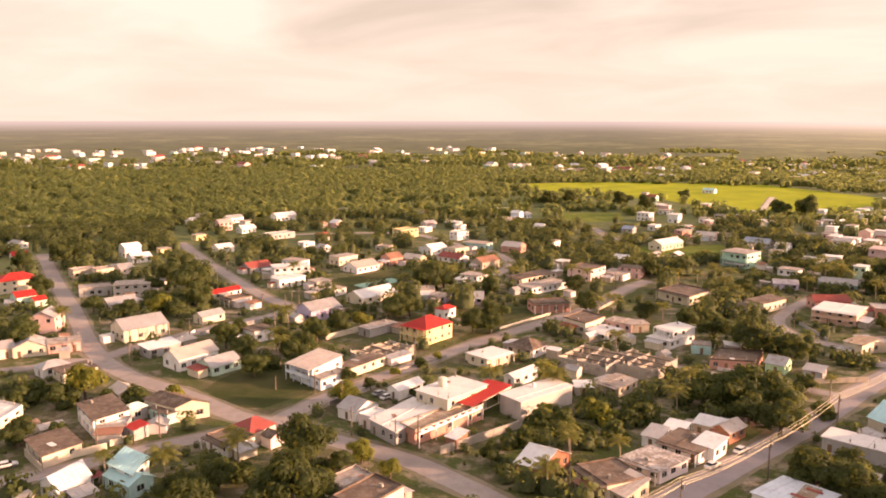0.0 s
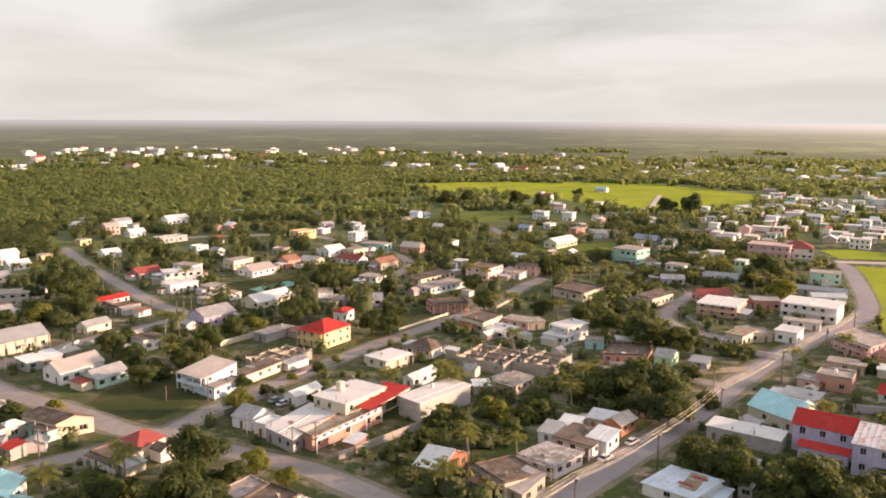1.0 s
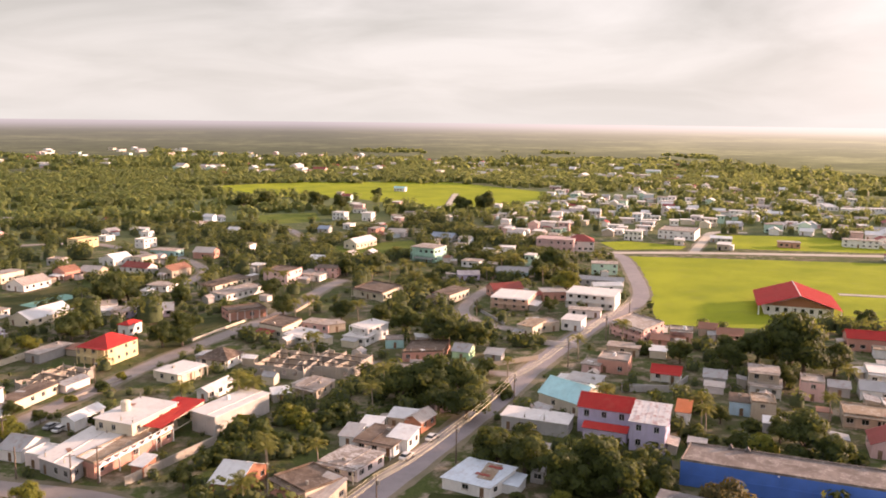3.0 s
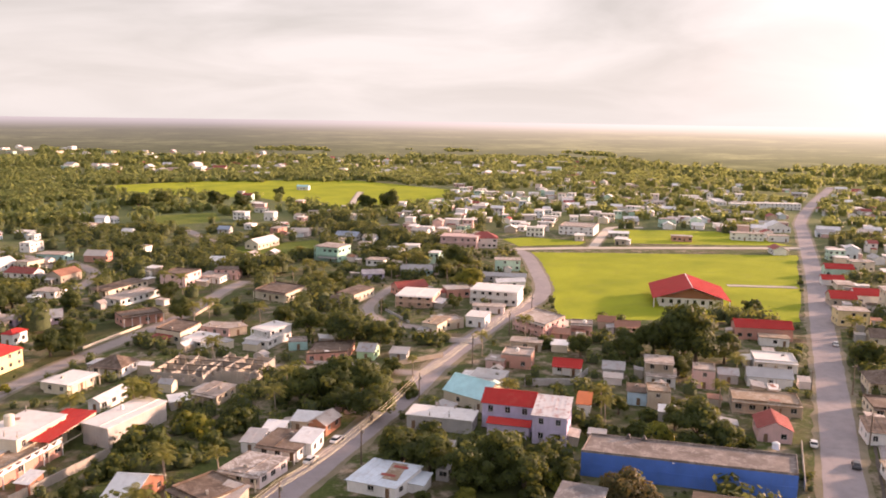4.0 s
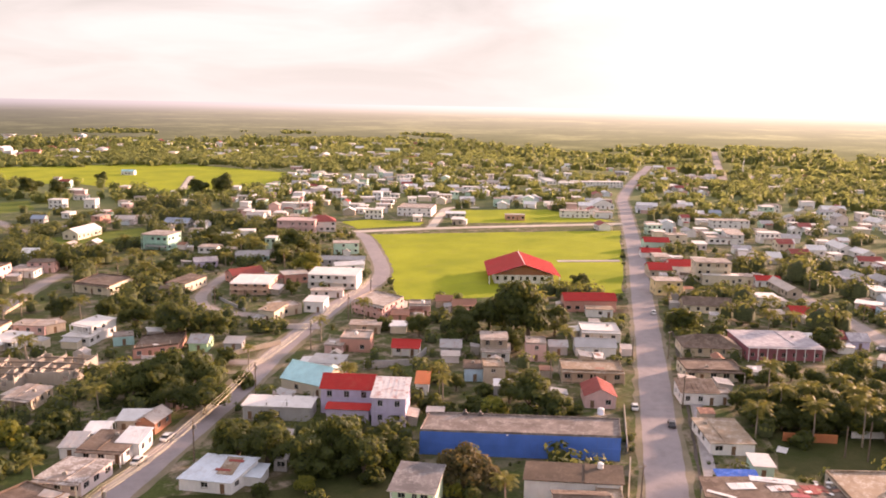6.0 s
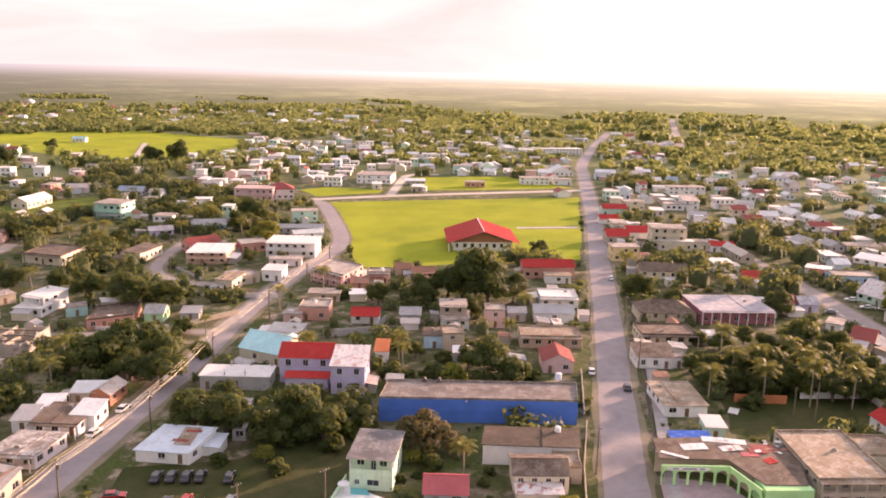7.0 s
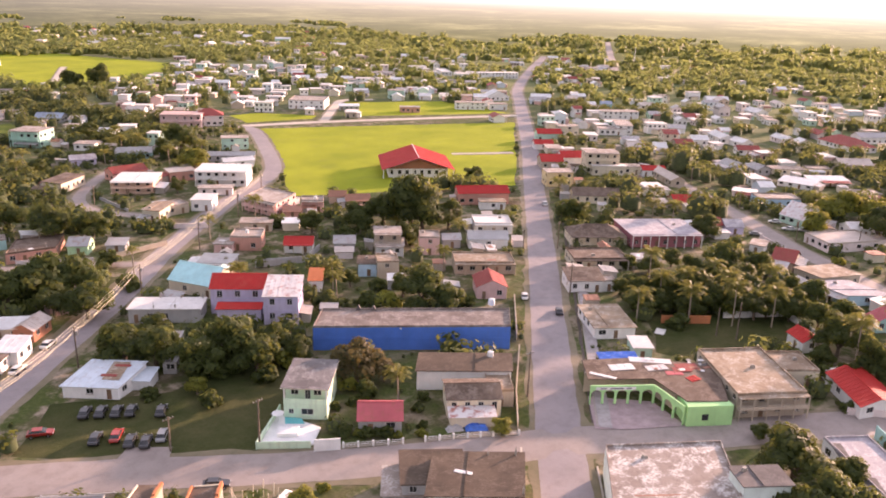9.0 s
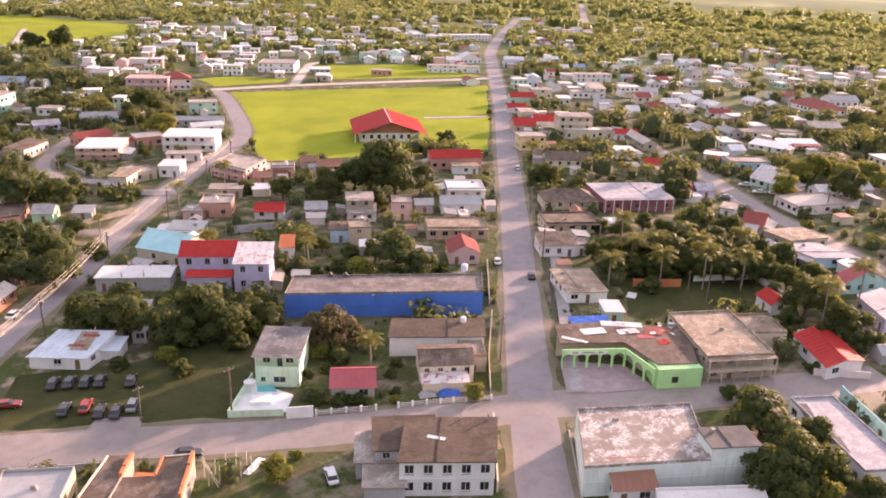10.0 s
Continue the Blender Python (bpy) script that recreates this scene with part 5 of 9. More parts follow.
house(184.9, 465.7, -45, 14.5, 9.0, 2.8, "gab", "bluetin", "grey")
house(128.4, 457.2, 40, 20.9, 9.0, 3.7, "gab", "white", "cream")
house(150.2, 498.3, 41, 10.3, 6.0, 5.2, "flat", "slab", "salmon")
house(122.1, 522.6, -34, 7.5, 7.0, 2.8, "gab", "bluetin", "grey")
house(147.4, 290.6, -40, 14.9, 15.6, 4.6, "flat", "white", "peach", veranda=True)
house(152.2, 309.6, -1, 13.9, 8.0, 3.5, "gab", "darkred", "salmon")
house(178.6, 280.2, -43, 19.5, 13.8, 5.9, "flat", "white", "white", veranda=True)
house(168.2, 296.0, -15, 10.4, 8.0, 3.8, "flat", "tin_warm", "salmon")
house(152.0, 250.6, -44, 7.1, 9.1, 3.9, "flat", "white", "white")
house(165.6, 265.4, -37, 12.2, 5.0, 2.8, "flat", "slab", "pinkwhite")
house(133.9, 249.2, -55, 6.1, 11.3, 3.8, "flat", "tan", "cream", skew=-0.06)
house(140.5, 252.0, 1, 8.6, 7.0, 3.0, "flat", "slab", "tan")
house(202.9, 314.3, -37, 21.2, 5.0, 3.0, "gab", "tin", "grey")
house(198.7, 302.1, -15, 13.2, 5.0, 3.0, "gab", "white", "white")
house(221.4, 339.6, -31, 12.5, 8.0, 5.3, "flat", "slab", "mint")
house(173.5, 345.8, -30, 15.1, 8.0, 3.0, "gab", "tin", "teal")
house(201.2, 409.3, -34, 9.0, 7.0, 3.9, "flat", "white", "white")
house(166.4, 377.9, -42, 9.4, 8.0, 3.2, "flat", "slab", "white")
house(150.5, 346.2, -15, 10.1, 6.0, 2.8, "gab", "lilacroof", "lilac")
house(127.4, 309.1, -64, 8.7, 15.6, 3.8, "flat", "brown", "cream", skew=-0.18)
house(169.2, 235.7, -80, 15.5, 15.3, 4.4, "flat", "slab", "pink", veranda=True, skew=-0.34)
house(178.7, 223.6, -39, 7.6, 6.0, 4.1, "flat", "slab", "pink")
house(168.8, 222.0, -41, 5.9, 5.0, 2.2, "shed", "rust", "salmon")
house(194.9, 218.3, -36, 8.6, 6.0, 2.8, "gab", "rust", "tan")
house(192.9, 227.1, -43, 6.0, 6.0, 2.8, "gab", "rust", "tan")
house(233.8, 192.5, -37, 19.1, 8.0, 4.4, "gab", "red", "salmon")
house(230.0, 184.1, -42, 9.3, 5.0, 2.9, "flat", "tan", "white")
house(472.3, 385.3, -33, 17.0, 12.0, 3.3, "gbc", "white", "white")
house(578.1, 505.7, -38, 28.0, 10.0, 3.7, "flat", "white", "white")
house(595.5, 486.9, -32, 38.5, 10.0, 5.3, "flat", "white", "white")
house(581.9, 578.0, -38, 17.6, 12.0, 4.0, "flat", "white", "white")
house(581.3, 541.9, -125, 34.5, 10.0, 3.2, "flat", "white", "white")
house(420.1, 364.4, -42, 19.7, 8.0, 4.6, "flat", "slab", "white")
house(435.0, 352.4, -38, 11.8, 8.0, 3.8, "flat", "slab", "white")
house(455.4, 385.5, -48, 9.8, 8.0, 3.7, "gab", "white", "white")
house(448.9, 415.6, -38, 6.5, 8.0, 3.0, "flat", "white", "white")
house(338.2, 433.5, -47, 22.9, 24.0, 5.3, "flat", "slab", "white")
house(350.5, 407.6, -38, 12.9, 6.0, 2.7, "shed", "white", "grey")
house(455.3, 513.6, -38, 11.7, 7.0, 5.3, "flat", "white", "white")
house(376.5, 377.7, -38, 12.4, 7.0, 3.4, "flat", "slab", "salmon")
house(500.2, 364.7, -49, 14.6, 8.0, 2.8, "gab", "white", "white")
house(527.7, 350.8, -38, 11.0, 7.0, 2.9, "gab", "white", "grey")
house(505.9, 311.7, -50, 7.7, 7.0, 3.1, "gab", "bluetin", "teal")
house(431.1, 444.4, -38, 7.5, 7.0, 3.0, "gab", "white", "white")
house(430.5, 416.9, -51, 8.5, 7.0, 2.8, "gab", "white", "white")
house(403.6, 454.0, -45, 7.5, 7.0, 2.8, "gab", "tin", "grey")
house(127.0, 119.9, -42, 43.0, 10.1, 5.3, "flat", "umber", "blue", windows=False, parapet=True, name="warehouse", label="long blue-painted warehouse with a mould-stained flat concrete roof", skew=0.13)
house(2.3, 196.3, -42, 10.6, 15.2, 6.3, "flat", "white", "cream", storeys=2, parapet=False, label="cream two-storey building with a broad white flat roof")
house(24.2, 198.5, -52, 7.8, 19.1, 5.0, "flat", "white", "stone", parapet=False, windows=False, label="bare concrete block hall with a whitewashed flat roof", skew=-0.04)
house(-9.2, 185.3, -51, 10.3, 16.8, 3.4, "flat", "white", "grey", parapet=False, skew=-0.32)
house(0.0, 184.8, -50, 5.7, 23.1, 3.3, "flat", "tan", "salmon", parapet=True, label="salmon verandah wing with a parapet terrace on its roof", skew=-0.08)
house(9.5, 195.8, -36, 7.3, 16.7, 4.7, "shed", "red", "cream", open_sides=True, rise=0.9, name="lean_to", label="open lean-to under a bright red metal roof", skew=0.06)
house(3.2, 174.6, -41, 3.0, 4.5, 2.5, "shed", "white", "brick", skew=-0.04)
hall = house(253.2, 247.6, -39, 30.2, 31.4, 3.7, "gbc", "red", "white", rise=5.0, inset=2.6, ridge="white", front=(8, 1.5, 1.8), name="pavilion", label="large pavilion on the field under a red gabled roof")
bm = bmesh.new()
for y0 in (-13.18, 13.18):
    prism_ends = [[bm.verts.new(q) for q in ((-12.2, yy, 3.72), (12.2, yy, 3.72), (0, yy, 7.7))] for yy in (y0 - 0.06, y0 + 0.06)]
    for ring in prism_ends:
        bm.faces.new(ring)
    for k in range(3):
        bm.faces.new((prism_ends[0][k], prism_ends[0][(k + 1) % 3], prism_ends[1][(k + 1) % 3], prism_ends[1][k]))
bmesh.ops.recalc_face_normals(bm, faces=bm.faces)
part("gable_panel", bm, MATS["paint_brick"], hall, "dark brown boarded gable")
house(113.6, 49.7, -40, 19.7, 15.6, 5.0, "flat", "stained", "mintwhite", windows=False, parapet=True, name="warehouse", label="pale mint warehouse with a flaking parapet roof", skew=0.24)
house(158.4, 56.5, -39, 13.9, 19.7, 4.7, "flat", "tan", "tan", storeys=2, parapet=True, label="tan two-storey building with an unfinished dusty flat roof", veranda=True, skew=0.05)
house(170.8, 53.5, -43, 9.0, 9.0, 3.6, "flat", "tan", "cream", parapet=True)
house(141.1, 26.6, -131, 21.4, 8.1, 3.2, "flat", "lilacroof", "white", parapet=True, label="long white courtyard building with a pale stained flat roof")
house(-108.8, 186.1, -26, 12.4, 8.6, 4.1, "flat", "white", "cream", storeys=2, skew=-0.43)
house(-82.9, 187.0, -52, 14.1, 8.8, 4.5, "flat", "brown", "white", parapet=False, skew=-0.26)
house(-77.7, 181.1, 9, 6.7, 5.0, 3.0, "flat", "tin", "grey")
house(-86.8, 169.8, -48, 12.2, 8.8, 2.8, "flat", "brown", "cream", parapet=False, skew=-0.24)
house(-67.1, 193.5, -33, 11.9, 7.2, 3.8, "gab", "brown", "cream", rise=1.3, label="cream bungalow with a teal side wing and brown gabled roof", skew=0.54)
house(-84.6, 204.4, -40, 5.9, 6.0, 3.0, "gab", "tin_warm", "tan")
house(-76.9, 190.7, -37, 3.9, 5.2, 3.2, "hip", "mintroof", "grey")
house(-71.9, 179.4, -39, 4.1, 3.8, 2.6, "shed", "red", "grey")
house(-44.7, 179.7, -41, 7.6, 8.0, 2.8, "hip", "darkred", "cream", skew=-0.12)
house(-48.2, 172.9, -42, 8.9, 7.0, 2.8, "flat", "brown", "white")
house(-75.0, 150.3, -40, 7.9, 7.7, 3.4, "gbc", "sky", "white", skew=-0.34)
house(-64.2, 154.9, -36, 8.4, 5.7, 4.6, "shed", "turquoise", "white", skew=-0.49)
house(-63.2, 152.2, -36, 8.6, 5.5, 3.0, "gab", "turquoise", "teal")
house(-18.7, 150.7, -47, 5.9, 8.4, 3.2, "flat", "slab", "cream", parapet=True, skew=-0.10)
house(-14.1, 143.0, -42, 8.1, 12.0, 4.0, "flat", "brown", "cream", parapet=True, skew=-0.10)
house(-16.8, 186.7, -40, 4.5, 6.0, 3.0, "flat", "white", "pinkwhite")
house(-67.2, 445.4, -36, 5.4, 6.0, 2.8, "gab", "tin", "white")
house(254.1, 94.7, -76, 4.3, 7.0, 2.8, "flat", "slab", "white")
house(429.8, 218.7, -49, 6.3, 7.0, 2.8, "gab", "white", "white")
house(434.6, 180.7, -120, 11.0, 7.0, 2.8, "gab", "white", "white")
house(465.5, 170.3, -125, 13.3, 7.0, 2.8, "gab", "white", "pinkwhite")
house(414.4, 168.8, -49, 11.1, 7.0, 2.8, "gab", "darkred", "white")
house(342.4, 244.9, -43, 9.5, 7.0, 2.8, "gab", "red", "white")
house(-68.6, 190.9, -39, 8.0, 5.0, 2.8, "flat", "brown", "teal", parapet=False)
house(84.6, 78.7, -44, 7.0, 8.0, 3.0, "flat", "slab", "grey", parapet=False, windows=False, label="grey outbuilding with a mould-stained flat roof")
house(80.1, 72.9, -44, 5.9, 5.0, 2.8, "flat", "slab", "grey", windows=False, parapet=False, label="low grey lean-to behind a white house")
house(267.6, 804.9, -42, 12.6, 6.0, 3.6, "gab", "turquoise", "white")

# ---------------------------------------------------------------- unfinished shells, yard walls, poles, cars
def shell(x, y, rot, w, d, h):
    """Unfinished block-work storey: thick walls with gaps, columns and starter bars, open to the sky."""
    rng = random.Random(int(x * 3 + y))
    e = thing("unfinished_house", x, y, rot, "roofless unfinished house of bare weathered concrete blocks", "house", "houses of the town")
    BUILT.append((x, y, radians(rot), w, d))
    hw, hd, t = w / 2, d / 2, 0.2
    runs = [((-hw, -hd), (hw, -hd)), ((hw, -hd), (hw, hd)), ((hw, hd), (-hw, hd)), ((-hw, hd), (-hw, -hd)), ((-hw * 0.2, -hd), (-hw * 0.2, hd)), ((-hw, hd * 0.1), (hw, hd * 0.1)), ((hw * 0.45, -hd), (hw * 0.45, hd * 0.1))]
    for (x0, y0), (x1, y1) in runs:
        bm = bmesh.new()
        length = math.hypot(x1 - x0, y1 - y0)
        ux, uy = (x1 - x0) / length, (y1 - y0) / length
        n = max(2, int(length / 1.7))
        tops = [h * rng.choice((1.0, 1.0, 0.92, 0.8, 0.97)) for _ in range(n)]
        holes = [(length * (k + 0.12) / n, length * (k + 0.88) / n, h * 0.33, h * 0.74) for k in range(n) if k % 2 and rng.random() < 0.75]
        along, side = Vector((ux, uy, 0)), Vector((-uy, ux, 0)) * t / 2
        for s in (-1, 1):
            wall_side(bm, Vector((x0, y0, 0)) + side * s, along, side * -s, length, h * 0.8, holes, 1.0)
        low = [Vector((x0, y0, h * 0.8)) + along * (length * k / n) for k in range(n + 1)]
        for k in range(n):
            p, q, zt = low[k], low[k + 1], Vector((0, 0, tops[k] - h * 0.8 + 0.001))
            c = [bm.verts.new(v) for v in (p - side, q - side, q + side, p + side, p - side + zt, q - side + zt, q + side + zt, p + side + zt)]
            for f in ((4, 5, 6, 7), (0, 1, 5, 4), (1, 2, 6, 5), (2, 3, 7, 6), (3, 0, 4, 7)):
                bm.faces.new([c[i] for i in f])
        bmesh.ops.remove_doubles(bm, verts=bm.verts, dist=0.002)
        part("block_wall", bm, MATS["paint_concrete"] if rng.random() < 0.5 else MATS["paint_tan"], e)
    for cx in (-hw, -hw * 0.2, hw * 0.45, hw):
        for cy in (-hd, hd * 0.1, hd):
            bm = bmesh.new()
            box(bm, cx - 0.16, cx + 0.16, cy - 0.16, cy + 0.16, 0, h + rng.uniform(0.1, 0.6))
            for sx in (-0.09, 0.09):
                for sy in (-0.09, 0.09):
                    tube(bm, (cx + sx, cy + sy, h), (cx + sx + rng.uniform(-0.05, 0.05), cy + sy, h + rng.uniform(0.7, 1.1)), 0.02, 0.02, 4)
            part("column", bm, M_CONC, e)
    bm = bmesh.new()
    box(bm, -hw + t, hw - t, -hd + t, hd - t, 0.0, 0.1)
    part("floor_slab", bm, MATS["roof_slab"], e)
    for k in range(3):      # cross beams
        bm = bmesh.new()
        yy = -hd + d * (k + 0.7) / 3.4
        box(bm, -hw, hw, yy - 0.1, yy + 0.1, h - 0.28, h - 0.02)
        part("beam", bm, M_WOOD, e)
    return e


def yard_wall(h, wall, points):
    e = thing("yard_wall", points[0][0], points[0][1], 0, f"low {words(wall)} masonry yard wall with a capping", "wall", "yard walls")
    ox, oy = points[0]
    for (x0, y0), (x1, y1) in zip(points, points[1:]):
        length = math.hypot(x1 - x0, y1 - y0)
        turn = math.degrees(math.atan2(y1 - y0, x1 - x0))
        n = max(1, round(length / 3.2))
        for k in range(n):
            a, b = length * k / n, length * (k + 1) / n
            bm = bmesh.new()
            box(bm, a + 0.13, b - 0.13, -0.08, 0.08, -0.05, h)
            box(bm, a + 0.13, b - 0.13, -0.11, 0.11, h, h + 0.06)
            p = part("panel", bm, MATS["paint_" + wall], e)
            p.matrix_basis = pose(x0 - ox, y0 - oy, 0, 0, 0, turn)
            bm = bmesh.new()
            box(bm, a - 0.13, a + 0.13, -0.14, 0.14, -0.05, h + 0.16)
            p = part("pier", bm, MATS["paint_" + wall], e)
            p.matrix_basis = pose(x0 - ox, y0 - oy, 0, 0, 0, turn)


POLE_TOPS = []


def pole(x, y, h, kind):
    h = {"B": 9.0, "P": max(6.5, h), "Q": max(4.0, h)}[kind]
    e = thing("utility_pole", x, y, 0 if kind != "B" else 45, "weathered wooden utility pole with a crossarm" if kind != "Q" else "plain slim timber post", "pole", "utility poles")
    bm = bmesh.new()
    tube(bm, (0, 0, -0.1), (0.05, 0, h), 0.2, 0.13, 8)
    part("shaft", bm, M_WOOD, e)
    if kind == "Q":
        return
    bm = bmesh.new()
    box(bm, -1.0, 1.0, -0.06, 0.06, h - 0.55, h - 0.4)
    part("crossarm", bm, M_WOOD, e)
    for sx in (-0.85, -0.3, 0.35, 0.85):
        bm = bmesh.new()
        tube(bm, (sx, 0, h - 0.4), (sx, 0, h - 0.2), 0.06, 0.04, 6)
        part("insulator", bm, M_FRAME, e)
    if kind == "B":
        bm = bmesh.new()
        tube(bm, (0.28, -0.3, h - 1.9), (0.28, -0.3, h - 1.0), 0.26, 0.26, 10)
        part("transformer", bm, M_CHROME, e)
        POLE_TOPS.append((x, y, h))


pole(76.4, 106.0, 9.4, "P")
pole(65.2, 115.6, 5.8, "P")
pole(-26.0, 197.3, 7.6, "P")
pole(-62.3, 309.5, 5.7, "Q")
pole(-78.9, 173.7, 5.8, "P")
pole(-66.2, 178.4, 3.7, "P")
pole(-95.4, 249.4, 5.6, "P")
pole(-10.8, 173.9, 5.7, "P")
pole(-5.6, 172.4, 8.1, "P")
pole(-46.1, 212.5, 3.5, "Q")
pole(-70.6, 306.6, 6.3, "P")
pole(-60.0, 311.5, 6.4, "P")
pole(-101.1, 352.8, 6.4, "P")
pole(-105.7, 386.5, 7.8, "P")
pole(180.5, 73.5, 7.1, "Q")
pole(182.3, 69.4, 9.1, "Q")
pole(177.1, 112.5, 8.6, "P")
pole(234.1, 156.0, 7.0, "P")
pole(277.7, 194.9, 6.4, "P")
pole(198.9, 145.1, 6.3, "P")
pole(124.5, 85.8, 9.7, "P")
pole(281.5, 73.4, 5.6, "P")
pole(207.9, 138.7, 8.7, "P")


def wires(spans):
    e = thing("power_line", spans[0][0], spans[0][1], 0, "sagging overhead power line of four sunlit cables", "cables")
    ox, oy = spans[0][:2]
    dx, dy = math.cos(radians(45)), math.sin(radians(45))
    for off, low in ((-0.85, 0.0), (0.1, 0.0), (0.85, 0.0), (0.2, 1.2)):
        bm = bmesh.new()
        path = []
        for (x0, y0, z0), (x1, y1, z1) in zip(spans, spans[1:]):
            span = []
            for k in range(9):
                t = k / 8
                span.append(Vector((x0 + (x1 - x0) * t - dy * off - ox, y0 + (y1 - y0) * t + dx * off - oy, z0 + (z1 - z0) * t - 0.2 - low - 0.7 * 4 * t * (1 - t))))
            path += span if not path else span[1:]
        prev = None
        for q in path:
            ring = [bm.verts.new(q + Vector((-dy * a, dx * a, b)) * 0.034) for a, b in ((1, 0), (0, 1), (-1, 0), (0, -1))]
            if prev:
                for k in range(4):
                    bm.faces.new((prev[k], prev[(k + 1) % 4], ring[(k + 1) % 4], ring[k]))
            prev = ring
        part("cable", bm, M_WIRE, e)


LINE = [(20.0, 119.5), (43.6, 138.0), (67.3, 156.6), (94.8, 183.8), (126.0, 209.8), (154.0, 232.5), (176.0, 251.0)]
for px, py in LINE[1:]:
    pole(px, py, 9.0, "B")
wires([(px, py, 9.0) for px, py in LINE])

CARS = {}


def car_model(colour):
    col = {"dark": (0.03, 0.03, 0.035), "red": (0.38, 0.03, 0.02), "white": (0.72, 0.72, 0.70), "grey": (0.25, 0.26, 0.27)}[colour]
    m = car_paint(colour, col)
    e = new("car")
    tagged(e, {"dark": "dark dusty parked saloon car", "red": "red parked saloon car", "white": "white parked saloon car with dark windows", "grey": "grey parked saloon car"}[colour], "car", "parked cars")
    bm = bmesh.new()
    prof = [(-2.15, 0.35), (-2.2, 0.62), (-2.05, 0.92), (-1.2, 0.98), (1.0, 0.95), (2.0, 0.78), (2.2, 0.55), (2.15, 0.33)]
    rows = [[bm.verts.new((x, s * (0.84 if abs(x) < 2.1 else 0.74), z)) for x, z in prof] for s in (-1, 1)]
    bm.faces.new(rows[0])
    bm.faces.new(rows[1][::-1])
    for k in range(len(prof)):
        bm.faces.new((rows[0][k], rows[1][k], rows[1][(k + 1) % len(prof)], rows[0][(k + 1) % len(prof)]))
    bmesh.ops.recalc_face_normals(bm, faces=bm.faces)
    bmesh.ops.bevel(bm, geom=bm.edges[:], offset=0.06, segments=1, affect="EDGES")
    part("body", bm, m, e)
    bm = bmesh.new()
    lo = [(-1.75, -0.78), (1.05, -0.78), (1.05, 0.78), (-1.75, 0.78)]
    hi = [(-1.2, -0.62), (0.35, -0.62), (0.35, 0.62), (-1.2, 0.62)]
    a = [bm.verts.new((x, y, 0.93)) for x, y in lo]
    b = [bm.verts.new((x, y, 1.38)) for x, y in hi]
    for k in range(4):
        bm.faces.new((a[k], a[(k + 1) % 4], b[(k + 1) % 4], b[k]))
    bm.faces.new(b)
    part("greenhouse", bm, M_GLASS, e, "dark car glass")
    bm = bmesh.new()
    box(bm, -1.22, 0.37, -0.63, 0.63, 1.384, 1.44)
    part("car_roof", bm, m, e)
    for sx in (-1.35, 1.35):
        for sy in (-0.8, 0.8):
            bm = bmesh.new()
            tube(bm, (sx, sy - 0.11, 0.31), (sx, sy + 0.11, 0.31), 0.31, 0.31, 14)
            wh = part("wheel", bm, M_RUBBER, e)
            bm = bmesh.new()
            tube(bm, (sx, sy - 0.125, 0.31), (sx, sy + 0.125, 0.31), 0.17, 0.17, 10)
            part("rim", bm, M_CHROME, wh)
    for sy in (-0.55, 0.55):
        bm = bmesh.new()
        box(bm, 2.12, 2.2, sy - 0.18, sy + 0.18, 0.56, 0.7)
        part("headlight", bm, M_LAMP, e)
    return e


def car(x, y, rot, colour):
    BUILT.append((x, y, radians(rot), 4.4, 1.8))
    if colour not in CARS:
        CARS[colour] = car_model(colour)
        CARS[colour].matrix_basis = pose(x, y, 0.05, 0, 0, rot)
        return CARS[colour]
    return copy_thing(CARS[colour], pose(x, y, 0.05, 0, 0, rot))


car(60.1, 136.8, 51, "dark")
car(62.3, 135.2, 51, "dark")
car(64.4, 133.4, 51, "dark")
car(66.4, 131.9, 51, "dark")
car(70.3, 128.2, 51, "dark")
car(57.6, 127.0, 51, "dark")
car(60.6, 125.5, 51, "red")
car(61.5, 122.3, 51, "dark")
car(63.3, 120.3, 51, "dark")
car(66.3, 120.3, 51, "grey")
car(51.6, 135.1, -30, "red")
car(76.8, 81.0, 60, "white")
car(164.7, 107.1, 39, "dark")
car(248.7, 173.9, 39, "white")
car(166.4, 119.2, 39, "white")
car(65.1, 101.2, -38, "dark")
car(109.7, 317.8, -40, "white")
car(111.7, 312.7, -35, "white")
car(-7.3, 257.5, -35, "white")
car(-93.4, 162.3, 35, "white")
car(-17.1, 208.0, 50, "grey")
car(291.7, 104.6, 120, "white")
car(286.0, 97.3, 120, "white")
car(288.4, 93.2, 120, "white")
car(270.9, 102.6, -50, "grey")
car(-14.9, 205.4, 50, "white")
car(57.9, 162.6, 40, "white")
car(67.0, 170.7, 40, "white")
car(-99.6, 338.6, -50, "white")
car(139.5, 80.5, 39, "dark")
shell(46.0, 235.0, -37, 15.4, 16.9, 3.4)
shell(58.9, 229.8, -44, 15.0, 14.7, 3.6)
shell(-18.9, 243.2, -42, 10.8, 16.7, 2.7)
yard_wall(1.9, "concrete", [(-0.5, 169.3), (19.4, 185.6)])
yard_wall(1.8, "cream", [(-39.3, 262.9), (-29.0, 274.6)])
yard_wall(0.7, "concrete", [(-20.2, 238.7), (-9.1, 256.2)])
yard_wall(0.6, "concrete", [(-15.5, 226.5), (-8.3, 234.2), (1.1, 243.5)])
yard_wall(1.4, "cream", [(-75.9, 173.8), (-71.2, 178.4), (-70.0, 181.1)])
yard_wall(1.7, "tan", [(-92.4, 168.1), (-84.4, 159.5)])
yard_wall(1.5, "cream", [(-86.4, 163.4), (-80.5, 168.2), (-75.9, 172.2)])
yard_wall(1.9, "grey", [(129.6, 186.0), (141.2, 179.7)])
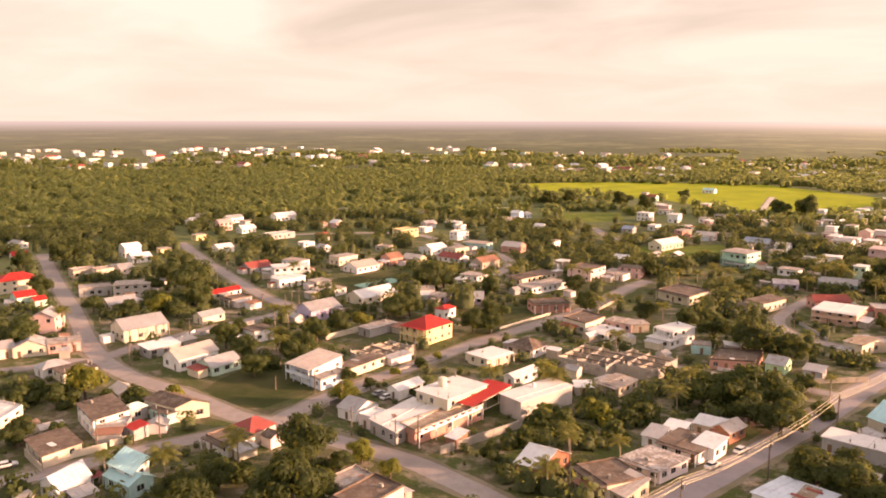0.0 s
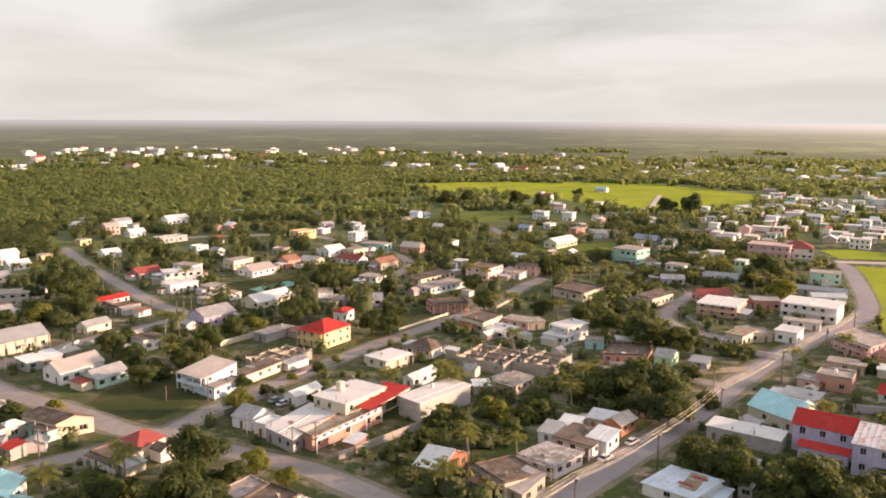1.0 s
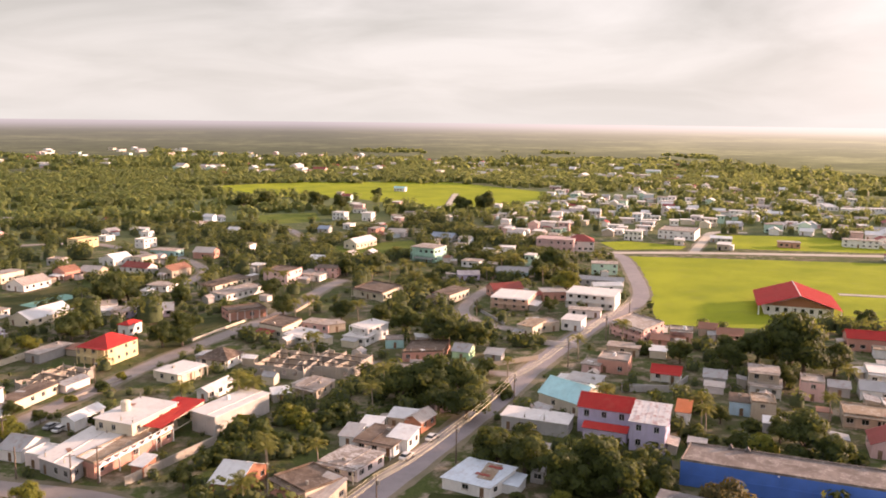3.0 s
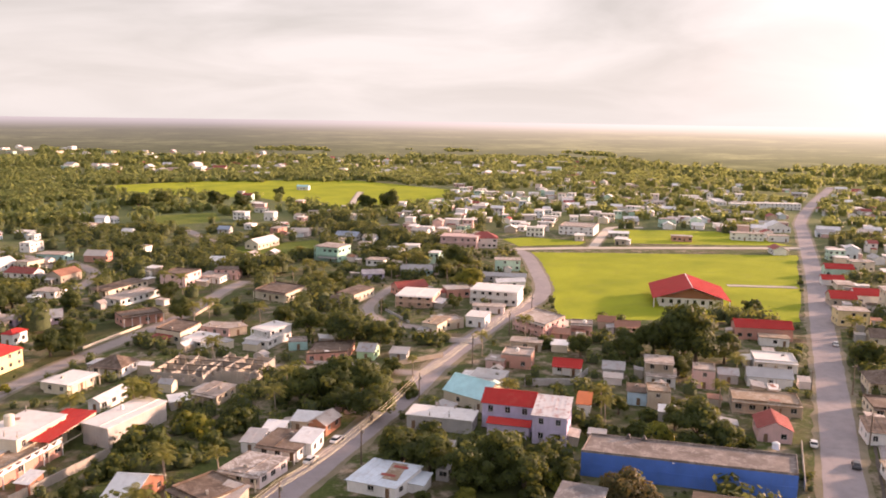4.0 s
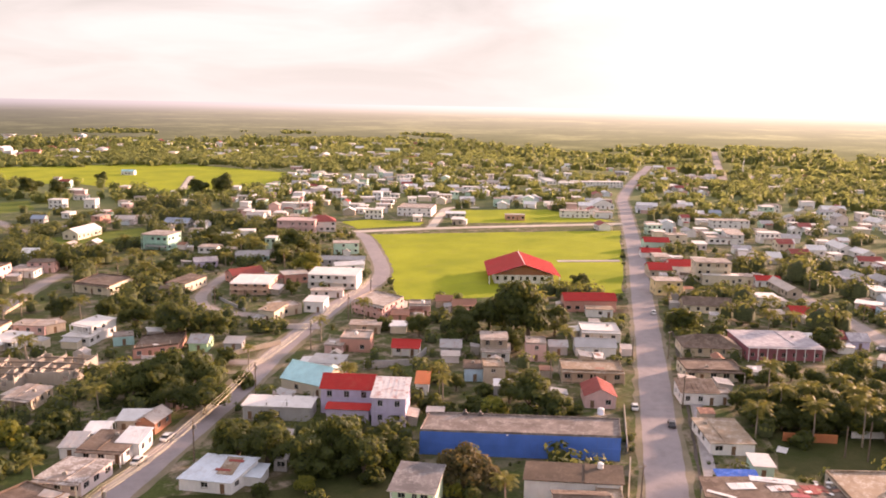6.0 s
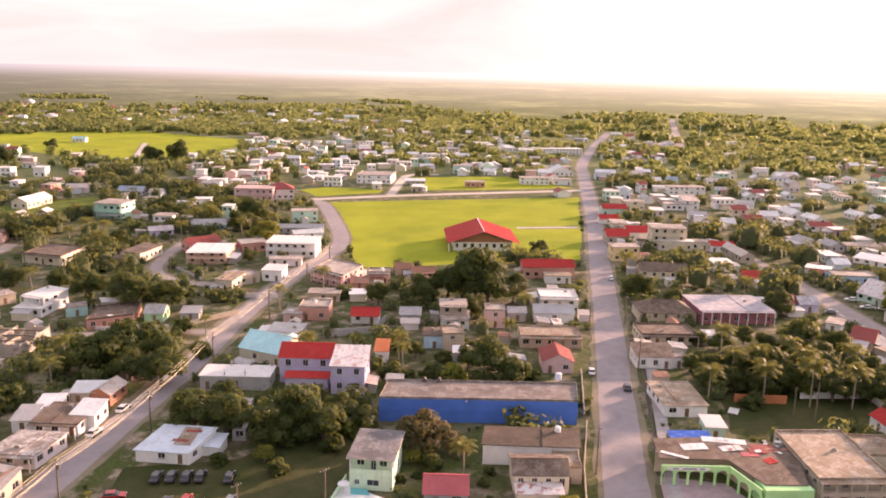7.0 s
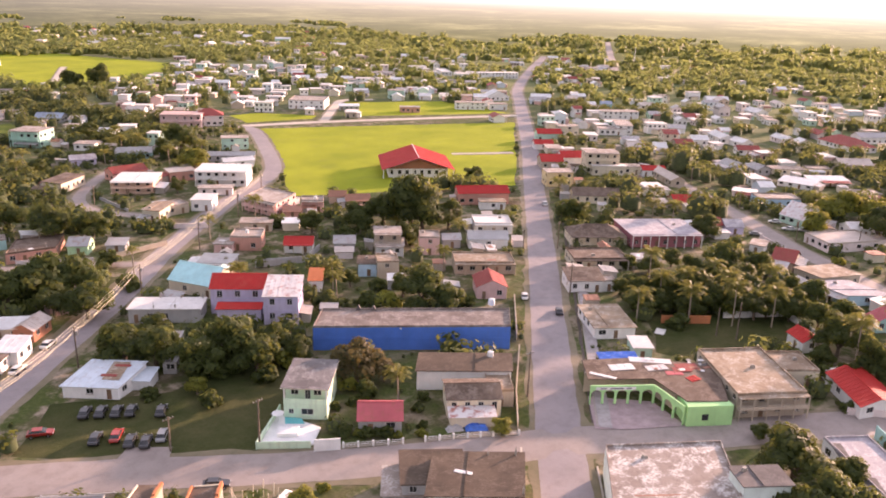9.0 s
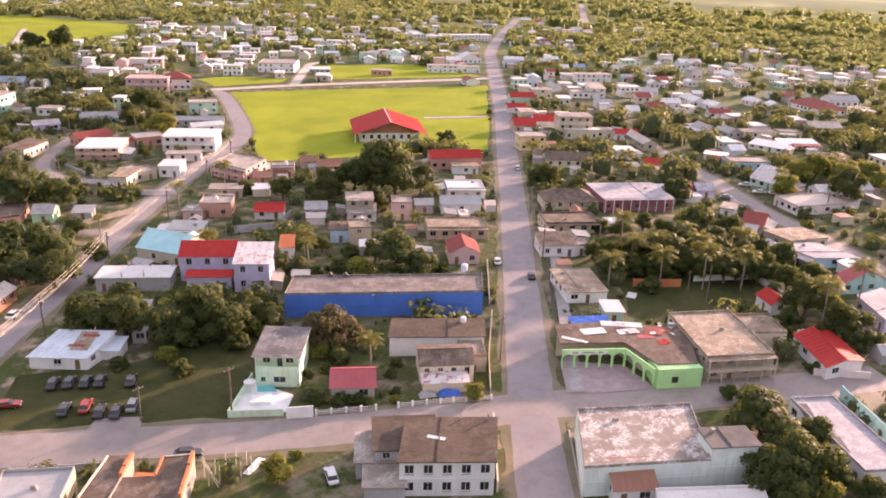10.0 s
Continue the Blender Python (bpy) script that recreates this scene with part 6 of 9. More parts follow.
yard_wall(1.6, "pinkwhite", [(128.8, 236.1), (139.8, 227.4)])
yard_wall(1.4, "tan", [(102.0, 217.9), (121.1, 219.7)])
yard_wall(2.0, "orange", [(178.0, 86.3), (186.7, 77.9)])
yard_wall(1.6, "white", [(192.5, 77.3), (205.4, 67.0), (195.5, 54.3)])
yard_wall(1.8, "grey", [(128.7, 184.7), (142.3, 179.9), (152.4, 186.2)])
yard_wall(1.3, "palegreen", [(86.3, 114.0), (75.9, 106.2), (82.8, 100.0)])
yard_wall(2.2, "white", [(82.5, 98.8), (86.1, 96.1)])


def pier_fence(points):
    """White masonry piers on a low kerb with two thin rails between them."""
    e = thing("yard_fence", points[0][0], points[0][1], 0, "white piers with thin rails along a front yard", "fence", "yard walls")
    ox, oy = points[0]
    for (x0, y0), (x1, y1) in zip(points, points[1:]):
        length = math.hypot(x1 - x0, y1 - y0)
        turn = math.degrees(math.atan2(y1 - y0, x1 - x0))
        n = max(1, round(length / 2.6))
        for k in range(n + 1):
            c = length * k / n
            pieces = [("pier", "paint_white", (c - 0.17, c + 0.17, -0.17, 0.17, -0.05, 1.15))]
            if k < n:
                a, b = c + 0.18, c + length / n - 0.18
                pieces += [("kerb", "paint_concrete", (a, b, -0.1, 0.1, -0.05, 0.28)), ("rail", "paint_white", (a, b, -0.03, 0.03, 0.55, 0.61)), ("rail", "paint_white", (a, b, -0.03, 0.03, 0.88, 0.94))]
            for nm, mt, dims in pieces:
                bm = bmesh.new()
                box(bm, *dims)
                part(nm, bm, MATS[mt], e).matrix_basis = pose(x0 - ox, y0 - oy, 0, 0, 0, turn)


pier_fence([(86.7, 96.3), (95.0, 90.2)])
pier_fence([(98.3, 88.0), (104.6, 83.7), (111.9, 78.0)])
yard_wall(2.6, "teal", [(157.9, 32.2), (148.5, 22.0)])
yard_wall(1.5, "tan", [(139.8, 100.0), (122.9, 87.4), (113.0, 79.1)])
yard_wall(1.6, "tan", [(163.2, 120.1), (144.2, 104.2)])
yard_wall(1.8, "cream", [(92.0, 61.1), (101.0, 68.6), (106.7, 73.5)])
yard_wall(1.4, "grey", [(151.2, 161.1), (186.3, 185.2)])
yard_wall(1.2, "white", [(-86.4, 271.4), (-88.5, 262.7)])
yard_wall(1.5, "grey", [(155.5, 181.9), (160.9, 180.3)])
yard_wall(1.5, "pinkwhite", [(163.6, 38.8), (170.0, 30.2)])
yard_wall(1.8, "tan", [(183.5, 45.2), (176.9, 36.4)])


# ---------------------------------------------------------------- one-off buildings
def arcade(x, y, rot, points, h, depth, name="arcade"):
    """Lime-green arcaded front: arched bays between piers under a solid frieze, with an angled wing."""
    e = thing("arcade_building", x, y, 0, "lime-green arcaded building with a cluttered flat roof", "building")
    lime = MATS["paint_lime"]
    for (x0, y0), (x1, y1) in zip(points, points[1:]):
        length = math.hypot(x1 - x0, y1 - y0)
        turn = math.degrees(math.atan2(y1 - y0, x1 - x0))
        n = max(2, round(length / 2.7))
        bay = length / n
        for k in range(n):
            a = k * bay
            bm = bmesh.new()
            r = bay / 2 - 0.22
            spring = h - 0.95 - r * 0.85
            arc = [(a + bay / 2 - r * math.cos(math.pi * i / 10), spring + r * 0.85 * math.sin(math.pi * i / 10)) for i in range(11)]
            for s in (0, 1):
                yy = -0.15 + 0.3 * s
                vs = [bm.verts.new((px, yy, pz)) for px, pz in arc]
                tl, tr = bm.verts.new((a, yy, h)), bm.verts.new((a + bay, yy, h))
                bl, br = bm.verts.new((a, yy, 0)), bm.verts.new((a + bay, yy, 0))
                fl, fr = bm.verts.new((arc[0][0], yy, 0)), bm.verts.new((arc[-1][0], yy, 0))
                bm.faces.new((bl, fl, vs[0], tl) if not s else (tl, vs[0], fl, bl))
                bm.faces.new((fr, br, tr, vs[-1]) if not s else (vs[-1], tr, br, fr))
                tops = [bm.verts.new((px, yy, h)) for px, _ in arc]
                bm.faces.new((tl, vs[0], tops[0]))
                bm.faces.new((tr, tops[-1], vs[-1]))
                for i in range(10):
                    bm.faces.new((vs[i], vs[i + 1], tops[i + 1], tops[i]))
            for i in range(10):
                (px, pz), (qx, qz) = arc[i], arc[i + 1]
                bm.faces.new([bm.verts.new(p) for p in ((px, -0.15, pz), (px, 0.15, pz), (qx, 0.15, qz), (qx, -0.15, qz))])
            for px in (arc[0][0], arc[-1][0]):
                bm.faces.new([bm.verts.new(p) for p in ((px, -0.15, 0), (px, 0.15, 0), (px, 0.15, spring), (px, -0.15, spring))])
            bm.faces.new([bm.verts.new(p) for p in ((a, -0.15, h), (a + bay, -0.15, h), (a + bay, 0.15, h), (a, 0.15, h))])
            p = part("arch", bm, lime, e)
            p.matrix_basis = pose(x0 - x, y0 - y, 0, 0, 0, turn)
    return e


ARC = [(130.6, 75.6), (140.0, 67.2), (136.4, 58.9)]
arc = arcade(130.6, 75.6, 0, ARC, 4.1, 8)
for poly, z0, z1, nm, mt in (([(132.2, 77.2), (141.8, 68.6), (138.2, 59.4), (144.0, 54.2), (156.8, 62.6), (147.2, 76.4), (138.6, 83.0)], 4.104, 4.3, "roof", MATS["roof_brown"]),
                             ([(136.6, 58.4), (143.4, 52.8), (146.6, 57.2), (140.2, 62.4)], 0.0, 4.1, "wing", MATS["paint_lime"]),
                             ([(134.2, 79.4), (144.0, 70.6), (140.6, 62.8), (147.0, 58.2), (156.0, 63.0), (147.0, 75.8), (139.0, 82.0)], 0.0, 4.1, "rear_wall", MATS["paint_tan"])):
    bm = bmesh.new()
    prism(bm, [(px - 130.6, py - 75.6) for px, py in poly], z0, z1)
    part(nm, bm, mt, arc)
bm = bmesh.new()
box(bm, -3.9, 3.9, -0.2, -0.16, 3.25, 3.85)
sign = part("sign_board", bm, MATS["paint_white"], arc)
sign.matrix_basis = pose(3.6, -3.4, 0, 0, 0, -41.8)
for k, (c, wd) in enumerate(((-2.4, 1.2), (0.2, 2.6), (2.6, 1.0))):
    bm = bmesh.new()
    box(bm, c - wd / 2, c + wd / 2, -0.225, -0.204, 3.42, 3.68)
    p = part("sign_bar", bm, plain("sign_ink", (0.2, 0.2, 0.22), 0.6), sign)
bm = bmesh.new()
box(bm, 2.9, 4.1, -0.08, 0.02, 1.3, 2.5)
p = part("window", bm, M_GLASS, arc)
p.matrix_basis = pose(5.9, -17.2, 0, 0, 0, -39.5)
BUILT.append((143, 68, radians(-41), 22, 16))
for k, (px, py, w, d, rz, mt, nm, cat, lb) in enumerate((
        (141.5, 75.5, 5.0, 2.6, -38, "roof_whitetin", "roof_panel", "panel", "loose white roofing sheets lying on the flat roof"),
        (146.5, 70.5, 4.4, 2.2, -35, "roof_rustwhite", "roof_panel", "panel", "loose rust-streaked roofing sheets lying on the flat roof"),
        (149.5, 66.5, 3.6, 2.2, -42, "roof_darkred", "roof_panel", "panel", "loose dull red sheets lying on the flat roof"),
        (147.5, 63.0, 2.4, 2.0, -20, "roof_red", "roof_panel", "panel", "loose red sheets lying on the flat roof"),
        (135.5, 76.0, 5.4, 0.9, -75, "roof_whitetin", "roof_panel", "panel", "long white board leaning on the flat roof"))):
    e = thing(nm, px, py, rz, lb, cat, "roof sheets", 4.3)
    bm = bmesh.new()
    for i in range(3):
        box(bm, -w / 2 + w * i / 3, -w / 2 + w * (i + 1) / 3 - 0.04, -d / 2, d / 2, 0.02 + 0.05 * i, 0.08 + 0.05 * i)
    part("sheet", bm, MATS[mt], e)


def flat_patch(name, points, z, mat, label, category):
    bm = bmesh.new()
    f = bm.faces.new([bm.verts.new((px, py, z)) for px, py in points])
    bmesh.ops.recalc_face_normals(bm, faces=bm.faces)
    if f.normal.z < 0:
        bmesh.ops.reverse_faces(bm, faces=[f])
    return tagged(part(name, bm, mat), label, category, kind="structure")


flat_patch("pavement", [(133.0, 77.5), (140.5, 67.5), (136.8, 58.6), (128.0, 65.0), (123.6, 69.6)], 0.16, plain("forecourt_concrete", (0.36, 0.27, 0.27), 0.85, 0, 0.2, 0.6), "faded pinkish concrete forecourt before the arcade", "pavement")
flat_patch("court", [(-40.3, 353.2), (-24.9, 370.0), (-18.0, 363.4), (-33.2, 344.7)], 0.03, M_COURT, "green painted ball court", "court")
flat_patch("dirt_plot", [(159.5, 32.3), (167.9, 26.8), (158.6, 17.1), (150.8, 22.5)], 0.02, M_VERGE, "bare brown earth plot behind a wall", "ground")
flat_patch("lot_dirt", [(56.0, 118.0), (63.0, 112.5), (66.0, 116.5), (60.5, 121.5)], 0.05, M_DIRT, "bare earth entrance to the car lot", "ground")

# pool terrace of the pale green house
deck = thing("pool_terrace", 82.0, 105.0, 0, "white pool terrace with a low pale green wall", "terrace")
bm = bmesh.new()
prism(bm, [(-5.5, 1.6), (1.6, -4.4), (6.0, -0.9), (3.4, 8.6)], -0.05, 0.25)
part("deck", bm, MATS["paint_white"], deck)
bm = bmesh.new()
prism(bm, [(2.1, 4.4), (4.6, 1.9), (5.4, 4.0), (3.6, 6.6)], 0.2, 0.266)
part("pool", bm, M_POOL, deck, "turquoise pool water")
bm = bmesh.new()
prism(bm, [(-1.7, 1.5), (1.0, -0.8), (2.9, 1.2), (0.3, 3.6)], 0.254, 0.95)
tub = part("spa_tub", bm, MATS["paint_white"], deck)
bm = bmesh.new()
prism(bm, [(-0.9, 1.5), (1.0, -0.1), (2.1, 1.2), (0.3, 2.8)], 0.954, 0.99)
part("cover", bm, MATS["paint_white"], tub, "faded printed spa cover")
bm = bmesh.new()
prism(bm, [(2.9, 1.24), (3.1, 1.4), (0.5, 3.8), (0.3, 3.64)], 0.254, 0.8)
part("side_panel", bm, MATS["paint_blue"], tub, "blue side panel")
umb = thing("parasol", 83.4, 110.5, 0, "white garden parasol on a slim pole", "parasol", "", 0.2)
bm = bmesh.new()
tube(bm, (0, 0, 0), (0, 0, 2.3), 0.04, 0.04, 6)
part("pole", bm, M_CHROME, umb)
bm = bmesh.new()
tube(bm, (0, 0, 2.0), (0, 0, 2.5), 1.15, 0.05, 10)
part("canopy", bm, MATS["paint_white"], umb)
BUILT.append((81.5, 104.5, radians(-40), 11, 9))

# row of bare posts on a building plot
plot = thing("post_row", 63.2, 92.6, -18, "rows of bare pale posts on a building plot", "posts")
for k in range(10):
    bm = bmesh.new()
    tube(bm, (k % 5 * 1.6, 2.4 * (k // 5), -0.05), (k % 5 * 1.6 + 0.1, 2.4 * (k // 5), 2.6 + 0.5 * (k % 3)), 0.08, 0.07, 6)
    part("post", bm, MATS["paint_cream"], plot)


def water_tank(x, y, z, r, h, pale):
    e = thing("water_tank", x, y, 0, "white plastic water tank on a flat roof" if pale else "cream concrete water tank on a white roof", "tank", "", z)
    bm = bmesh.new()
    tube(bm, (0, 0, 0), (0, 0, h), r, r * 0.98, 16)
    part("barrel", bm, MATS["paint_white"] if pale else MATS["paint_cream"], e)
    bm = bmesh.new()
    tube(bm, (0, 0, h + 0.002), (0, 0, h + 0.25), r * 0.98, r * 0.4, 16)
    part("lid", bm, MATS["paint_white"] if pale else MATS["paint_cream"], e)


water_tank(-0.1, 197.0, 6.47, 1.1, 2.2, False)
water_tank(146.0, 113.5, 5.42, 0.8, 1.3, True)
for vx, vy in ((121.0, 132.0), (123.4, 129.6)):
    e = thing("roof_vent", vx, vy, -43, "small dark gabled vent on the warehouse roof", "vent", "roof vents", 5.42)
    bm = bmesh.new()
    a = [bm.verts.new(p) for p in ((-0.7, -0.5, 0), (0.7, -0.5, 0), (0, -0.5, 1.1), (-0.7, 0.5, 0), (0.7, 0.5, 0), (0, 0.5, 1.1))]
    for f in ((0, 1, 2), (5, 4, 3), (0, 2, 5, 3), (1, 4, 5, 2), (0, 3, 4, 1)):
        bm.faces.new([a[k] for k in f])
    part("hood", bm, MATS["roof_darkslab"], e)

# kerb and open drain along the main street
def kerb(points, h, label):
    line = smooth(points, 3.0)
    bm = bmesh.new()
    prev = None
    for k, q in enumerate(line):
        a = (line[min(k + 1, len(line) - 1)] - line[max(k - 1, 0)]).normalized()
        n = Vector((-a.y, a.x, 0)) * 0.14
        row = [bm.verts.new(q + n + Vector((0, 0, -0.05))), bm.verts.new(q + n + Vector((0, 0, h))), bm.verts.new(q - n + Vector((0, 0, h))), bm.verts.new(q - n + Vector((0, 0, -0.05)))]
        if prev:
            for i in range(3):
                bm.faces.new((prev[i], prev[i + 1], row[i + 1], row[i]))
        prev = row
    bmesh.ops.recalc_face_normals(bm, faces=bm.faces)
    tagged(part("kerb", bm, M_CONC), label, "kerb", kind="structure")


kerb([(253.4, 169.0), (181.5, 113.2), (150.0, 89.0), (124.4, 69.6)], 0.3, "raised concrete kerb along the main street")
kerb([(113.3, 62.4), (101.3, 52.6), (92.0, 45.5)], 0.3, "raised concrete kerb along the main street")
flat_patch("pavement", [(181.5, 112.9), (183.0, 110.9), (126.0, 67.4), (124.6, 69.4)], 0.24, plain("pavement_concrete", (0.34, 0.31, 0.30), 0.9, 0, 0.2, 0.8), "narrow raised concrete pavement beside the street", "pavement")

bm = bmesh.new()
ribbon(bm, smooth([(252.8, 169.7), (180.9, 113.9), (149.4, 89.7), (125.2, 71.0)], 3.0), 0.7, 0.075, 0.12, random.Random(3), -0.02)
bmesh.ops.recalc_face_normals(bm, faces=bm.faces)
tagged(part("drain", bm, plain("dark_earth", (0.095, 0.075, 0.060), 0.9, 0, 0.35, 1.5)), "dark open gutter along the street kerb", "drain", kind="structure")

# blue tarpaulin stretched over a yard
tarp = thing("tarpaulin", 148.3, 80.4, -40, "bright blue tarpaulin stretched over a yard shelter", "tarpaulin")
bm = bmesh.new()
g = [[bm.verts.new((-4.3 + 8.6 * i / 9, -1.9 + 3.8 * j / 4, 2.6 + 0.12 * j + 0.14 * math.sin(i * 1.7) * math.cos(j * 2.0))) for i in range(10)] for j in range(5)]
for j in range(4):
    for i in range(9):
        bm.faces.new((g[j][i], g[j][i + 1], g[j + 1][i + 1], g[j + 1][i]))
part("sheet", bm, M_TARP, tarp)
for sx in (-4.1, 4.1):
    for sy in (-1.8, 1.8):
        bm = bmesh.new()
        tube(bm, (sx, sy, -0.05), (sx, sy, 2.62), 0.06, 0.06, 6)
        part("post", bm, M_WOOD, tarp)
BUILT.append((148.3, 80.4, radians(-40), 8.6, 3.8))

# lattice radio mast beyond the town
mast = thing("radio_mast", 764.0, 443.0, 0, "slim white lattice radio mast far beyond the houses", "mast")
for k in range(3):
    bm = bmesh.new()
    a = 2 * math.pi * k / 3
    tube(bm, (1.2 * math.cos(a), 1.2 * math.sin(a), 0), (0.2 * math.cos(a), 0.2 * math.sin(a), 26), 0.18, 0.12, 5)
    part("leg", bm, MATS["paint_white"], mast)
bm = bmesh.new()
for k in range(12):
    z, r = 2.0 + 2 * k, 1.2 - 1.0 * (2 + 2 * k) / 26
    for i in range(3):
        a, b = 2 * math.pi * i / 3, 2 * math.pi * (i + 1) / 3
        tube(bm, (r * math.cos(a), r * math.sin(a), z), (r * math.cos(b), r * math.sin(b), z + 0.8), 0.07, 0.07, 4)
part("bracing", bm, MATS["paint_white"], mast)

# rust-red strips and a bare sheet on the low bungalow's sloping roof
for u, v, w, d, mt, lift, lb in ((1.7, 0.9, 3.3, 6.0, "roof_tan", 0.0, "bare beige sheet in the middle of a pale roof"),
                                 (1.3, -0.7, 3.1, 0.75, "roof_darkred", 0.055, "narrow rust-red strip along a pale roof"),
                                 (1.9, 2.6, 3.1, 0.75, "roof_darkred", 0.055, "narrow rust-red strip along a pale roof")):
    c, q = math.cos(radians(-48)), math.sin(radians(-48))
    e = thing("roof_panel", 67.4 + c * (u + 0.26 * v) - q * v, 144.2 + q * (u + 0.26 * v) + c * v, 0, lb, "panel", "roof sheets")
    e.matrix_basis = Matrix.Translation((e.location.x, e.location.y, 2.5 + (v + 4.2) / 8.4 * 1.3 + 0.15 + lift)) @ pose(0, 0, 0, 0, 0, -48) @ pose(0, 0, 0, 8.8, 0, 0)
    bm = bmesh.new()
    box(bm, -w / 2, w / 2, -d / 2, d / 2, 0, 0.05)
    part("sheet", bm, MATS[mt], e)


# ---------------------------------------------------------------- pale green house with a recessed balcony
def loggia_house(x, y, rot, w, d, h):
    """Two storeys under one slab; the upper front stands back behind a solid balustrade."""
    e = thing("house", x, y, rot, "pale green two-storey house with a grey flat roof beside a pool", "house", "houses of the town")
    BUILT.append((x, y, radians(rot), w, d))
    g = MATS["paint_palegreen"]
    hw, hd, sh, back = w / 2, d / 2, h / 2, 1.7
    X, Y = Vector((1, 0, 0)), Vector((0, 1, 0))
    bm = bmesh.new()
    wall_side(bm, Vector((-hw, -hd, 0)), X, Y, w, sh, [(0.9, 1.8, 1.0, 2.0), (3.2, 5.4, 0.9, 2.1)])
    wall_side(bm, Vector((hw, -hd, 0)), Y, -X, d, sh, [(2.0, 3.2, 1.0, 2.2), (5.6, 6.8, 1.0, 2.2)])
    wall_side(bm, Vector((hw, hd, 0)), -X, -Y, w, h, [])
    wall_side(bm, Vector((-hw, hd, 0)), -Y, X, d - back, h, [])
    wall_side(bm, Vector((-hw, -hd + back, 0)), -Y, X, back, sh, [])
    wall_side(bm, Vector((-hw, -hd + back, sh)), X, Y, w, sh, [(1.0, 2.4, 0.9, 2.1), (3.6, 4.6, 0.05, 2.1), (5.2, 6.6, 0.9, 2.1)])
    wall_side(bm, Vector((hw, -hd + back, sh)), Y, -X, d - back, sh, [(3.0, 4.2, 0.9, 2.1)])
    part("wall", bm, g, e)
    for nm, mt, dims in (("balcony_floor", g, (-hw - 0.05, hw + 0.05, -hd - 0.05, -hd + back - 0.01, sh + 0.002, sh + 0.12)),
                         ("balustrade", g, (-hw, hw, -hd, -hd + 0.12, sh + 0.124, sh + 1.0)),
                         ("balustrade", g, (hw - 0.12, hw, -hd + 0.123, -hd + back - 0.01, sh + 0.124, sh + 1.0)),
                         ("post", MATS["paint_white"], (hw - 0.24, hw - 0.02, -hd + 0.02, -hd + 0.24, sh + 1.003, h)),
                         ("post", MATS["paint_white"], (-hw + 0.02, -hw + 0.24, -hd + 0.02, -hd + 0.24, sh + 1.003, h)),
                         ("fascia", MATS["paint_cream"], (-hw - 0.5, hw + 0.5, -hd - 0.5, hd + 0.4, h + 0.002, h + 0.14)),
                         ("roof", MATS["roof_ash"], (-hw - 0.46, hw + 0.46, -hd - 0.46, hd + 0.36, h + 0.144, h + 0.22))):
        bm = bmesh.new()
        box(bm, *dims)
        part(nm, bm, mt, e)
    for px, py, z, a, hh, turn in ((-hw + 1.35, -hd + 0.13, 1.0, 0.9, 1.0, 0), (-hw + 4.3, -hd + 0.13, 0.9, 2.2, 1.2, 0), (hw - 0.13, -hd + 2.6, 1.0, 1.2, 1.2, 90), (hw - 0.13, -hd + 6.2, 1.0, 1.2, 1.2, 90),
                                   (-hw + 1.7, -hd + back + 0.13, sh + 0.9, 1.4, 1.2, 0), (-hw + 4.1, -hd + back + 0.13, sh + 0.05, 1.0, 2.0, 0), (-hw + 5.9, -hd + back + 0.13, sh + 0.9, 1.4, 1.2, 0), (hw - 0.13, -hd + back + 3.6, sh + 0.9, 1.2, 1.2, 90)):
        fr, gl = pane_mesh(a, hh, False)
        share("pane", gl, share("window", fr, e, px, py, z, turn))


loggia_house(92.3, 112.4, -48, 7.9, 11.6, 6.2)

# ---------------------------------------------------------------- unfinished building with orange parapets
def poly_block(bm, pts, z0, z1, ox, oy):
    prism(bm, [(px - ox, py - oy) for px, py in pts], z0, z1)


shellb = thing("unfinished_building", 55.0, 96.0, 0, "unfinished building with a stained flat roof and orange parapets", "building")
BUILT.append((55.0, 96.0, radians(136), 13.0, 11.0))
NOTCH = [(54.2, 104.6), (56.9, 102.3), (52.9, 98.5), (56.5, 95.3), (59.8, 98.6), (63.2, 96.0), (56.1, 88.2), (46.5, 98.2)]
bm = bmesh.new()
poly_block(bm, NOTCH, 0.0, 3.7, 55.0, 96.0)
part("wall", bm, MATS["paint_concrete"], shellb)
bm = bmesh.new()
poly_block(bm, NOTCH, 3.704, 3.9, 55.0, 96.0)
part("roof", bm, MATS["roof_brown"], shellb)
bm = bmesh.new()
poly_block(bm, [(56.95, 102.2), (59.75, 98.7), (56.5, 95.4), (53.0, 98.5)], 0.0, 0.9, 55.0, 96.0)
part("court_floor", bm, MATS["paint_orange"], shellb)
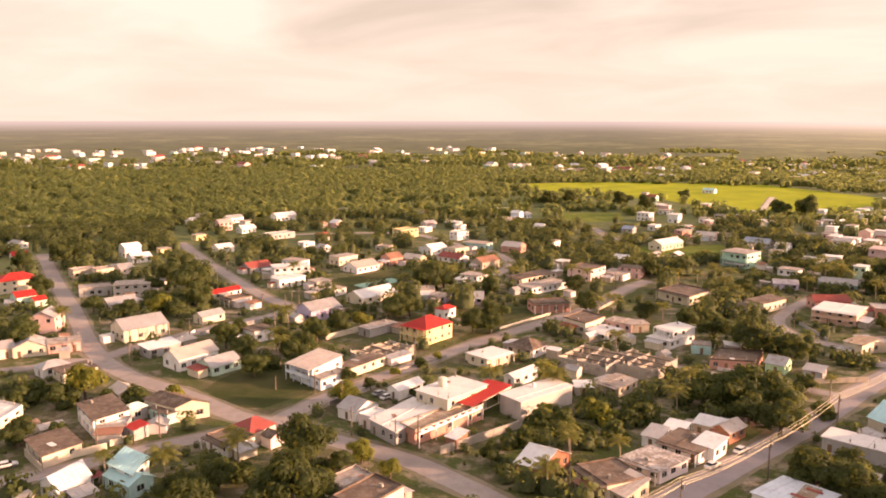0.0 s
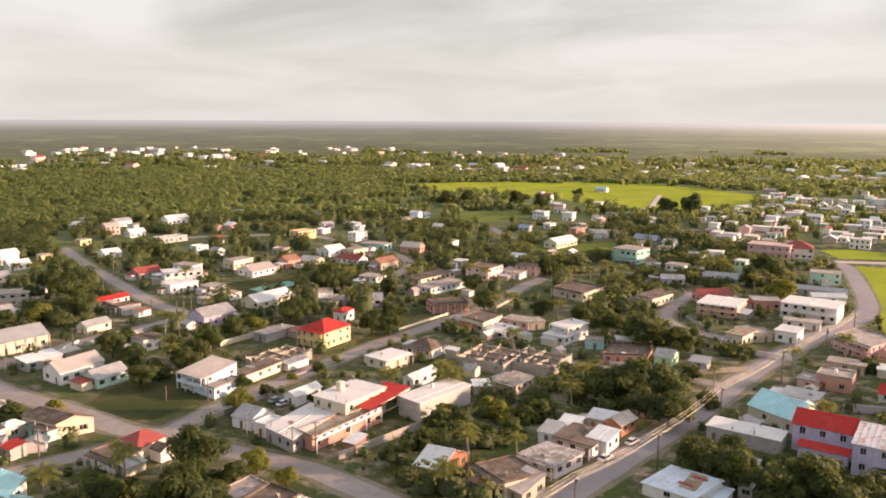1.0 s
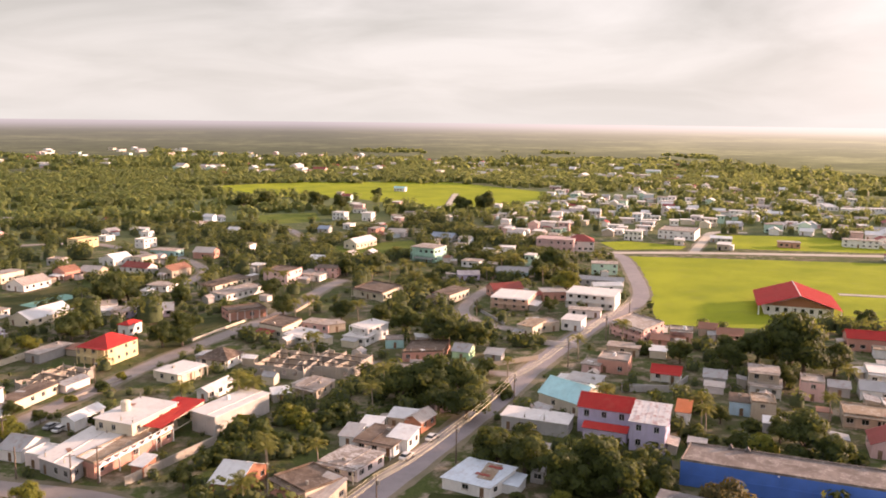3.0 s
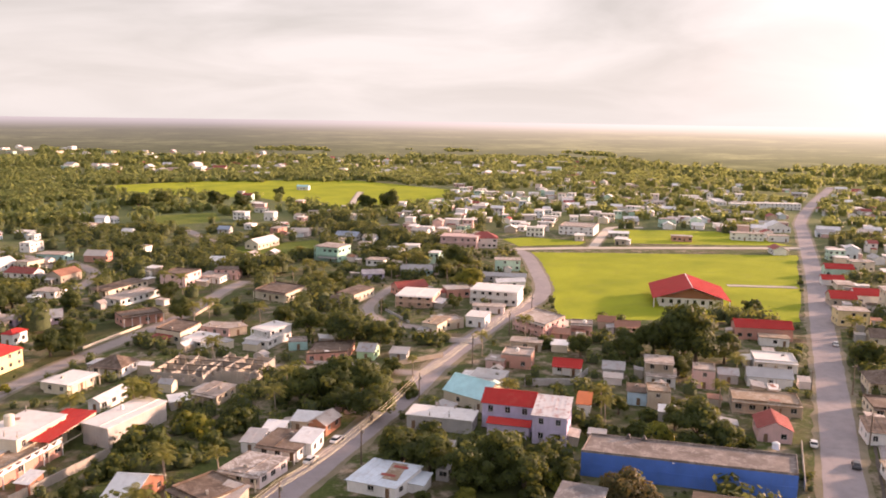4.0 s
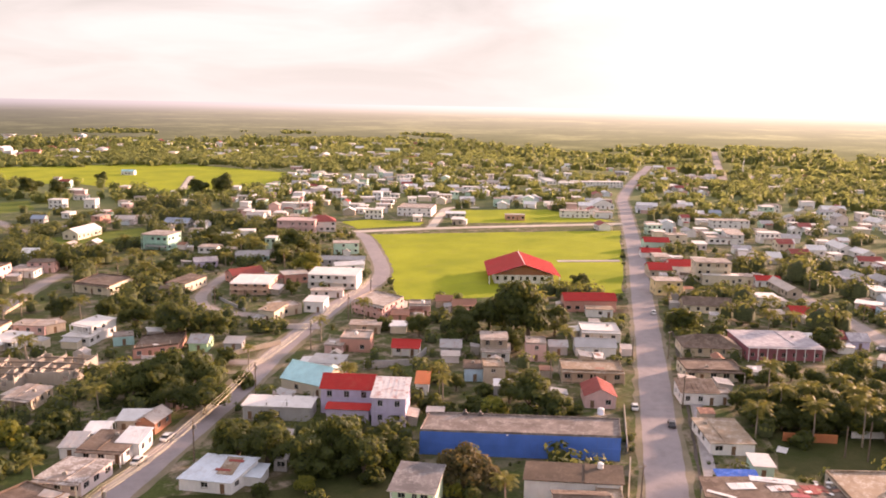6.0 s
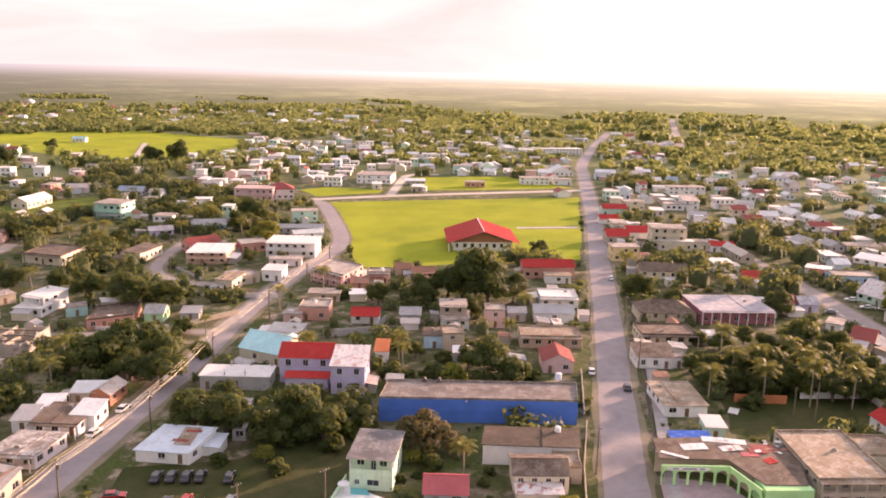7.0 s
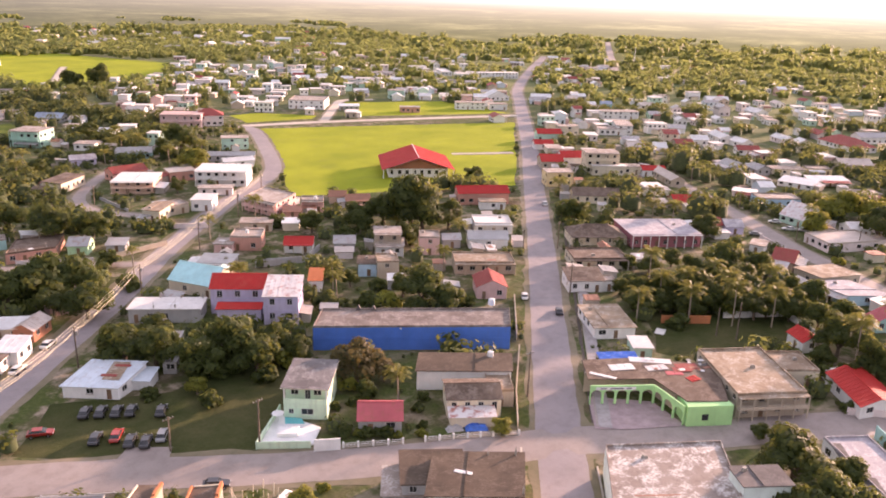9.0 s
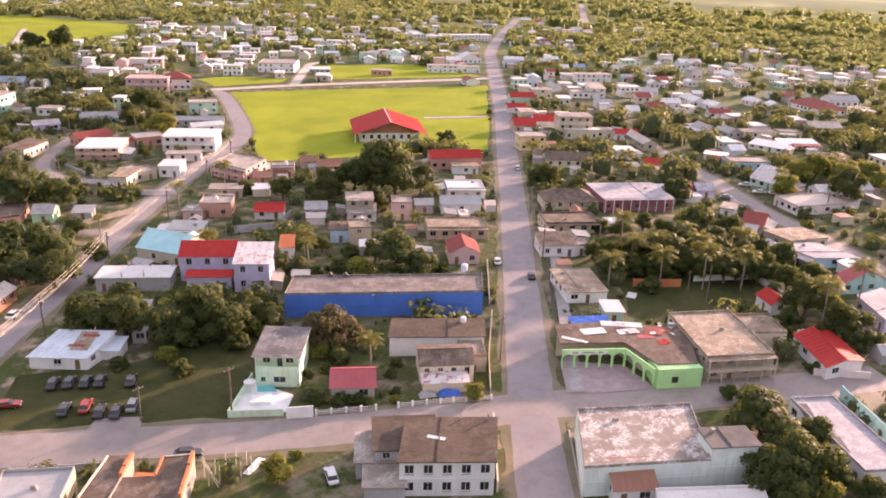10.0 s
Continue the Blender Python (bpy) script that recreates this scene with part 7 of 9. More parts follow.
for nm, mt, (x0, y0), (x1, y1), wd, z0, z1 in (("parapet", "paint_orange", (56.8, 102.2), (53.0, 98.6), 0.5, 3.904, 4.7), ("parapet", "paint_orange", (63.0, 95.9), (56.2, 88.4), 0.45, 3.904, 4.9),
                                       ("parapet", "paint_orange", (56.6, 95.5), (59.6, 98.5), 0.3, 3.904, 4.3), ("coping", "paint_cream", (54.1, 104.4), (46.7, 98.2), 0.25, 3.904, 4.2),
                                       ("coping", "paint_cream", (59.9, 98.4), (63.0, 96.1), 0.2, 3.904, 4.1), ("upstand", "paint_tan", (52.9, 98.2), (49.4, 95.0), 0.2, 3.904, 4.1)):
    a = math.atan2(y1 - y0, x1 - x0)
    length = math.hypot(x1 - x0, y1 - y0)
    bm = bmesh.new()
    n = max(2, int(length / 1.5))
    rng = random.Random(int(length * 10))
    for k in range(n):
        box(bm, length * k / n, length * (k + 1) / n - 0.02, -wd / 2, wd / 2, z0, z1 - rng.uniform(0, 0.35) * (z1 - z0))
    part(nm, bm, MATS[mt], shellb).matrix_basis = pose(x0 - 55.0, y0 - 96.0, 0, 0, 0, math.degrees(a))
scaf = thing("ladder", 62.6, 93.0, 48, "pale timber ladder leaning on an unfinished wall", "ladder")
for sx in (-0.3, 0.3):
    bm = bmesh.new()
    tube(bm, (sx, -2.2, 0), (sx, 0, 4.9), 0.06, 0.06, 5)
    part("rail", bm, MATS["paint_cream"], scaf)
for k in range(9):
    bm = bmesh.new()
    tube(bm, (-0.3, -2.2 + 2.2 * (k + 0.7) / 10, 4.9 * (k + 0.7) / 10), (0.3, -2.2 + 2.2 * (k + 0.7) / 10, 4.9 * (k + 0.7) / 10), 0.035, 0.035, 5)
    part("rung", bm, MATS["paint_cream"], scaf)

def roof_sheet(x, y, z, rot, w, d, mat, label, group="roof sheets"):
    e = thing("roof_panel", x, y, rot, label, "panel", group, z)
    bm = bmesh.new()
    n = max(1, int(w / 1.2))
    for i in range(n):
        box(bm, -w / 2 + w * i / n, -w / 2 + w * (i + 1) / n - 0.03, -d / 2, d / 2, 0.004 + 0.02 * (i % 2), 0.05 + 0.02 * (i % 2))
    part("sheet", bm, MATS[mat], e)


# dark panels on the courtyard building, standing for shade in its roof openings
for px, py, w, d in ((142.2, 33.4, 6.4, 1.8), (135.9, 26.6, 4.6, 2.4)):
    roof_sheet(px, py, 3.33, 37, w, d, "roof_darkslab", "dark panel standing for a shaded courtyard opening")
for px, py, w, d, rz, mt, lb in ((148.6, 73.2, 8.5, 2.2, -52, "roof_whitetin", "long run of white sheets lying on the flat roof"),
                                 (151.6, 66.6, 4.6, 2.6, -40, "roof_darkred", "faded red sheets lying on the flat roof"),
                                 (147.0, 66.8, 3.4, 1.6, -45, "roof_pinkred", "faded crimson sheets lying on the flat roof")):
    roof_sheet(px, py, 4.3, rz, w, d, mt, lb)


rng = random.Random(77)
for k in range(22):
    u, v = rng.uniform(-6.5, 6.5), rng.uniform(-2.6, 2.6)
    px, py = 150.6 + 0.66 * u + 0.75 * v, 68.6 - 0.75 * u + 0.66 * v
    roof_sheet(px, py, 4.36 + 0.004 * k, rng.uniform(-70, 20), rng.uniform(0.6, 1.9), rng.uniform(0.4, 1.0), rng.choice(("roof_whitetin", "roof_whitetin", "roof_darkred", "roof_rust", "roof_darkslab", "roof_tin")), "scrap sheet left on a cluttered flat roof")


rail = thing("terrace_rail", -5.9, 173.3, 48.5, "white terrace balustrade with triangular panels on slim columns", "balustrade")
RL = 23.3
bays = 9
for nm, dims in (("deck_edge", (0, RL, -0.75, -0.03, 3.05, 3.25)), ("top_rail", (0, RL, -0.72, -0.6, 4.1, 4.22))):
    bm = bmesh.new()
    box(bm, *dims)
    part(nm, bm, MATS["paint_white"], rail)
for k in range(bays):
    a, b = RL * k / bays, RL * (k + 1) / bays
    bm = bmesh.new()
    f = [bm.verts.new(q) for q in ((a, -0.7, 3.254), (b, -0.7, 3.254), ((a + b) / 2, -0.7, 4.098), (a, -0.62, 3.254), (b, -0.62, 3.254), ((a + b) / 2, -0.62, 4.098))]
    for i in ((0, 1, 2), (5, 4, 3), (0, 2, 5, 3), (1, 4, 5, 2), (0, 3, 4, 1)):
        bm.faces.new([f[j] for j in i])
    part("panel", bm, MATS["paint_white"], rail)
for k in range(bays // 2 + 1):
    c = 0.1 + (RL - 0.2) * k / (bays // 2)
    bm = bmesh.new()
    box(bm, c - 0.1, c + 0.1, -0.72, -0.52, -0.03, 3.046)
    part("column", bm, MATS["paint_white"], rail)

roof_sheet(173.1, 83.9, 0.02, 20, 3.4, 2.2, "roof_whitetin", "loose pale metal sheets lying on the grass", "loose sheets")
roof_sheet(87.9, 86.3, 0.06, 20, 2.4, 1.0, "roof_whitetin", "loose pale metal sheets lying on the ground", "loose sheets")

roof_sheet(123.5, 120.5, 5.13, -137, 7.6, 0.4, "roof_white", "white sealed joint across the warehouse roof")


def sheeting(x, y, rot, w, d, h, mat, label):
    """Crumpled plastic heaped in a yard."""
    rng = random.Random(int(x + y))
    e = thing("plastic_sheeting", x, y, rot, label, "sheeting", "yard clutter")
    bm = bmesh.new()
    g = [[bm.verts.new((-w / 2 + w * i / 7, -d / 2 + d * j / 5, 0.03 if i in (0, 7) or j in (0, 5) else h * rng.uniform(0.4, 1.0))) for i in range(8)] for j in range(6)]
    for j in range(5):
        for i in range(7):
            bm.faces.new((g[j][i], g[j][i + 1], g[j + 1][i + 1], g[j + 1][i]))
    part("sheet", bm, mat, e)


sheeting(108.2, 84.8, -40, 4.2, 2.2, 1.0, M_TARP, "crumpled blue plastic sheeting heaped in a yard")
sheeting(105.0, 87.2, -30, 3.2, 1.8, 0.8, MATS["paint_grey"], "grey rubble and sacks heaped in a yard")
sheeting(70.7, 91.8, 20, 4.5, 1.2, 0.5, MATS["paint_white"], "pale rubble and sacks beside a building plot")

# ---------------------------------------------------------------- trees
def leaf_cloud(bm, rng, lobes, count, size, core=True):
    """Leaf sprays over the skin of several overlapping lobes (x, y, z, radius, flatness)."""
    tot = sum(l[3] ** 2 for l in lobes)
    for lx, ly, lz, lr, fl in lobes:
        for _ in range(int(count * lr * lr / tot)):
            while True:
                q = Vector((rng.gauss(0, 1), rng.gauss(0, 1), rng.gauss(0, 1)))
                if q.length > 1e-3:
                    break
            q.normalize()
            if q.z < -0.55:
                q.z *= -0.6
            r = lr * rng.uniform(0.78, 1.08)
            p = Vector((lx + q.x * r, ly + q.y * r, lz + q.z * r * fl))
            s = size * rng.uniform(0.6, 1.35)
            t = q.cross(Vector((rng.uniform(-1, 1), rng.uniform(-1, 1), rng.uniform(-1, 1)))).normalized()
            b = (q.cross(t) + q * rng.uniform(-0.4, 0.4)).normalized()
            t = (t + q * rng.uniform(-0.3, 0.3)).normalized()
            bm.faces.new([bm.verts.new(p + t * a * s + b * c * s) for a, c in ((-0.5, -0.35), (0.1, -0.6), (0.6, 0.1), (0.05, 0.62))])


def crown_mesh(name, seed, count, size, mat, squash=0.8, spread=0.62):
    """A crown about 1 m in radius, its foot at the origin's height."""
    rng = random.Random(seed)
    bm = bmesh.new()
    lobes = [(0, 0, 0.05, 0.58, squash)]
    for k in range(7):
        a = 2 * math.pi * k / 7 + rng.uniform(-0.4, 0.4)
        r = spread * rng.uniform(0.65, 1.05)
        lobes.append((r * math.cos(a), r * math.sin(a), rng.uniform(-0.28, 0.3), rng.uniform(0.27, 0.46), squash))
    for k in range(3):
        lobes.append((rng.uniform(-0.3, 0.3), rng.uniform(-0.3, 0.3), rng.uniform(0.3, 0.52), rng.uniform(0.25, 0.4), squash))
    leaf_cloud(bm, rng, lobes, count, size)
    nf = len(bm.faces)
    for lx, ly, lz, lr, fl in lobes:
        res = bmesh.ops.create_icosphere(bm, subdivisions=1, radius=lr * 0.66, matrix=Matrix.Translation((lx, ly, lz)) @ Matrix.Diagonal((1, 1, fl, 1)))
        for v in res["verts"]:
            v.co += Vector((rng.uniform(-1, 1), rng.uniform(-1, 1), rng.uniform(-1, 1))) * lr * 0.12
    me = bpy.data.meshes.new(name)
    bm.faces.ensure_lookup_table()
    for k, f in enumerate(bm.faces):
        f.material_index = 0 if k < nf else 1
    bm.to_mesh(me)
    bm.free()
    me.materials.append(mat)
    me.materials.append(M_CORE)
    return me


def trunk_mesh(name, seed):
    """Tapered trunk with limbs for a crown of 1 m radius centred 0.8 m up."""
    rng = random.Random(seed)
    bm = bmesh.new()
    tube(bm, (0, 0, -0.05), (0.03, 0.02, 0.36), 0.085, 0.06, 8)
    for k in range(5):
        a = 2 * math.pi * k / 5 + rng.uniform(-0.4, 0.4)
        b = Vector((0.03, 0.02, 0.33))
        m = b + Vector((math.cos(a) * 0.25, math.sin(a) * 0.25, 0.3))
        tube(bm, b, m, 0.045, 0.03, 6)
        tube(bm, m, m + Vector((math.cos(a) * 0.3, math.sin(a) * 0.3, 0.25)), 0.03, 0.012, 5)
    me = bpy.data.meshes.new(name)
    bm.to_mesh(me)
    bm.free()
    me.materials.append(M_BARK)
    return me


CROWNS = [crown_mesh("crown", 10 + k, 3000, 0.083, M_LEAF, 0.78 + 0.05 * (k % 3)) for k in range(5)]
CROWNS_Y = [crown_mesh("crown", 30 + k, 3000, 0.080, M_LEAF_Y, 0.8) for k in range(2)]
CROWNS_R = [crown_mesh("crown", 40 + k, 2800, 0.080, M_LEAF_R, 0.8) for k in range(2)]
SHRUBS = [crown_mesh("foliage", 50 + k, 700, 0.17, M_LEAF if k < 2 else M_LEAF_Y, 0.62, 0.55) for k in range(3)]
TRUNKS = [trunk_mesh("trunk", 60 + k) for k in range(3)]
PLANTED = []


def plant(name, x, y, r, crowns, label, lift=0.82, stem=True, category="tree", group="trees of the town"):
    rng = random.Random(int(x * 11 + y * 17))
    e = thing(name, x, y, rng.uniform(0, 360), label, category, group)
    e.scale = (r, r, r * rng.uniform(0.85, 1.1))
    PLANTED.append((x, y, r))
    share("crown" if stem else "foliage", rng.choice(crowns), e, 0, 0, lift)
    if stem:
        share("trunk", rng.choice(TRUNKS), e)
    return e


def broadleaf_tree(x, y, r):
    return plant("broadleaf_tree", x, y, r, CROWNS, "dense dark green broad-crowned tree standing in a yard" if r > 4 else "small dark green leafy tree beside a house")


def sunlit_tree(x, y, r):
    return plant("leafy_tree", x, y, r, CROWNS_Y, "bright yellow-green leafy tree catching the low sun")


def brown_tree(x, y, r):
    return plant("brown_tree", x, y, r, CROWNS_R, "brownish tree with drying leaves beside a wall")


def shrub(x, y, r):
    return plant("shrub", x, y, r, SHRUBS, "low tangled green shrubs and banana leaves", 0.42, False, "shrub", "shrubs")


def palm_crown(seed):
    """Arching fronds, 1 m long: a midrib with hanging leaflets on both sides."""
    rng = random.Random(seed)
    bm = bmesh.new()
    for k in range(19):
        a = 2 * math.pi * k / 19 * 1.0 + rng.uniform(-0.25, 0.25)
        lift = (0.05, 0.45, 0.95)[k % 3] + rng.uniform(-0.15, 0.2)
        out = Vector((math.cos(a), math.sin(a), 0))
        side = Vector((-math.sin(a), math.cos(a), 0))
        reach = rng.uniform(0.85, 1.05)
        spine = [out * (reach * t * (1 - 0.14 * t)) + Vector((0, 0, lift * t - (0.38 + 0.55 * lift) * t * t)) for t in [i / 9 for i in range(10)]]
        for i in range(9):
            p, q = spine[i], spine[i + 1]
            wd = 0.20 * math.sin(math.pi * min(1, (i + 1.4) / 10.4)) + 0.02
            drop = Vector((0, 0, -wd * 0.5))
            tip = out * 0.11
            for s in (-1, 1):
                for j in range(3):
                    f0, f1 = p.lerp(q, j / 3), p.lerp(q, j / 3 + 0.24)
                    bm.faces.new([bm.verts.new(v) for v in (f0, f1, f1 + side * s * wd + drop + tip, f0 + side * s * wd * 0.95 + drop + tip)])
    me = bpy.data.meshes.new("fronds")
    bm.to_mesh(me)
    bm.free()
    me.materials.append(M_FROND)
    return me


def palm_trunk(seed, h):
    rng = random.Random(seed)
    bm = bmesh.new()
    lean = Vector((rng.uniform(-0.5, 0.5), rng.uniform(-0.5, 0.5), 0))
    prev = Vector((0, 0, -0.05))
    for k in range(1, 8):
        t = k / 7
        q = lean * t * t + Vector((0, 0, h * t))
        tube(bm, prev, q, 0.19 - 0.07 * (t - 1 / 7), 0.185 - 0.07 * t, 7)
        prev = q
    for k in range(5):      # nuts under the fronds
        bmesh.ops.create_icosphere(bm, subdivisions=1, radius=0.14, matrix=Matrix.Translation(prev + Vector((0.22 * math.cos(k * 1.3), 0.22 * math.sin(k * 1.3), -0.15))))
    me = bpy.data.meshes.new("trunk")
    bm.to_mesh(me)
    bm.free()
    me.materials.append(M_PALM)
    return me, lean


PALM_CROWNS = [palm_crown(70 + k) for k in range(3)]
PALM_TRUNKS = [palm_trunk(80 + k, 7.0) for k in range(3)]


def palm_tree(x, y, r, h):
    rng = random.Random(int(x * 5 + y * 3))
    e = thing("palm_tree", x, y, 0, "tall coconut palm with sunlit fronds and a slender trunk" if h > 9 else "coconut palm with arching sunlit fronds and a slender trunk", "palm", "palms of the town")
    PLANTED.append((x, y, 1.5))
    me, lean = rng.choice(PALM_TRUNKS)
    share("trunk", me, e).scale = (1.15, 1.15, h / 7.0)
    f = share("fronds", rng.choice(PALM_CROWNS), e, lean.x * 1.15, lean.y * 1.15, h * 0.995, rng.uniform(0, 360))
    f.scale = (r, r, r)
    return e


broadleaf_tree(-106.9, 332.0, 9.4)
broadleaf_tree(-192.1, 412.2, 8.1)
broadleaf_tree(-192.6, 399.2, 7.1)
broadleaf_tree(-134.0, 300.5, 4.7)
sunlit_tree(-95.0, 204.7, 6.2)
shrub(-79.5, 201.0, 4.8)
palm_tree(-134.7, 277.4, 4.0, 7.0)
broadleaf_tree(-42.9, 247.4, 4.1)
broadleaf_tree(-49.3, 249.9, 5.6)
palm_tree(-53.4, 249.2, 4.2, 7.0)
sunlit_tree(-25.6, 200.4, 4.7)
broadleaf_tree(-28.7, 162.1, 7.2)
broadleaf_tree(-29.0, 144.5, 7.1)
sunlit_tree(-17.6, 164.7, 3.5)
sunlit_tree(-11.0, 157.7, 3.0)
palm_tree(-43.6, 161.9, 4.2, 7.0)
palm_tree(-56.7, 154.5, 4.2, 7.0)
broadleaf_tree(-47.5, 139.6, 5.4)
broadleaf_tree(-34.1, 142.8, 4.9)
shrub(-41.3, 156.4, 3.1)
broadleaf_tree(-44.9, 151.0, 4.8)
palm_tree(2.5, 309.1, 4.2, 7.0)
broadleaf_tree(-6.6, 339.9, 7.6)
broadleaf_tree(0.3, 345.5, 6.8)
broadleaf_tree(-17.6, 290.3, 6.5)
broadleaf_tree(-12.6, 296.1, 5.4)
broadleaf_tree(20.0, 331.9, 5.0)
broadleaf_tree(10.7, 272.6, 5.4)
broadleaf_tree(16.9, 271.8, 4.9)
palm_tree(31.7, 356.6, 4.2, 7.0)
palm_tree(13.1, 208.6, 4.0, 7.0)
palm_tree(27.1, 206.4, 3.1, 7.0)
palm_tree(20.7, 148.8, 3.6, 7.0)
shrub(13.2, 158.2, 2.5)
broadleaf_tree(-136.5, 251.5, 7.2)
broadleaf_tree(-140.9, 251.0, 6.2)
broadleaf_tree(-118.4, 296.4, 4.6)
sunlit_tree(-108.6, 299.2, 5.2)
broadleaf_tree(-123.2, 355.7, 6.7)
broadleaf_tree(-170.6, 332.9, 6.0)
broadleaf_tree(-205.5, 386.7, 6.2)
shrub(-7.3, 207.8, 2.3)
broadleaf_tree(98.0, 243.6, 8.0)
broadleaf_tree(91.5, 262.7, 7.2)
broadleaf_tree(105.8, 235.7, 6.5)
broadleaf_tree(87.2, 279.3, 4.7)
broadleaf_tree(75.8, 194.6, 8.0)
broadleaf_tree(68.0, 197.3, 7.0)
palm_tree(59.0, 193.3, 3.9, 7.0)
broadleaf_tree(83.9, 192.5, 6.5)
broadleaf_tree(74.3, 150.7, 6.3)
broadleaf_tree(78.9, 146.4, 6.2)
broadleaf_tree(83.5, 136.9, 6.6)
broadleaf_tree(90.8, 136.0, 6.7)
broadleaf_tree(92.1, 129.9, 5.4)
palm_tree(37.8, 161.6, 2.9, 7.0)
palm_tree(27.9, 167.8, 3.2, 7.0)
shrub(33.4, 178.2, 3.4)
shrub(39.9, 187.4, 3.9)
shrub(49.4, 188.0, 4.3)
shrub(45.6, 187.5, 3.6)
palm_tree(31.0, 206.2, 3.8, 7.0)
shrub(30.3, 224.0, 3.7)
broadleaf_tree(196.5, 345.5, 9.8)
sunlit_tree(178.3, 302.8, 7.7)
broadleaf_tree(182.5, 333.5, 7.4)
broadleaf_tree(155.3, 275.2, 3.8)
palm_tree(102.0, 202.6, 2.2, 7.0)
palm_tree(115.2, 172.5, 3.3, 7.0)
broadleaf_tree(188.8, 184.4, 11.8)
broadleaf_tree(185.5, 194.0, 7.7)
broadleaf_tree(176.2, 196.5, 6.6)
palm_tree(134.2, 157.5, 3.5, 7.0)
broadleaf_tree(137.6, 164.5, 3.1)
palm_tree(64.9, 299.6, 4.2, 7.0)
palm_tree(58.4, 294.3, 4.2, 7.0)
broadleaf_tree(55.4, 301.7, 5.5)
palm_tree(80.2, 285.4, 4.2, 7.0)
broadleaf_tree(74.2, 287.4, 5.3)
palm_tree(168.9, 357.5, 4.2, 7.0)
palm_tree(183.5, 362.2, 4.2, 7.0)
broadleaf_tree(177.3, 401.4, 6.2)
palm_tree(225.5, 351.4, 4.2, 7.0)
broadleaf_tree(128.4, 336.2, 5.1)
broadleaf_tree(98.1, 372.0, 5.5)
broadleaf_tree(112.0, 375.9, 5.6)
broadleaf_tree(18.6, 286.2, 6.2)
palm_tree(119.1, 332.7, 4.2, 7.0)
broadleaf_tree(57.3, 339.8, 5.7)
broadleaf_tree(143.3, 133.5, 7.3)
broadleaf_tree(144.9, 126.4, 4.8)
broadleaf_tree(143.7, 141.0, 4.3)
brown_tree(104.5, 113.5, 6.3)
brown_tree(108.6, 109.8, 3.4)
palm_tree(104.2, 101.1, 3.0, 7.0)
palm_tree(165.7, 147.4, 2.7, 7.0)
broadleaf_tree(189.0, 179.0, 9.1)
broadleaf_tree(197.4, 175.5, 6.5)
broadleaf_tree(189.1, 190.8, 5.7)
broadleaf_tree(237.6, 154.1, 6.1)
palm_tree(130.0, 150.9, 3.3, 7.0)
broadleaf_tree(138.5, 155.7, 3.0)
shrub(124.5, 148.7, 3.9)
shrub(126.3, 144.4, 3.2)
shrub(133.6, 143.5, 3.5)
palm_tree(114.8, 170.9, 2.5, 7.0)
sunlit_tree(109.7, 80.2, 2.3)
shrub(89.4, 99.4, 2.0)
shrub(91.9, 96.3, 1.9)
shrub(94.6, 93.7, 1.9)
shrub(99.1, 89.5, 1.5)
broadleaf_tree(219.9, 90.7, 6.7)
broadleaf_tree(195.4, 84.5, 6.0)
broadleaf_tree(191.8, 92.9, 5.3)
palm_tree(173.8, 90.8, 4.0, 8.0)
palm_tree(189.2, 73.6, 4.2, 11.0)
palm_tree(195.6, 66.6, 4.2, 10.0)
broadleaf_tree(197.0, 71.6, 5.2)
for tx, ty, tr in ((186.5, 97.5, 4.4), (184.0, 90.0, 4.0), (189.0, 84.0, 4.6), (199.5, 92.5, 5.0), (203.5, 84.5, 5.4), (210.5, 94.5, 4.8), (205.0, 76.5, 4.6), (214.5, 82.5, 5.2), (212.0, 73.0, 4.4)):
    broadleaf_tree(tx, ty, tr)
for tx, ty, th in ((187.5, 92.5, 8.5), (201.5, 80.5, 9.0), (208.0, 88.0, 8.5), (216.5, 76.0, 8.0), (194.0, 88.5, 9.0)):
    palm_tree(tx, ty, 3.9, th)
broadleaf_tree(207.6, 106.9, 4.1)
broadleaf_tree(189.6, 49.5, 6.3)
broadleaf_tree(184.3, 39.5, 5.7)
palm_tree(197.7, 48.1, 4.2, 7.0)
broadleaf_tree(202.4, 58.2, 4.5)
shrub(176.7, 47.4, 2.6)
broadleaf_tree(132.6, 37.4, 6.9)
broadleaf_tree(123.9, 28.4, 6.2)
broadleaf_tree(119.7, 31.4, 5.2)
sunlit_tree(122.6, 24.2, 2.9)
broadleaf_tree(128.2, 19.2, 2.9)
sunlit_tree(70.5, 85.8, 2.7)
shrub(76.5, 88.7, 1.6)
for tx, ty, tr in ((309.0, 93.0, 5.6), (317.5, 90.0, 6.8), (324.0, 84.5, 5.2), (318.0, 79.5, 6.4), (326.5, 74.0, 6.6), (331.5, 80.5, 5.0), (320.5, 69.5, 5.4)):
    sunlit_tree(tx, ty, tr)
broadleaf_tree(294.6, 71.8, 7.4)
sunlit_tree(308.3, 92.5, 6.7)
palm_tree(278.5, 145.5, 4.2, 7.0)
shrub(243.6, 143.9, 4.0)
palm_tree(262.8, 177.1, 4.2, 7.0)
sunlit_tree(78.8, 130.4, 2.5)
broadleaf_tree(98.0, 249.9, 6.7)
broadleaf_tree(79.5, 180.0, 6.4)
broadleaf_tree(74.6, 186.1, 5.8)
broadleaf_tree(254.9, 113.0, 5.9)
palm_tree(280.2, 121.4, 4.2, 7.0)
shrub(258.6, 71.8, 2.8)
broadleaf_tree(182.3, 33.8, 3.3)
shrub(165.0, 39.3, 1.9)
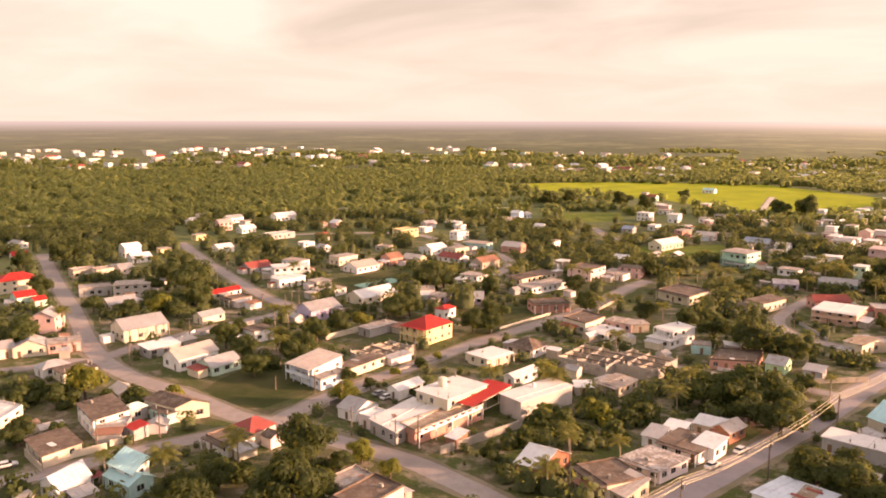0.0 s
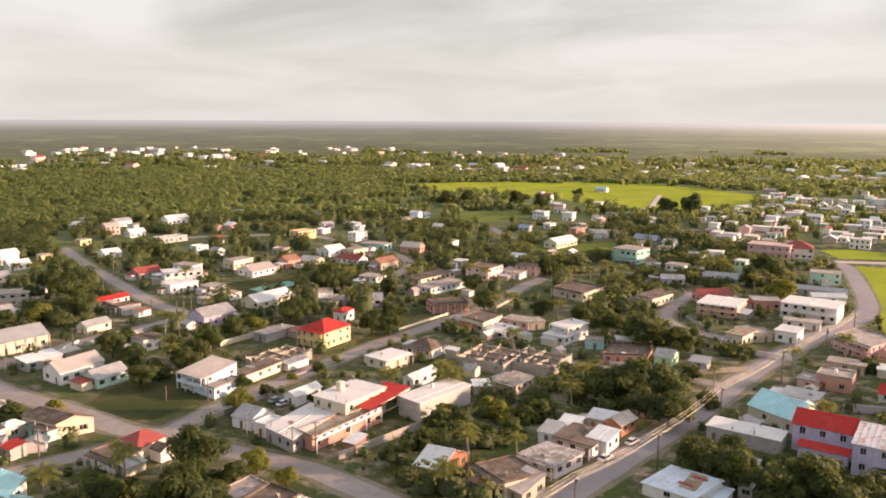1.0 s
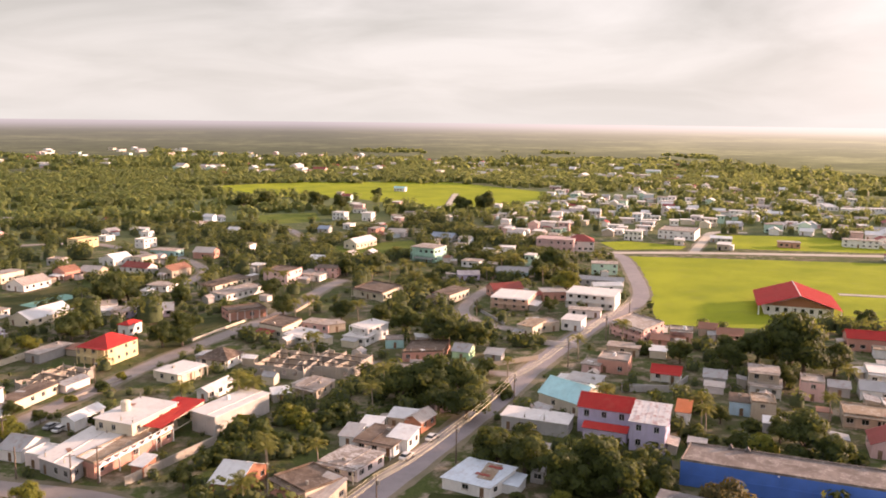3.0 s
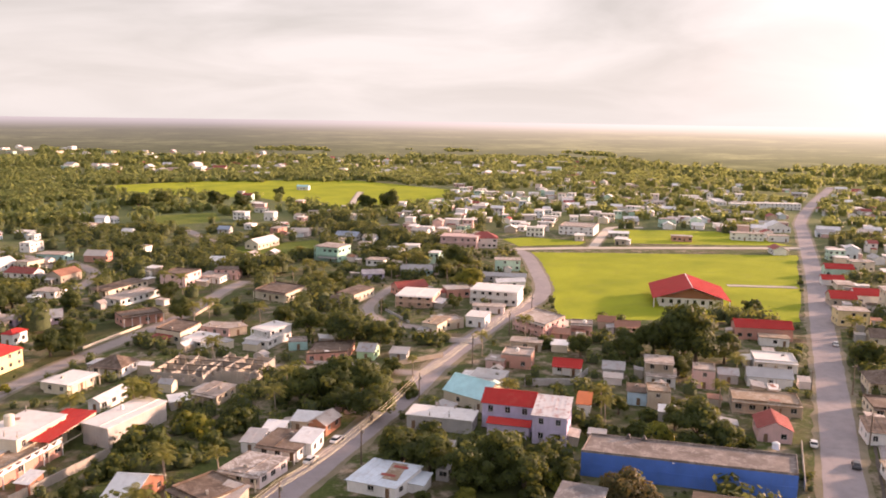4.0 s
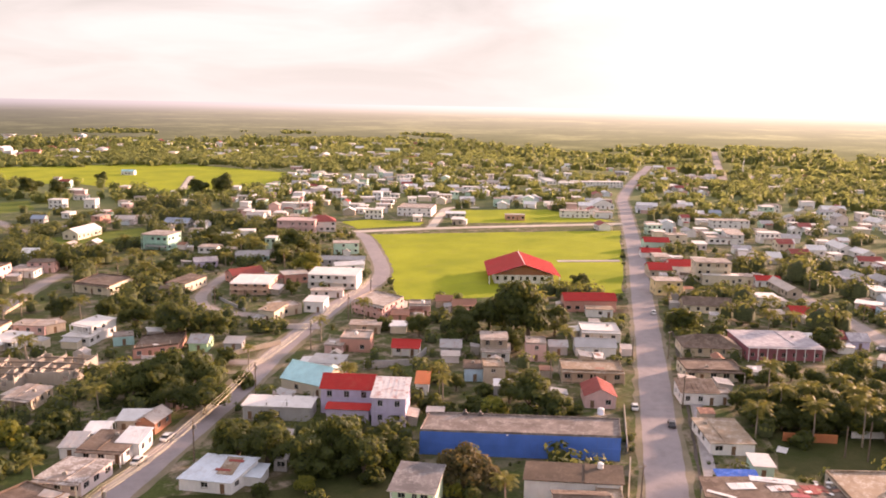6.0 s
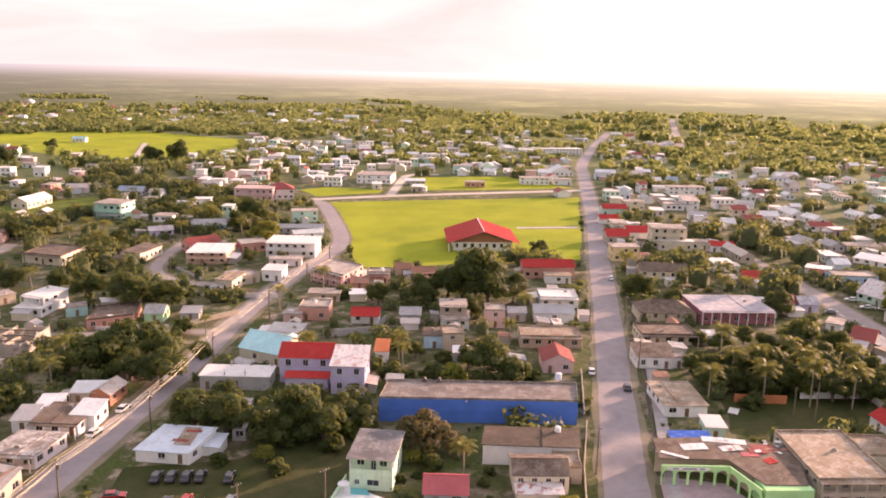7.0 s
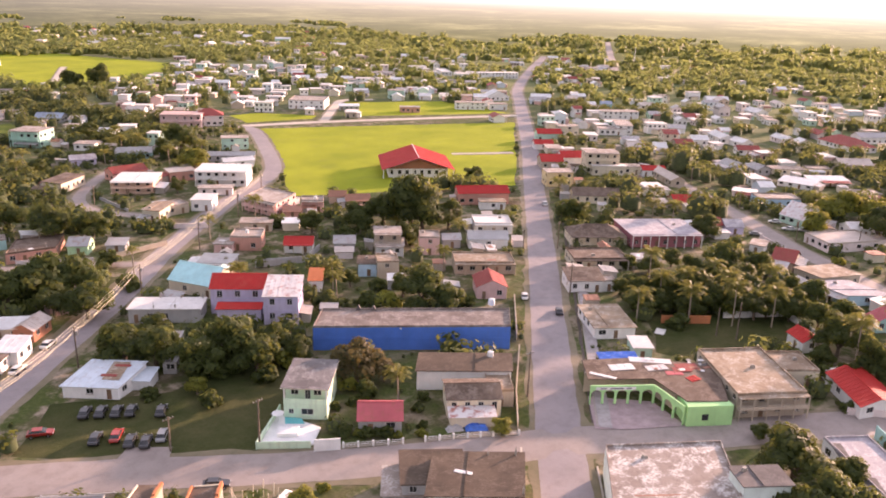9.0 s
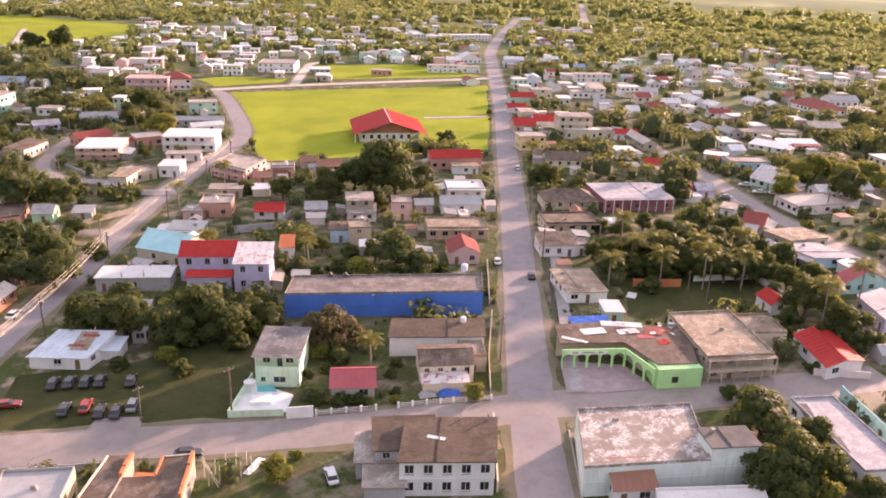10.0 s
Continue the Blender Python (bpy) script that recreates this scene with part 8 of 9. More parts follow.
shrub(262.4, 221.6, 4.8)
shrub(155.8, 155.4, 2.4)
shrub(179.0, 55.7, 3.4)
broadleaf_tree(142.2, 47.1, 2.2)
broadleaf_tree(75.7, 156.3, 4.5)
broadleaf_tree(84.4, 157.7, 4.6)
shrub(85.2, 146.7, 3.8)
shrub(81.9, 145.4, 3.1)
broadleaf_tree(86.2, 139.4, 4.8)
shrub(87.5, 134.5, 4.2)
broadleaf_tree(93.5, 132.4, 4.8)
broadleaf_tree(99.6, 135.4, 4.3)
shrub(98.2, 128.6, 3.6)
shrub(91.7, 126.2, 3.5)
shrub(82.7, 135.9, 3.0)
shrub(70.9, 151.8, 2.5)
broadleaf_tree(101.2, 127.7, 3.6)
shrub(100.4, 119.5, 2.3)
shrub(71.5, 134.9, 2.3)
shrub(78.2, 124.5, 2.8)
broadleaf_tree(84.5, 201.1, 4.7)
shrub(99.4, 212.2, 4.2)
shrub(95.7, 192.2, 3.9)
broadleaf_tree(82.2, 208.7, 4.8)
shrub(135.7, 137.5, 4.2)
shrub(138.8, 130.9, 3.4)
shrub(151.3, 125.5, 2.8)
shrub(143.0, 149.7, 3.0)
broadleaf_tree(175.5, 172.7, 4.4)
broadleaf_tree(173.1, 190.9, 4.6)
shrub(165.4, 190.1, 3.6)
broadleaf_tree(161.2, 201.5, 4.6)
shrub(156.6, 214.6, 3.8)
shrub(178.8, 82.4, 3.5)
broadleaf_tree(205.3, 65.5, 4.6)
broadleaf_tree(216.4, 65.4, 4.8)
broadleaf_tree(210.7, 54.9, 4.6)
shrub(196.8, 45.1, 4.3)
broadleaf_tree(180.7, 36.4, 3.3)
broadleaf_tree(179.8, 92.5, 3.6)
shrub(208.1, 113.7, 3.3)
broadleaf_tree(228.5, 84.3, 5.1)
broadleaf_tree(194.9, 75.7, 4.4)
broadleaf_tree(218.9, 105.8, 3.4)
broadleaf_tree(127.6, 32.9, 4.4)
broadleaf_tree(141.6, 42.9, 3.3)
broadleaf_tree(136.9, 30.7, 4.2)
broadleaf_tree(128.9, 24.7, 3.5)
broadleaf_tree(117.5, 27.5, 4.1)
shrub(-32.8, 232.0, 3.4)
broadleaf_tree(-54.5, 223.9, 5.1)
broadleaf_tree(-61.8, 240.4, 5.4)
broadleaf_tree(-70.4, 252.8, 5.7)
broadleaf_tree(-45.1, 234.9, 5.3)
broadleaf_tree(-42.2, 260.0, 5.7)
broadleaf_tree(-35.9, 270.0, 4.9)
sunlit_tree(-29.2, 280.8, 4.1)
shrub(-51.4, 231.8, 3.5)
shrub(18.9, 174.8, 4.0)
shrub(24.1, 185.0, 4.2)
palm_tree(27.4, 163.6, 3.1, 7.0)
shrub(29.5, 185.0, 4.2)
shrub(37.7, 192.5, 4.4)
shrub(40.3, 178.0, 4.1)
broadleaf_tree(-52.8, 145.8, 4.2)
broadleaf_tree(-47.1, 144.9, 4.7)
broadleaf_tree(-24.5, 146.6, 5.2)
broadleaf_tree(-21.8, 159.8, 3.7)
shrub(-108.1, 203.5, 5.1)
shrub(-98.7, 199.5, 4.9)
shrub(-87.2, 201.8, 3.3)
shrub(-90.2, 178.3, 3.7)
shrub(-110.3, 199.2, 5.0)
broadleaf_tree(-124.2, 337.1, 5.2)
broadleaf_tree(-101.4, 296.7, 4.5)
broadleaf_tree(-97.3, 311.7, 5.9)
broadleaf_tree(-69.9, 265.2, 4.0)
palm_tree(182.4, 81.6, 4.1, 9.5)
palm_tree(193.9, 99.2, 3.8, 12.0)
palm_tree(201.8, 41.8, 4.2, 12.0)
palm_tree(184.4, 44.3, 4.0, 12.0)
shrub(91.4, 97.3, 1.5)
shrub(93.5, 95.3, 1.5)
shrub(95.7, 92.4, 1.3)
shrub(101.3, 91.7, 1.3)
shrub(105.0, 96.8, 1.4)
shrub(100.9, 111.4, 2.8)
shrub(101.9, 107.6, 2.5)
shrub(94.2, 107.6, 1.4)
broadleaf_tree(99.2, 121.5, 2.3)
broadleaf_tree(206.5, 84.3, 5.5)
broadleaf_tree(186.7, 83.8, 4.4)
broadleaf_tree(188.0, 94.0, 4.2)
broadleaf_tree(187.7, 87.4, 3.7)
broadleaf_tree(196.1, 81.6, 4.8)
broadleaf_tree(208.5, 78.8, 4.7)
broadleaf_tree(203.9, 70.7, 4.1)
broadleaf_tree(219.1, 72.2, 3.6)
broadleaf_tree(185.3, 97.2, 3.0)
sunlit_tree(285.0, 88.6, 5.2)
palm_tree(-68.2, 153.1, 2.5, 7.0)
palm_tree(-46.0, 166.6, 2.2, 7.0)
palm_tree(54.7, 246.2, 3.7, 7.0)
broadleaf_tree(-26.6, 218.4, 2.9)
broadleaf_tree(220.7, 732.4, 7.0)
broadleaf_tree(88.9, 676.6, 9.6)
broadleaf_tree(109.7, 688.8, 8.8)
broadleaf_tree(148.7, 664.2, 9.6)
broadleaf_tree(163.2, 643.5, 9.4)
broadleaf_tree(252.4, 598.2, 9.1)
broadleaf_tree(269.6, 592.5, 10.5)
broadleaf_tree(180.1, 95.1, 4.1)
broadleaf_tree(185.0, 90.6, 3.7)
broadleaf_tree(189.0, 85.7, 3.7)
broadleaf_tree(193.6, 80.3, 4.0)
broadleaf_tree(200.3, 69.9, 3.9)
broadleaf_tree(202.5, 65.1, 3.8)
sunlit_tree(193.0, 83.8, 3.7)
sunlit_tree(194.6, 77.0, 3.7)
sunlit_tree(185.5, 95.0, 3.7)
broadleaf_tree(187.4, 103.7, 3.0)
shrub(108.7, 99.0, 1.6)
shrub(97.7, 106.8, 1.6)
broadleaf_tree(182.1, 50.1, 3.0)
broadleaf_tree(179.0, 43.6, 2.6)
shrub(-13.8, 226.2, 2.2)
shrub(-6.6, 233.7, 2.6)
shrub(-1.6, 241.7, 2.1)
broadleaf_tree(-20.1, 212.7, 2.4)
broadleaf_tree(-81.6, 202.6, 3.2)
shrub(-71.9, 206.8, 3.2)
shrub(-77.6, 187.5, 2.3)
broadleaf_tree(-96.9, 173.7, 4.4)
broadleaf_tree(-72.4, 153.9, 2.6)
broadleaf_tree(10.5, 163.9, 3.1)
shrub(17.6, 162.3, 2.5)
shrub(15.0, 173.4, 2.7)
shrub(28.8, 179.7, 3.0)
shrub(25.8, 194.1, 2.9)
broadleaf_tree(76.6, 198.1, 3.9)


# ---------------------------------------------------------------- woodland, scrub and far houses
def in_poly(x, y, poly):
    inside = False
    n = len(poly)
    for k in range(n):
        (x0, y0), (x1, y1) = poly[k], poly[k - 1]
        if (y0 > y) != (y1 > y) and x < (x1 - x0) * (y - y0) / (y1 - y0) + x0:
            inside = not inside
    return inside


LANE_PTS = np.concatenate([np.c_[p, np.full(len(p), hw)] for p, hw in LANES])


def free(x, y, r, roads=True, lawns=True, walls=True):
    if roads and (np.hypot(LANE_PTS[:, 0] - x, LANE_PTS[:, 1] - y) < LANE_PTS[:, 2] + r * 0.8 + 0.8).any():
        return False
    if walls:
        for bx, by, a, w, d in BUILT:
            dx, dy = x - bx, y - by
            if abs(dx) + abs(dy) > 70:
                continue
            c, s = math.cos(a), math.sin(a)
            if abs(dx * c + dy * s) < w / 2 + r * 0.75 and abs(-dx * s + dy * c) < d / 2 + r * 0.75:
                return False
    if lawns and any(in_poly(x, y, p) for p in LAWNS):
        return False
    return True


def tuft_cloud(name, spots, quads, mat, label, category, core=True, spray=1.65):
    """Many crowns in one mesh: a low dome of leaf sprays for every spot (x, y, radius, height)."""
    rs = np.random.RandomState(len(spots))
    n = len(spots)
    sp = np.array(spots)
    # leaf sprays
    q = rs.normal(size=(n, quads, 3))
    q /= np.linalg.norm(q, axis=2, keepdims=True)
    q[..., 2] = np.where(q[..., 2] < -0.2, -q[..., 2], q[..., 2])
    R = sp[:, None, 2] * rs.uniform(0.55, 1.08, (n, quads))
    lump = 1 + 0.25 * np.sin(q[..., 0] * 5 + sp[:, None, 0]) * np.cos(q[..., 1] * 4 + sp[:, None, 1])
    c = np.empty((n, quads, 3))
    c[..., 0] = sp[:, None, 0] + q[..., 0] * R * lump
    c[..., 1] = sp[:, None, 1] + q[..., 1] * R * lump
    c[..., 2] = sp[:, None, 3] * 0.55 + q[..., 2] * sp[:, None, 3] * 0.45 * lump
    t = np.cross(q, rs.normal(size=q.shape))
    t /= np.linalg.norm(t, axis=2, keepdims=True)
    b = np.cross(q, t) + q * rs.uniform(-0.28, 0.28, (n, quads, 1))
    s = (sp[:, 2] * (spray / math.sqrt(quads)))[:, None, None] * rs.uniform(0.6, 1.3, (n, quads, 1))
    corners = np.stack([c - t * s * 0.6 - b * s * 0.4, c + t * s * 0.2 - b * s * 0.6, c + t * s * 0.6 + b * s * 0.2, c - t * s * 0.1 + b * s * 0.6], 2).reshape(-1, 3)
    # solid heart of each crown, darkened as inner shade unless it is M_WOODS
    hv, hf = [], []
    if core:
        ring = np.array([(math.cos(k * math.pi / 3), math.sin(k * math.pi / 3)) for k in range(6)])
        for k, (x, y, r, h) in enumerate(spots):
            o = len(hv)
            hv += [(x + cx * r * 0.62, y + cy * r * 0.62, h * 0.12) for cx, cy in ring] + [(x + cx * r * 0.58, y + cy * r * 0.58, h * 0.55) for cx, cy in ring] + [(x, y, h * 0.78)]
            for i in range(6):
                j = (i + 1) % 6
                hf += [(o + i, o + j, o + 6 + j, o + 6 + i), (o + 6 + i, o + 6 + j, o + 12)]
    nv = len(corners)
    me = bpy.data.meshes.new(name)
    faces = np.arange(nv).reshape(-1, 4)
    loops = np.concatenate([faces.ravel(), *( [np.array([v + nv for f in hf for v in f])] if hf else [])])
    sizes = np.concatenate([np.full(len(faces), 4), np.array([len(f) for f in hf], int)]) if hf else np.full(len(faces), 4)
    verts = np.concatenate([corners, np.array(hv)]) if hv else corners
    me.vertices.add(len(verts))
    me.vertices.foreach_set("co", verts.ravel().astype(np.float32))
    me.loops.add(len(loops))
    me.loops.foreach_set("vertex_index", loops.astype(np.int32))
    me.polygons.add(len(sizes))
    me.polygons.foreach_set("loop_start", np.concatenate([[0], np.cumsum(sizes)[:-1]]).astype(np.int32))
    me.materials.append(mat)
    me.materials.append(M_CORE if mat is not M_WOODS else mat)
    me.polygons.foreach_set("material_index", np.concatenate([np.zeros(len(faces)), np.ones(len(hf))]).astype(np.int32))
    me.update(calc_edges=True)
    return tagged(new(name, me), label, category, kind="stuff")


def sector(rng, r0, r1, a0, a1):
    r = math.sqrt(rng.uniform(r0 * r0, r1 * r1))
    a = radians(rng.uniform(a0, a1))
    return r * math.sin(a), r * math.cos(a), r, math.degrees(a)


OUTLYING = [q for q in BUILT if math.hypot(q[0], q[1]) > 340]
# distant quarters of the town: azimuth from, to; distance from, to; number
rng = random.Random(5)
FAR_QUARTERS = ((14, 32, 545, 900, 150), (26, 44, 500, 820, 190), (34, 58, 560, 1000, 170), (44, 62, 480, 660, 60), (-31, -12, 1150, 1950, 105), (-13, 5, 1200, 1950, 55),
                (3, 17, 1050, 1700, 55), (12, 40, 980, 1450, 110), (62, 84, 330, 680, 125), (50, 66, 400, 560, 45), (-28, -5, 440, 640, 10), (-18, 14, 400, 640, 22), (14, 30, 390, 545, 18), (53, 64, 760, 1000, 24), (62, 80, 680, 860, 16))
far_mats = [MATS["paint_" + k] for k in ("white", "cream", "pinkwhite", "bluewhite", "pink", "mint", "tan")] + [MATS["roof_" + k] for k in ("white", "slab", "whitetin", "tin", "tin_warm", "darkred")] + [M_GLASS]


def far_block(walls, roofs, m, w, d, h, kind, wall, roof):
    """One distant house: walls with dark windows in one mesh, the overhanging roof in another."""
    def face(bm, pts, mat):
        f = bm.faces.new([bm.verts.new(m @ Vector(p)) for p in pts])
        f.material_index = mat
    hw, hd = w / 2, d / 2
    for x0, y0, x1, y1 in ((-hw, -hd, hw, -hd), (hw, -hd, hw, hd), (hw, hd, -hw, hd), (-hw, hd, -hw, -hd)):
        face(walls, ((x0, y0, -0.3), (x1, y1, -0.3), (x1, y1, h), (x0, y0, h)), wall)
        length = math.hypot(x1 - x0, y1 - y0)
        ux, uy = (x1 - x0) / length, (y1 - y0) / length
        n = int(length / 2.7)
        for s in range(2 if h > 5 else 1):
            for k in range(n):
                if (k * 5 + s * 3 + int(w * 13 + d * 29 + x0 * 7)) % 5 < 2:
                    continue
                c, z = length * (k + 0.5) / n, 0.95 + 2.8 * s
                tall = (k * 7 + int(w * 10)) % 4 == 0 and s == 0
                lo, hi = (0.05 if tall else z), (2.1 if tall else z + 1.25)
                ring = [(x0 + ux * (c + e) + uy * o, y0 + uy * (c + e) - ux * o, zz) for o in (0.0, 0.05) for e, zz in ((-0.62, lo), (0.62, lo), (0.62, hi), (-0.62, hi))]
                face(walls, ring[4:], 13)
                for i in range(4):
                    face(walls, (ring[i], ring[(i + 1) % 4], ring[4 + (i + 1) % 4], ring[4 + i]), wall)
    if int(w * 17) % 2:      # lean-to annex before the front
        ax, ad, az = hw * 0.55, 2.2, min(h, 3.0) - 0.5
        for x0, y0, x1, y1 in ((-ax, -hd - ad, ax, -hd - ad), (ax, -hd - ad, ax, -hd), (-ax, -hd, -ax, -hd - ad)):
            face(walls, ((x0, y0, -0.3), (x1, y1, -0.3), (x1, y1, az), (x0, y0, az)), (wall + 1) % 7)
        for dz in (0.0, 0.09):
            face(roofs, ((-ax - 0.3, -hd - ad - 0.3, az + dz), (ax + 0.3, -hd - ad - 0.3, az + dz), (ax + 0.3, -hd - 0.05, az + 0.45 + dz), (-ax - 0.3, -hd - 0.05, az + 0.45 + dz)), 9 + int(w * 31) % 4)
    o = 0.45
    if kind == "flat":
        a = [(-hw - o, -hd - o), (hw + o, -hd - o), (hw + o, hd + o), (-hw - o, hd + o)]
        face(roofs, [(*p, h + 0.25) for p in a], roof)
        for k in range(4):
            face(roofs, ((*a[k], h), (*a[(k + 1) % 4], h), (*a[(k + 1) % 4], h + 0.25), (*a[k], h + 0.25)), roof)
        face(roofs, [(*p, h) for p in a[::-1]], roof)
    else:
        r = 0.24 * d
        for s in (-1, 1):
            face(roofs, ((-hw - o, s * (hd + o), h - 0.15), (hw + o, s * (hd + o), h - 0.15), (hw + o, 0, h + r), (-hw - o, 0, h + r)), roof)
            face(roofs, ((-hw - o, s * (hd + o), h - 0.27), (hw + o, s * (hd + o), h - 0.27), (hw + o, s * (hd + o), h - 0.15), (-hw - o, s * (hd + o), h - 0.15)), roof)
            face(walls, ((s * hw, -hd, h), (s * hw, hd, h), (s * hw, 0, h + r)), wall)


FAR_WALLS = ("white", "cream", "pinkish white", "pale blue", "pink", "mint", "tan")
FAR_ROOFS = {7: "whitewashed flat", 8: "grey concrete flat", 9: "white metal", 10: "grey metal", 11: "sun-bleached metal", 12: "dull red metal"}
rest_walls, rest_roofs = bmesh.new(), bmesh.new()
singles = 0
plots = []
for a0, a1, r0, r1, n in FAR_QUARTERS:
    for _ in range(n):
        x, y, r, a = sector(rng, r0, r1, a0, a1)
        if not free(x, y, 7.0):
            continue
        big = r > 1000
        w, d = (rng.uniform(8, 22), rng.uniform(7, 12)) if big else (rng.uniform(5, 11.5), rng.uniform(5, 8))
        kind = rng.choice(("flat", "flat", "gab"))
        rot = rng.choice((-40, 50, -38, 47)) + rng.uniform(-6, 6)
        h = rng.choice((3.0, 3.2, 3.4, 5.8)) + (1.0 if big else 0.0)
        wall = rng.choice((0, 0, 0, 0, 1, 2, 3, 4, 5, 6))
        roof = rng.choice((7, 7, 8)) if kind == "flat" else rng.choice((9, 9, 10, 11, 12))
        BUILT.append((x, y, radians(rot), w, d))
        plots.append((r, x, y, rot, w, d, h, kind, wall, roof))
for k, (r, x, y, rot, w, d, h, kind, wall, roof) in enumerate(sorted(plots)):
    if k >= 20:
        far_block(rest_walls, rest_roofs, pose(x, y, ground_height(r), 0, 0, rot), w, d, h, kind, wall, roof)
        continue
    e = thing("house", x, y, rot, f"distant {FAR_WALLS[wall]} {'two-storey ' if h > 5 else ''}house under a {FAR_ROOFS[roof]} roof", "house", "houses of the town")
    walls, roofs = bmesh.new(), bmesh.new()
    far_block(walls, roofs, pose(0, 0, 0), w, d, h, kind, wall, roof)
    for nm, bm in (("wall", walls), ("roof", roofs)):
        ob = part(nm, bm, far_mats[0], e)
        for q in far_mats[1:]:
            ob.data.materials.append(q)
for nm, bm in (("far_houses", rest_walls), ("far_roofs", rest_roofs)):
    ob = part(nm, bm, far_mats[0])
    for q in far_mats[1:]:
        ob.data.materials.append(q)
    tagged(ob, "distant pale houses of the outer quarters among trees" if nm == "far_houses" else "pale roofs of the distant outer quarters", "houses", kind="stuff")

# sheds, kitchens and lean-tos in the back yards
rng = random.Random(21)
RESERVED = ((124, 87, 9), (162, 121, 9), (161, 87, 8), (165.9, 94.5, 9), (60, 152, 9), (73, 148, 5), (87, 64, 12), (82, 102, 12), (57, 133, 14), (66, 132, 9), (100, 104, 14), (76, 92, 13), (58, 95, 12), (112, 46, 16), (130, 64, 14), (140, 28, 14))
homes = [q for q in BUILT if 6 < q[3] < 30 and 100 < math.hypot(q[0], q[1]) < 440]
made = 0
for _ in range(1500):
    if made >= 140:
        break
    hx, hy, ha, w0, d0 = rng.choice(homes)
    side = rng.choice((0, 90, 180, 270)) + math.degrees(ha)
    reach = max(w0, d0) / 2 + rng.uniform(2.5, 6.5)
    x, y = hx + math.cos(radians(side)) * reach, hy + math.sin(radians(side)) * reach
    w, d = rng.uniform(2.6, 5.4), rng.uniform(2.4, 4.6)
    if not free(x, y, max(w, d) * 0.62) or any(math.hypot(x - qx, y - qy) < qr for qx, qy, qr in RESERVED):
        continue
    made += 1
    house(x, y, math.degrees(ha) + rng.choice((0, 90)), w, d, rng.uniform(2.1, 2.7), rng.choice(("shed", "shed", "gab", "flat")), rng.choice(("tin", "tin", "tin_warm", "white", "rust", "slab", "brown")) ,
          rng.choice(("tan", "grey", "white", "cream", "pinkwhite", "concrete")), windows=False, parapet=False, name="shed", label=rng.choice(("small tin-roofed shed in a back yard", "low weathered outbuilding behind a house", "makeshift lean-to shed with a metal roof")))

# lean-tos built against house walls
rng = random.Random(33)
made = 0
for hx, hy, ha, w0, d0 in rng.sample(homes, len(homes)):
    if made >= 120:
        break
    k = rng.randrange(4)
    side = math.degrees(ha) + 90 * k
    half, span = (w0 / 2, d0) if k % 2 == 0 else (d0 / 2, w0)
    w, d = span * rng.uniform(0.45, 0.85), rng.uniform(1.9, 3.2)
    if not 2.4 < w < 12:
        continue
    reach = half + d / 2 + 0.42
    off = rng.uniform(-0.5, 0.5) * (span - w)
    ca, sa = math.cos(radians(side)), math.sin(radians(side))
    x, y = hx + ca * reach - sa * off, hy + sa * reach + ca * off
    if not free(x, y, d * 0.6, walls=False) or any(math.hypot(x - qx, y - qy) < qr for qx, qy, qr in RESERVED):
        continue
    clash = False
    for bx, by, ba, bw, bd in BUILT:
        if (bx, by) != (hx, hy) and math.hypot(bx - x, by - y) < max(w, d) / 2 + max(bw, bd) / 2 + 0.4:
            clash = True
            break
    if clash:
        continue
    made += 1
    house(x, y, side + 90, w, d, rng.uniform(2.0, 2.3), "shed", rng.choice(("tin", "tin_warm", "whitetin", "rust", "tin", "darkred", "rustwhite")), rng.choice(("white", "cream", "tan", "grey", "pinkwhite", "concrete")),
          windows=False, name="lean_to", rise=0.35, label=rng.choice(("tin-roofed lean-to built against a house wall", "low kitchen annex with a sloping metal roof", "patched lean-to with a weathered metal roof")), open_sides=rng.random() < 0.3)

# odds and ends on the nearer flat roofs
rng = random.Random(44)
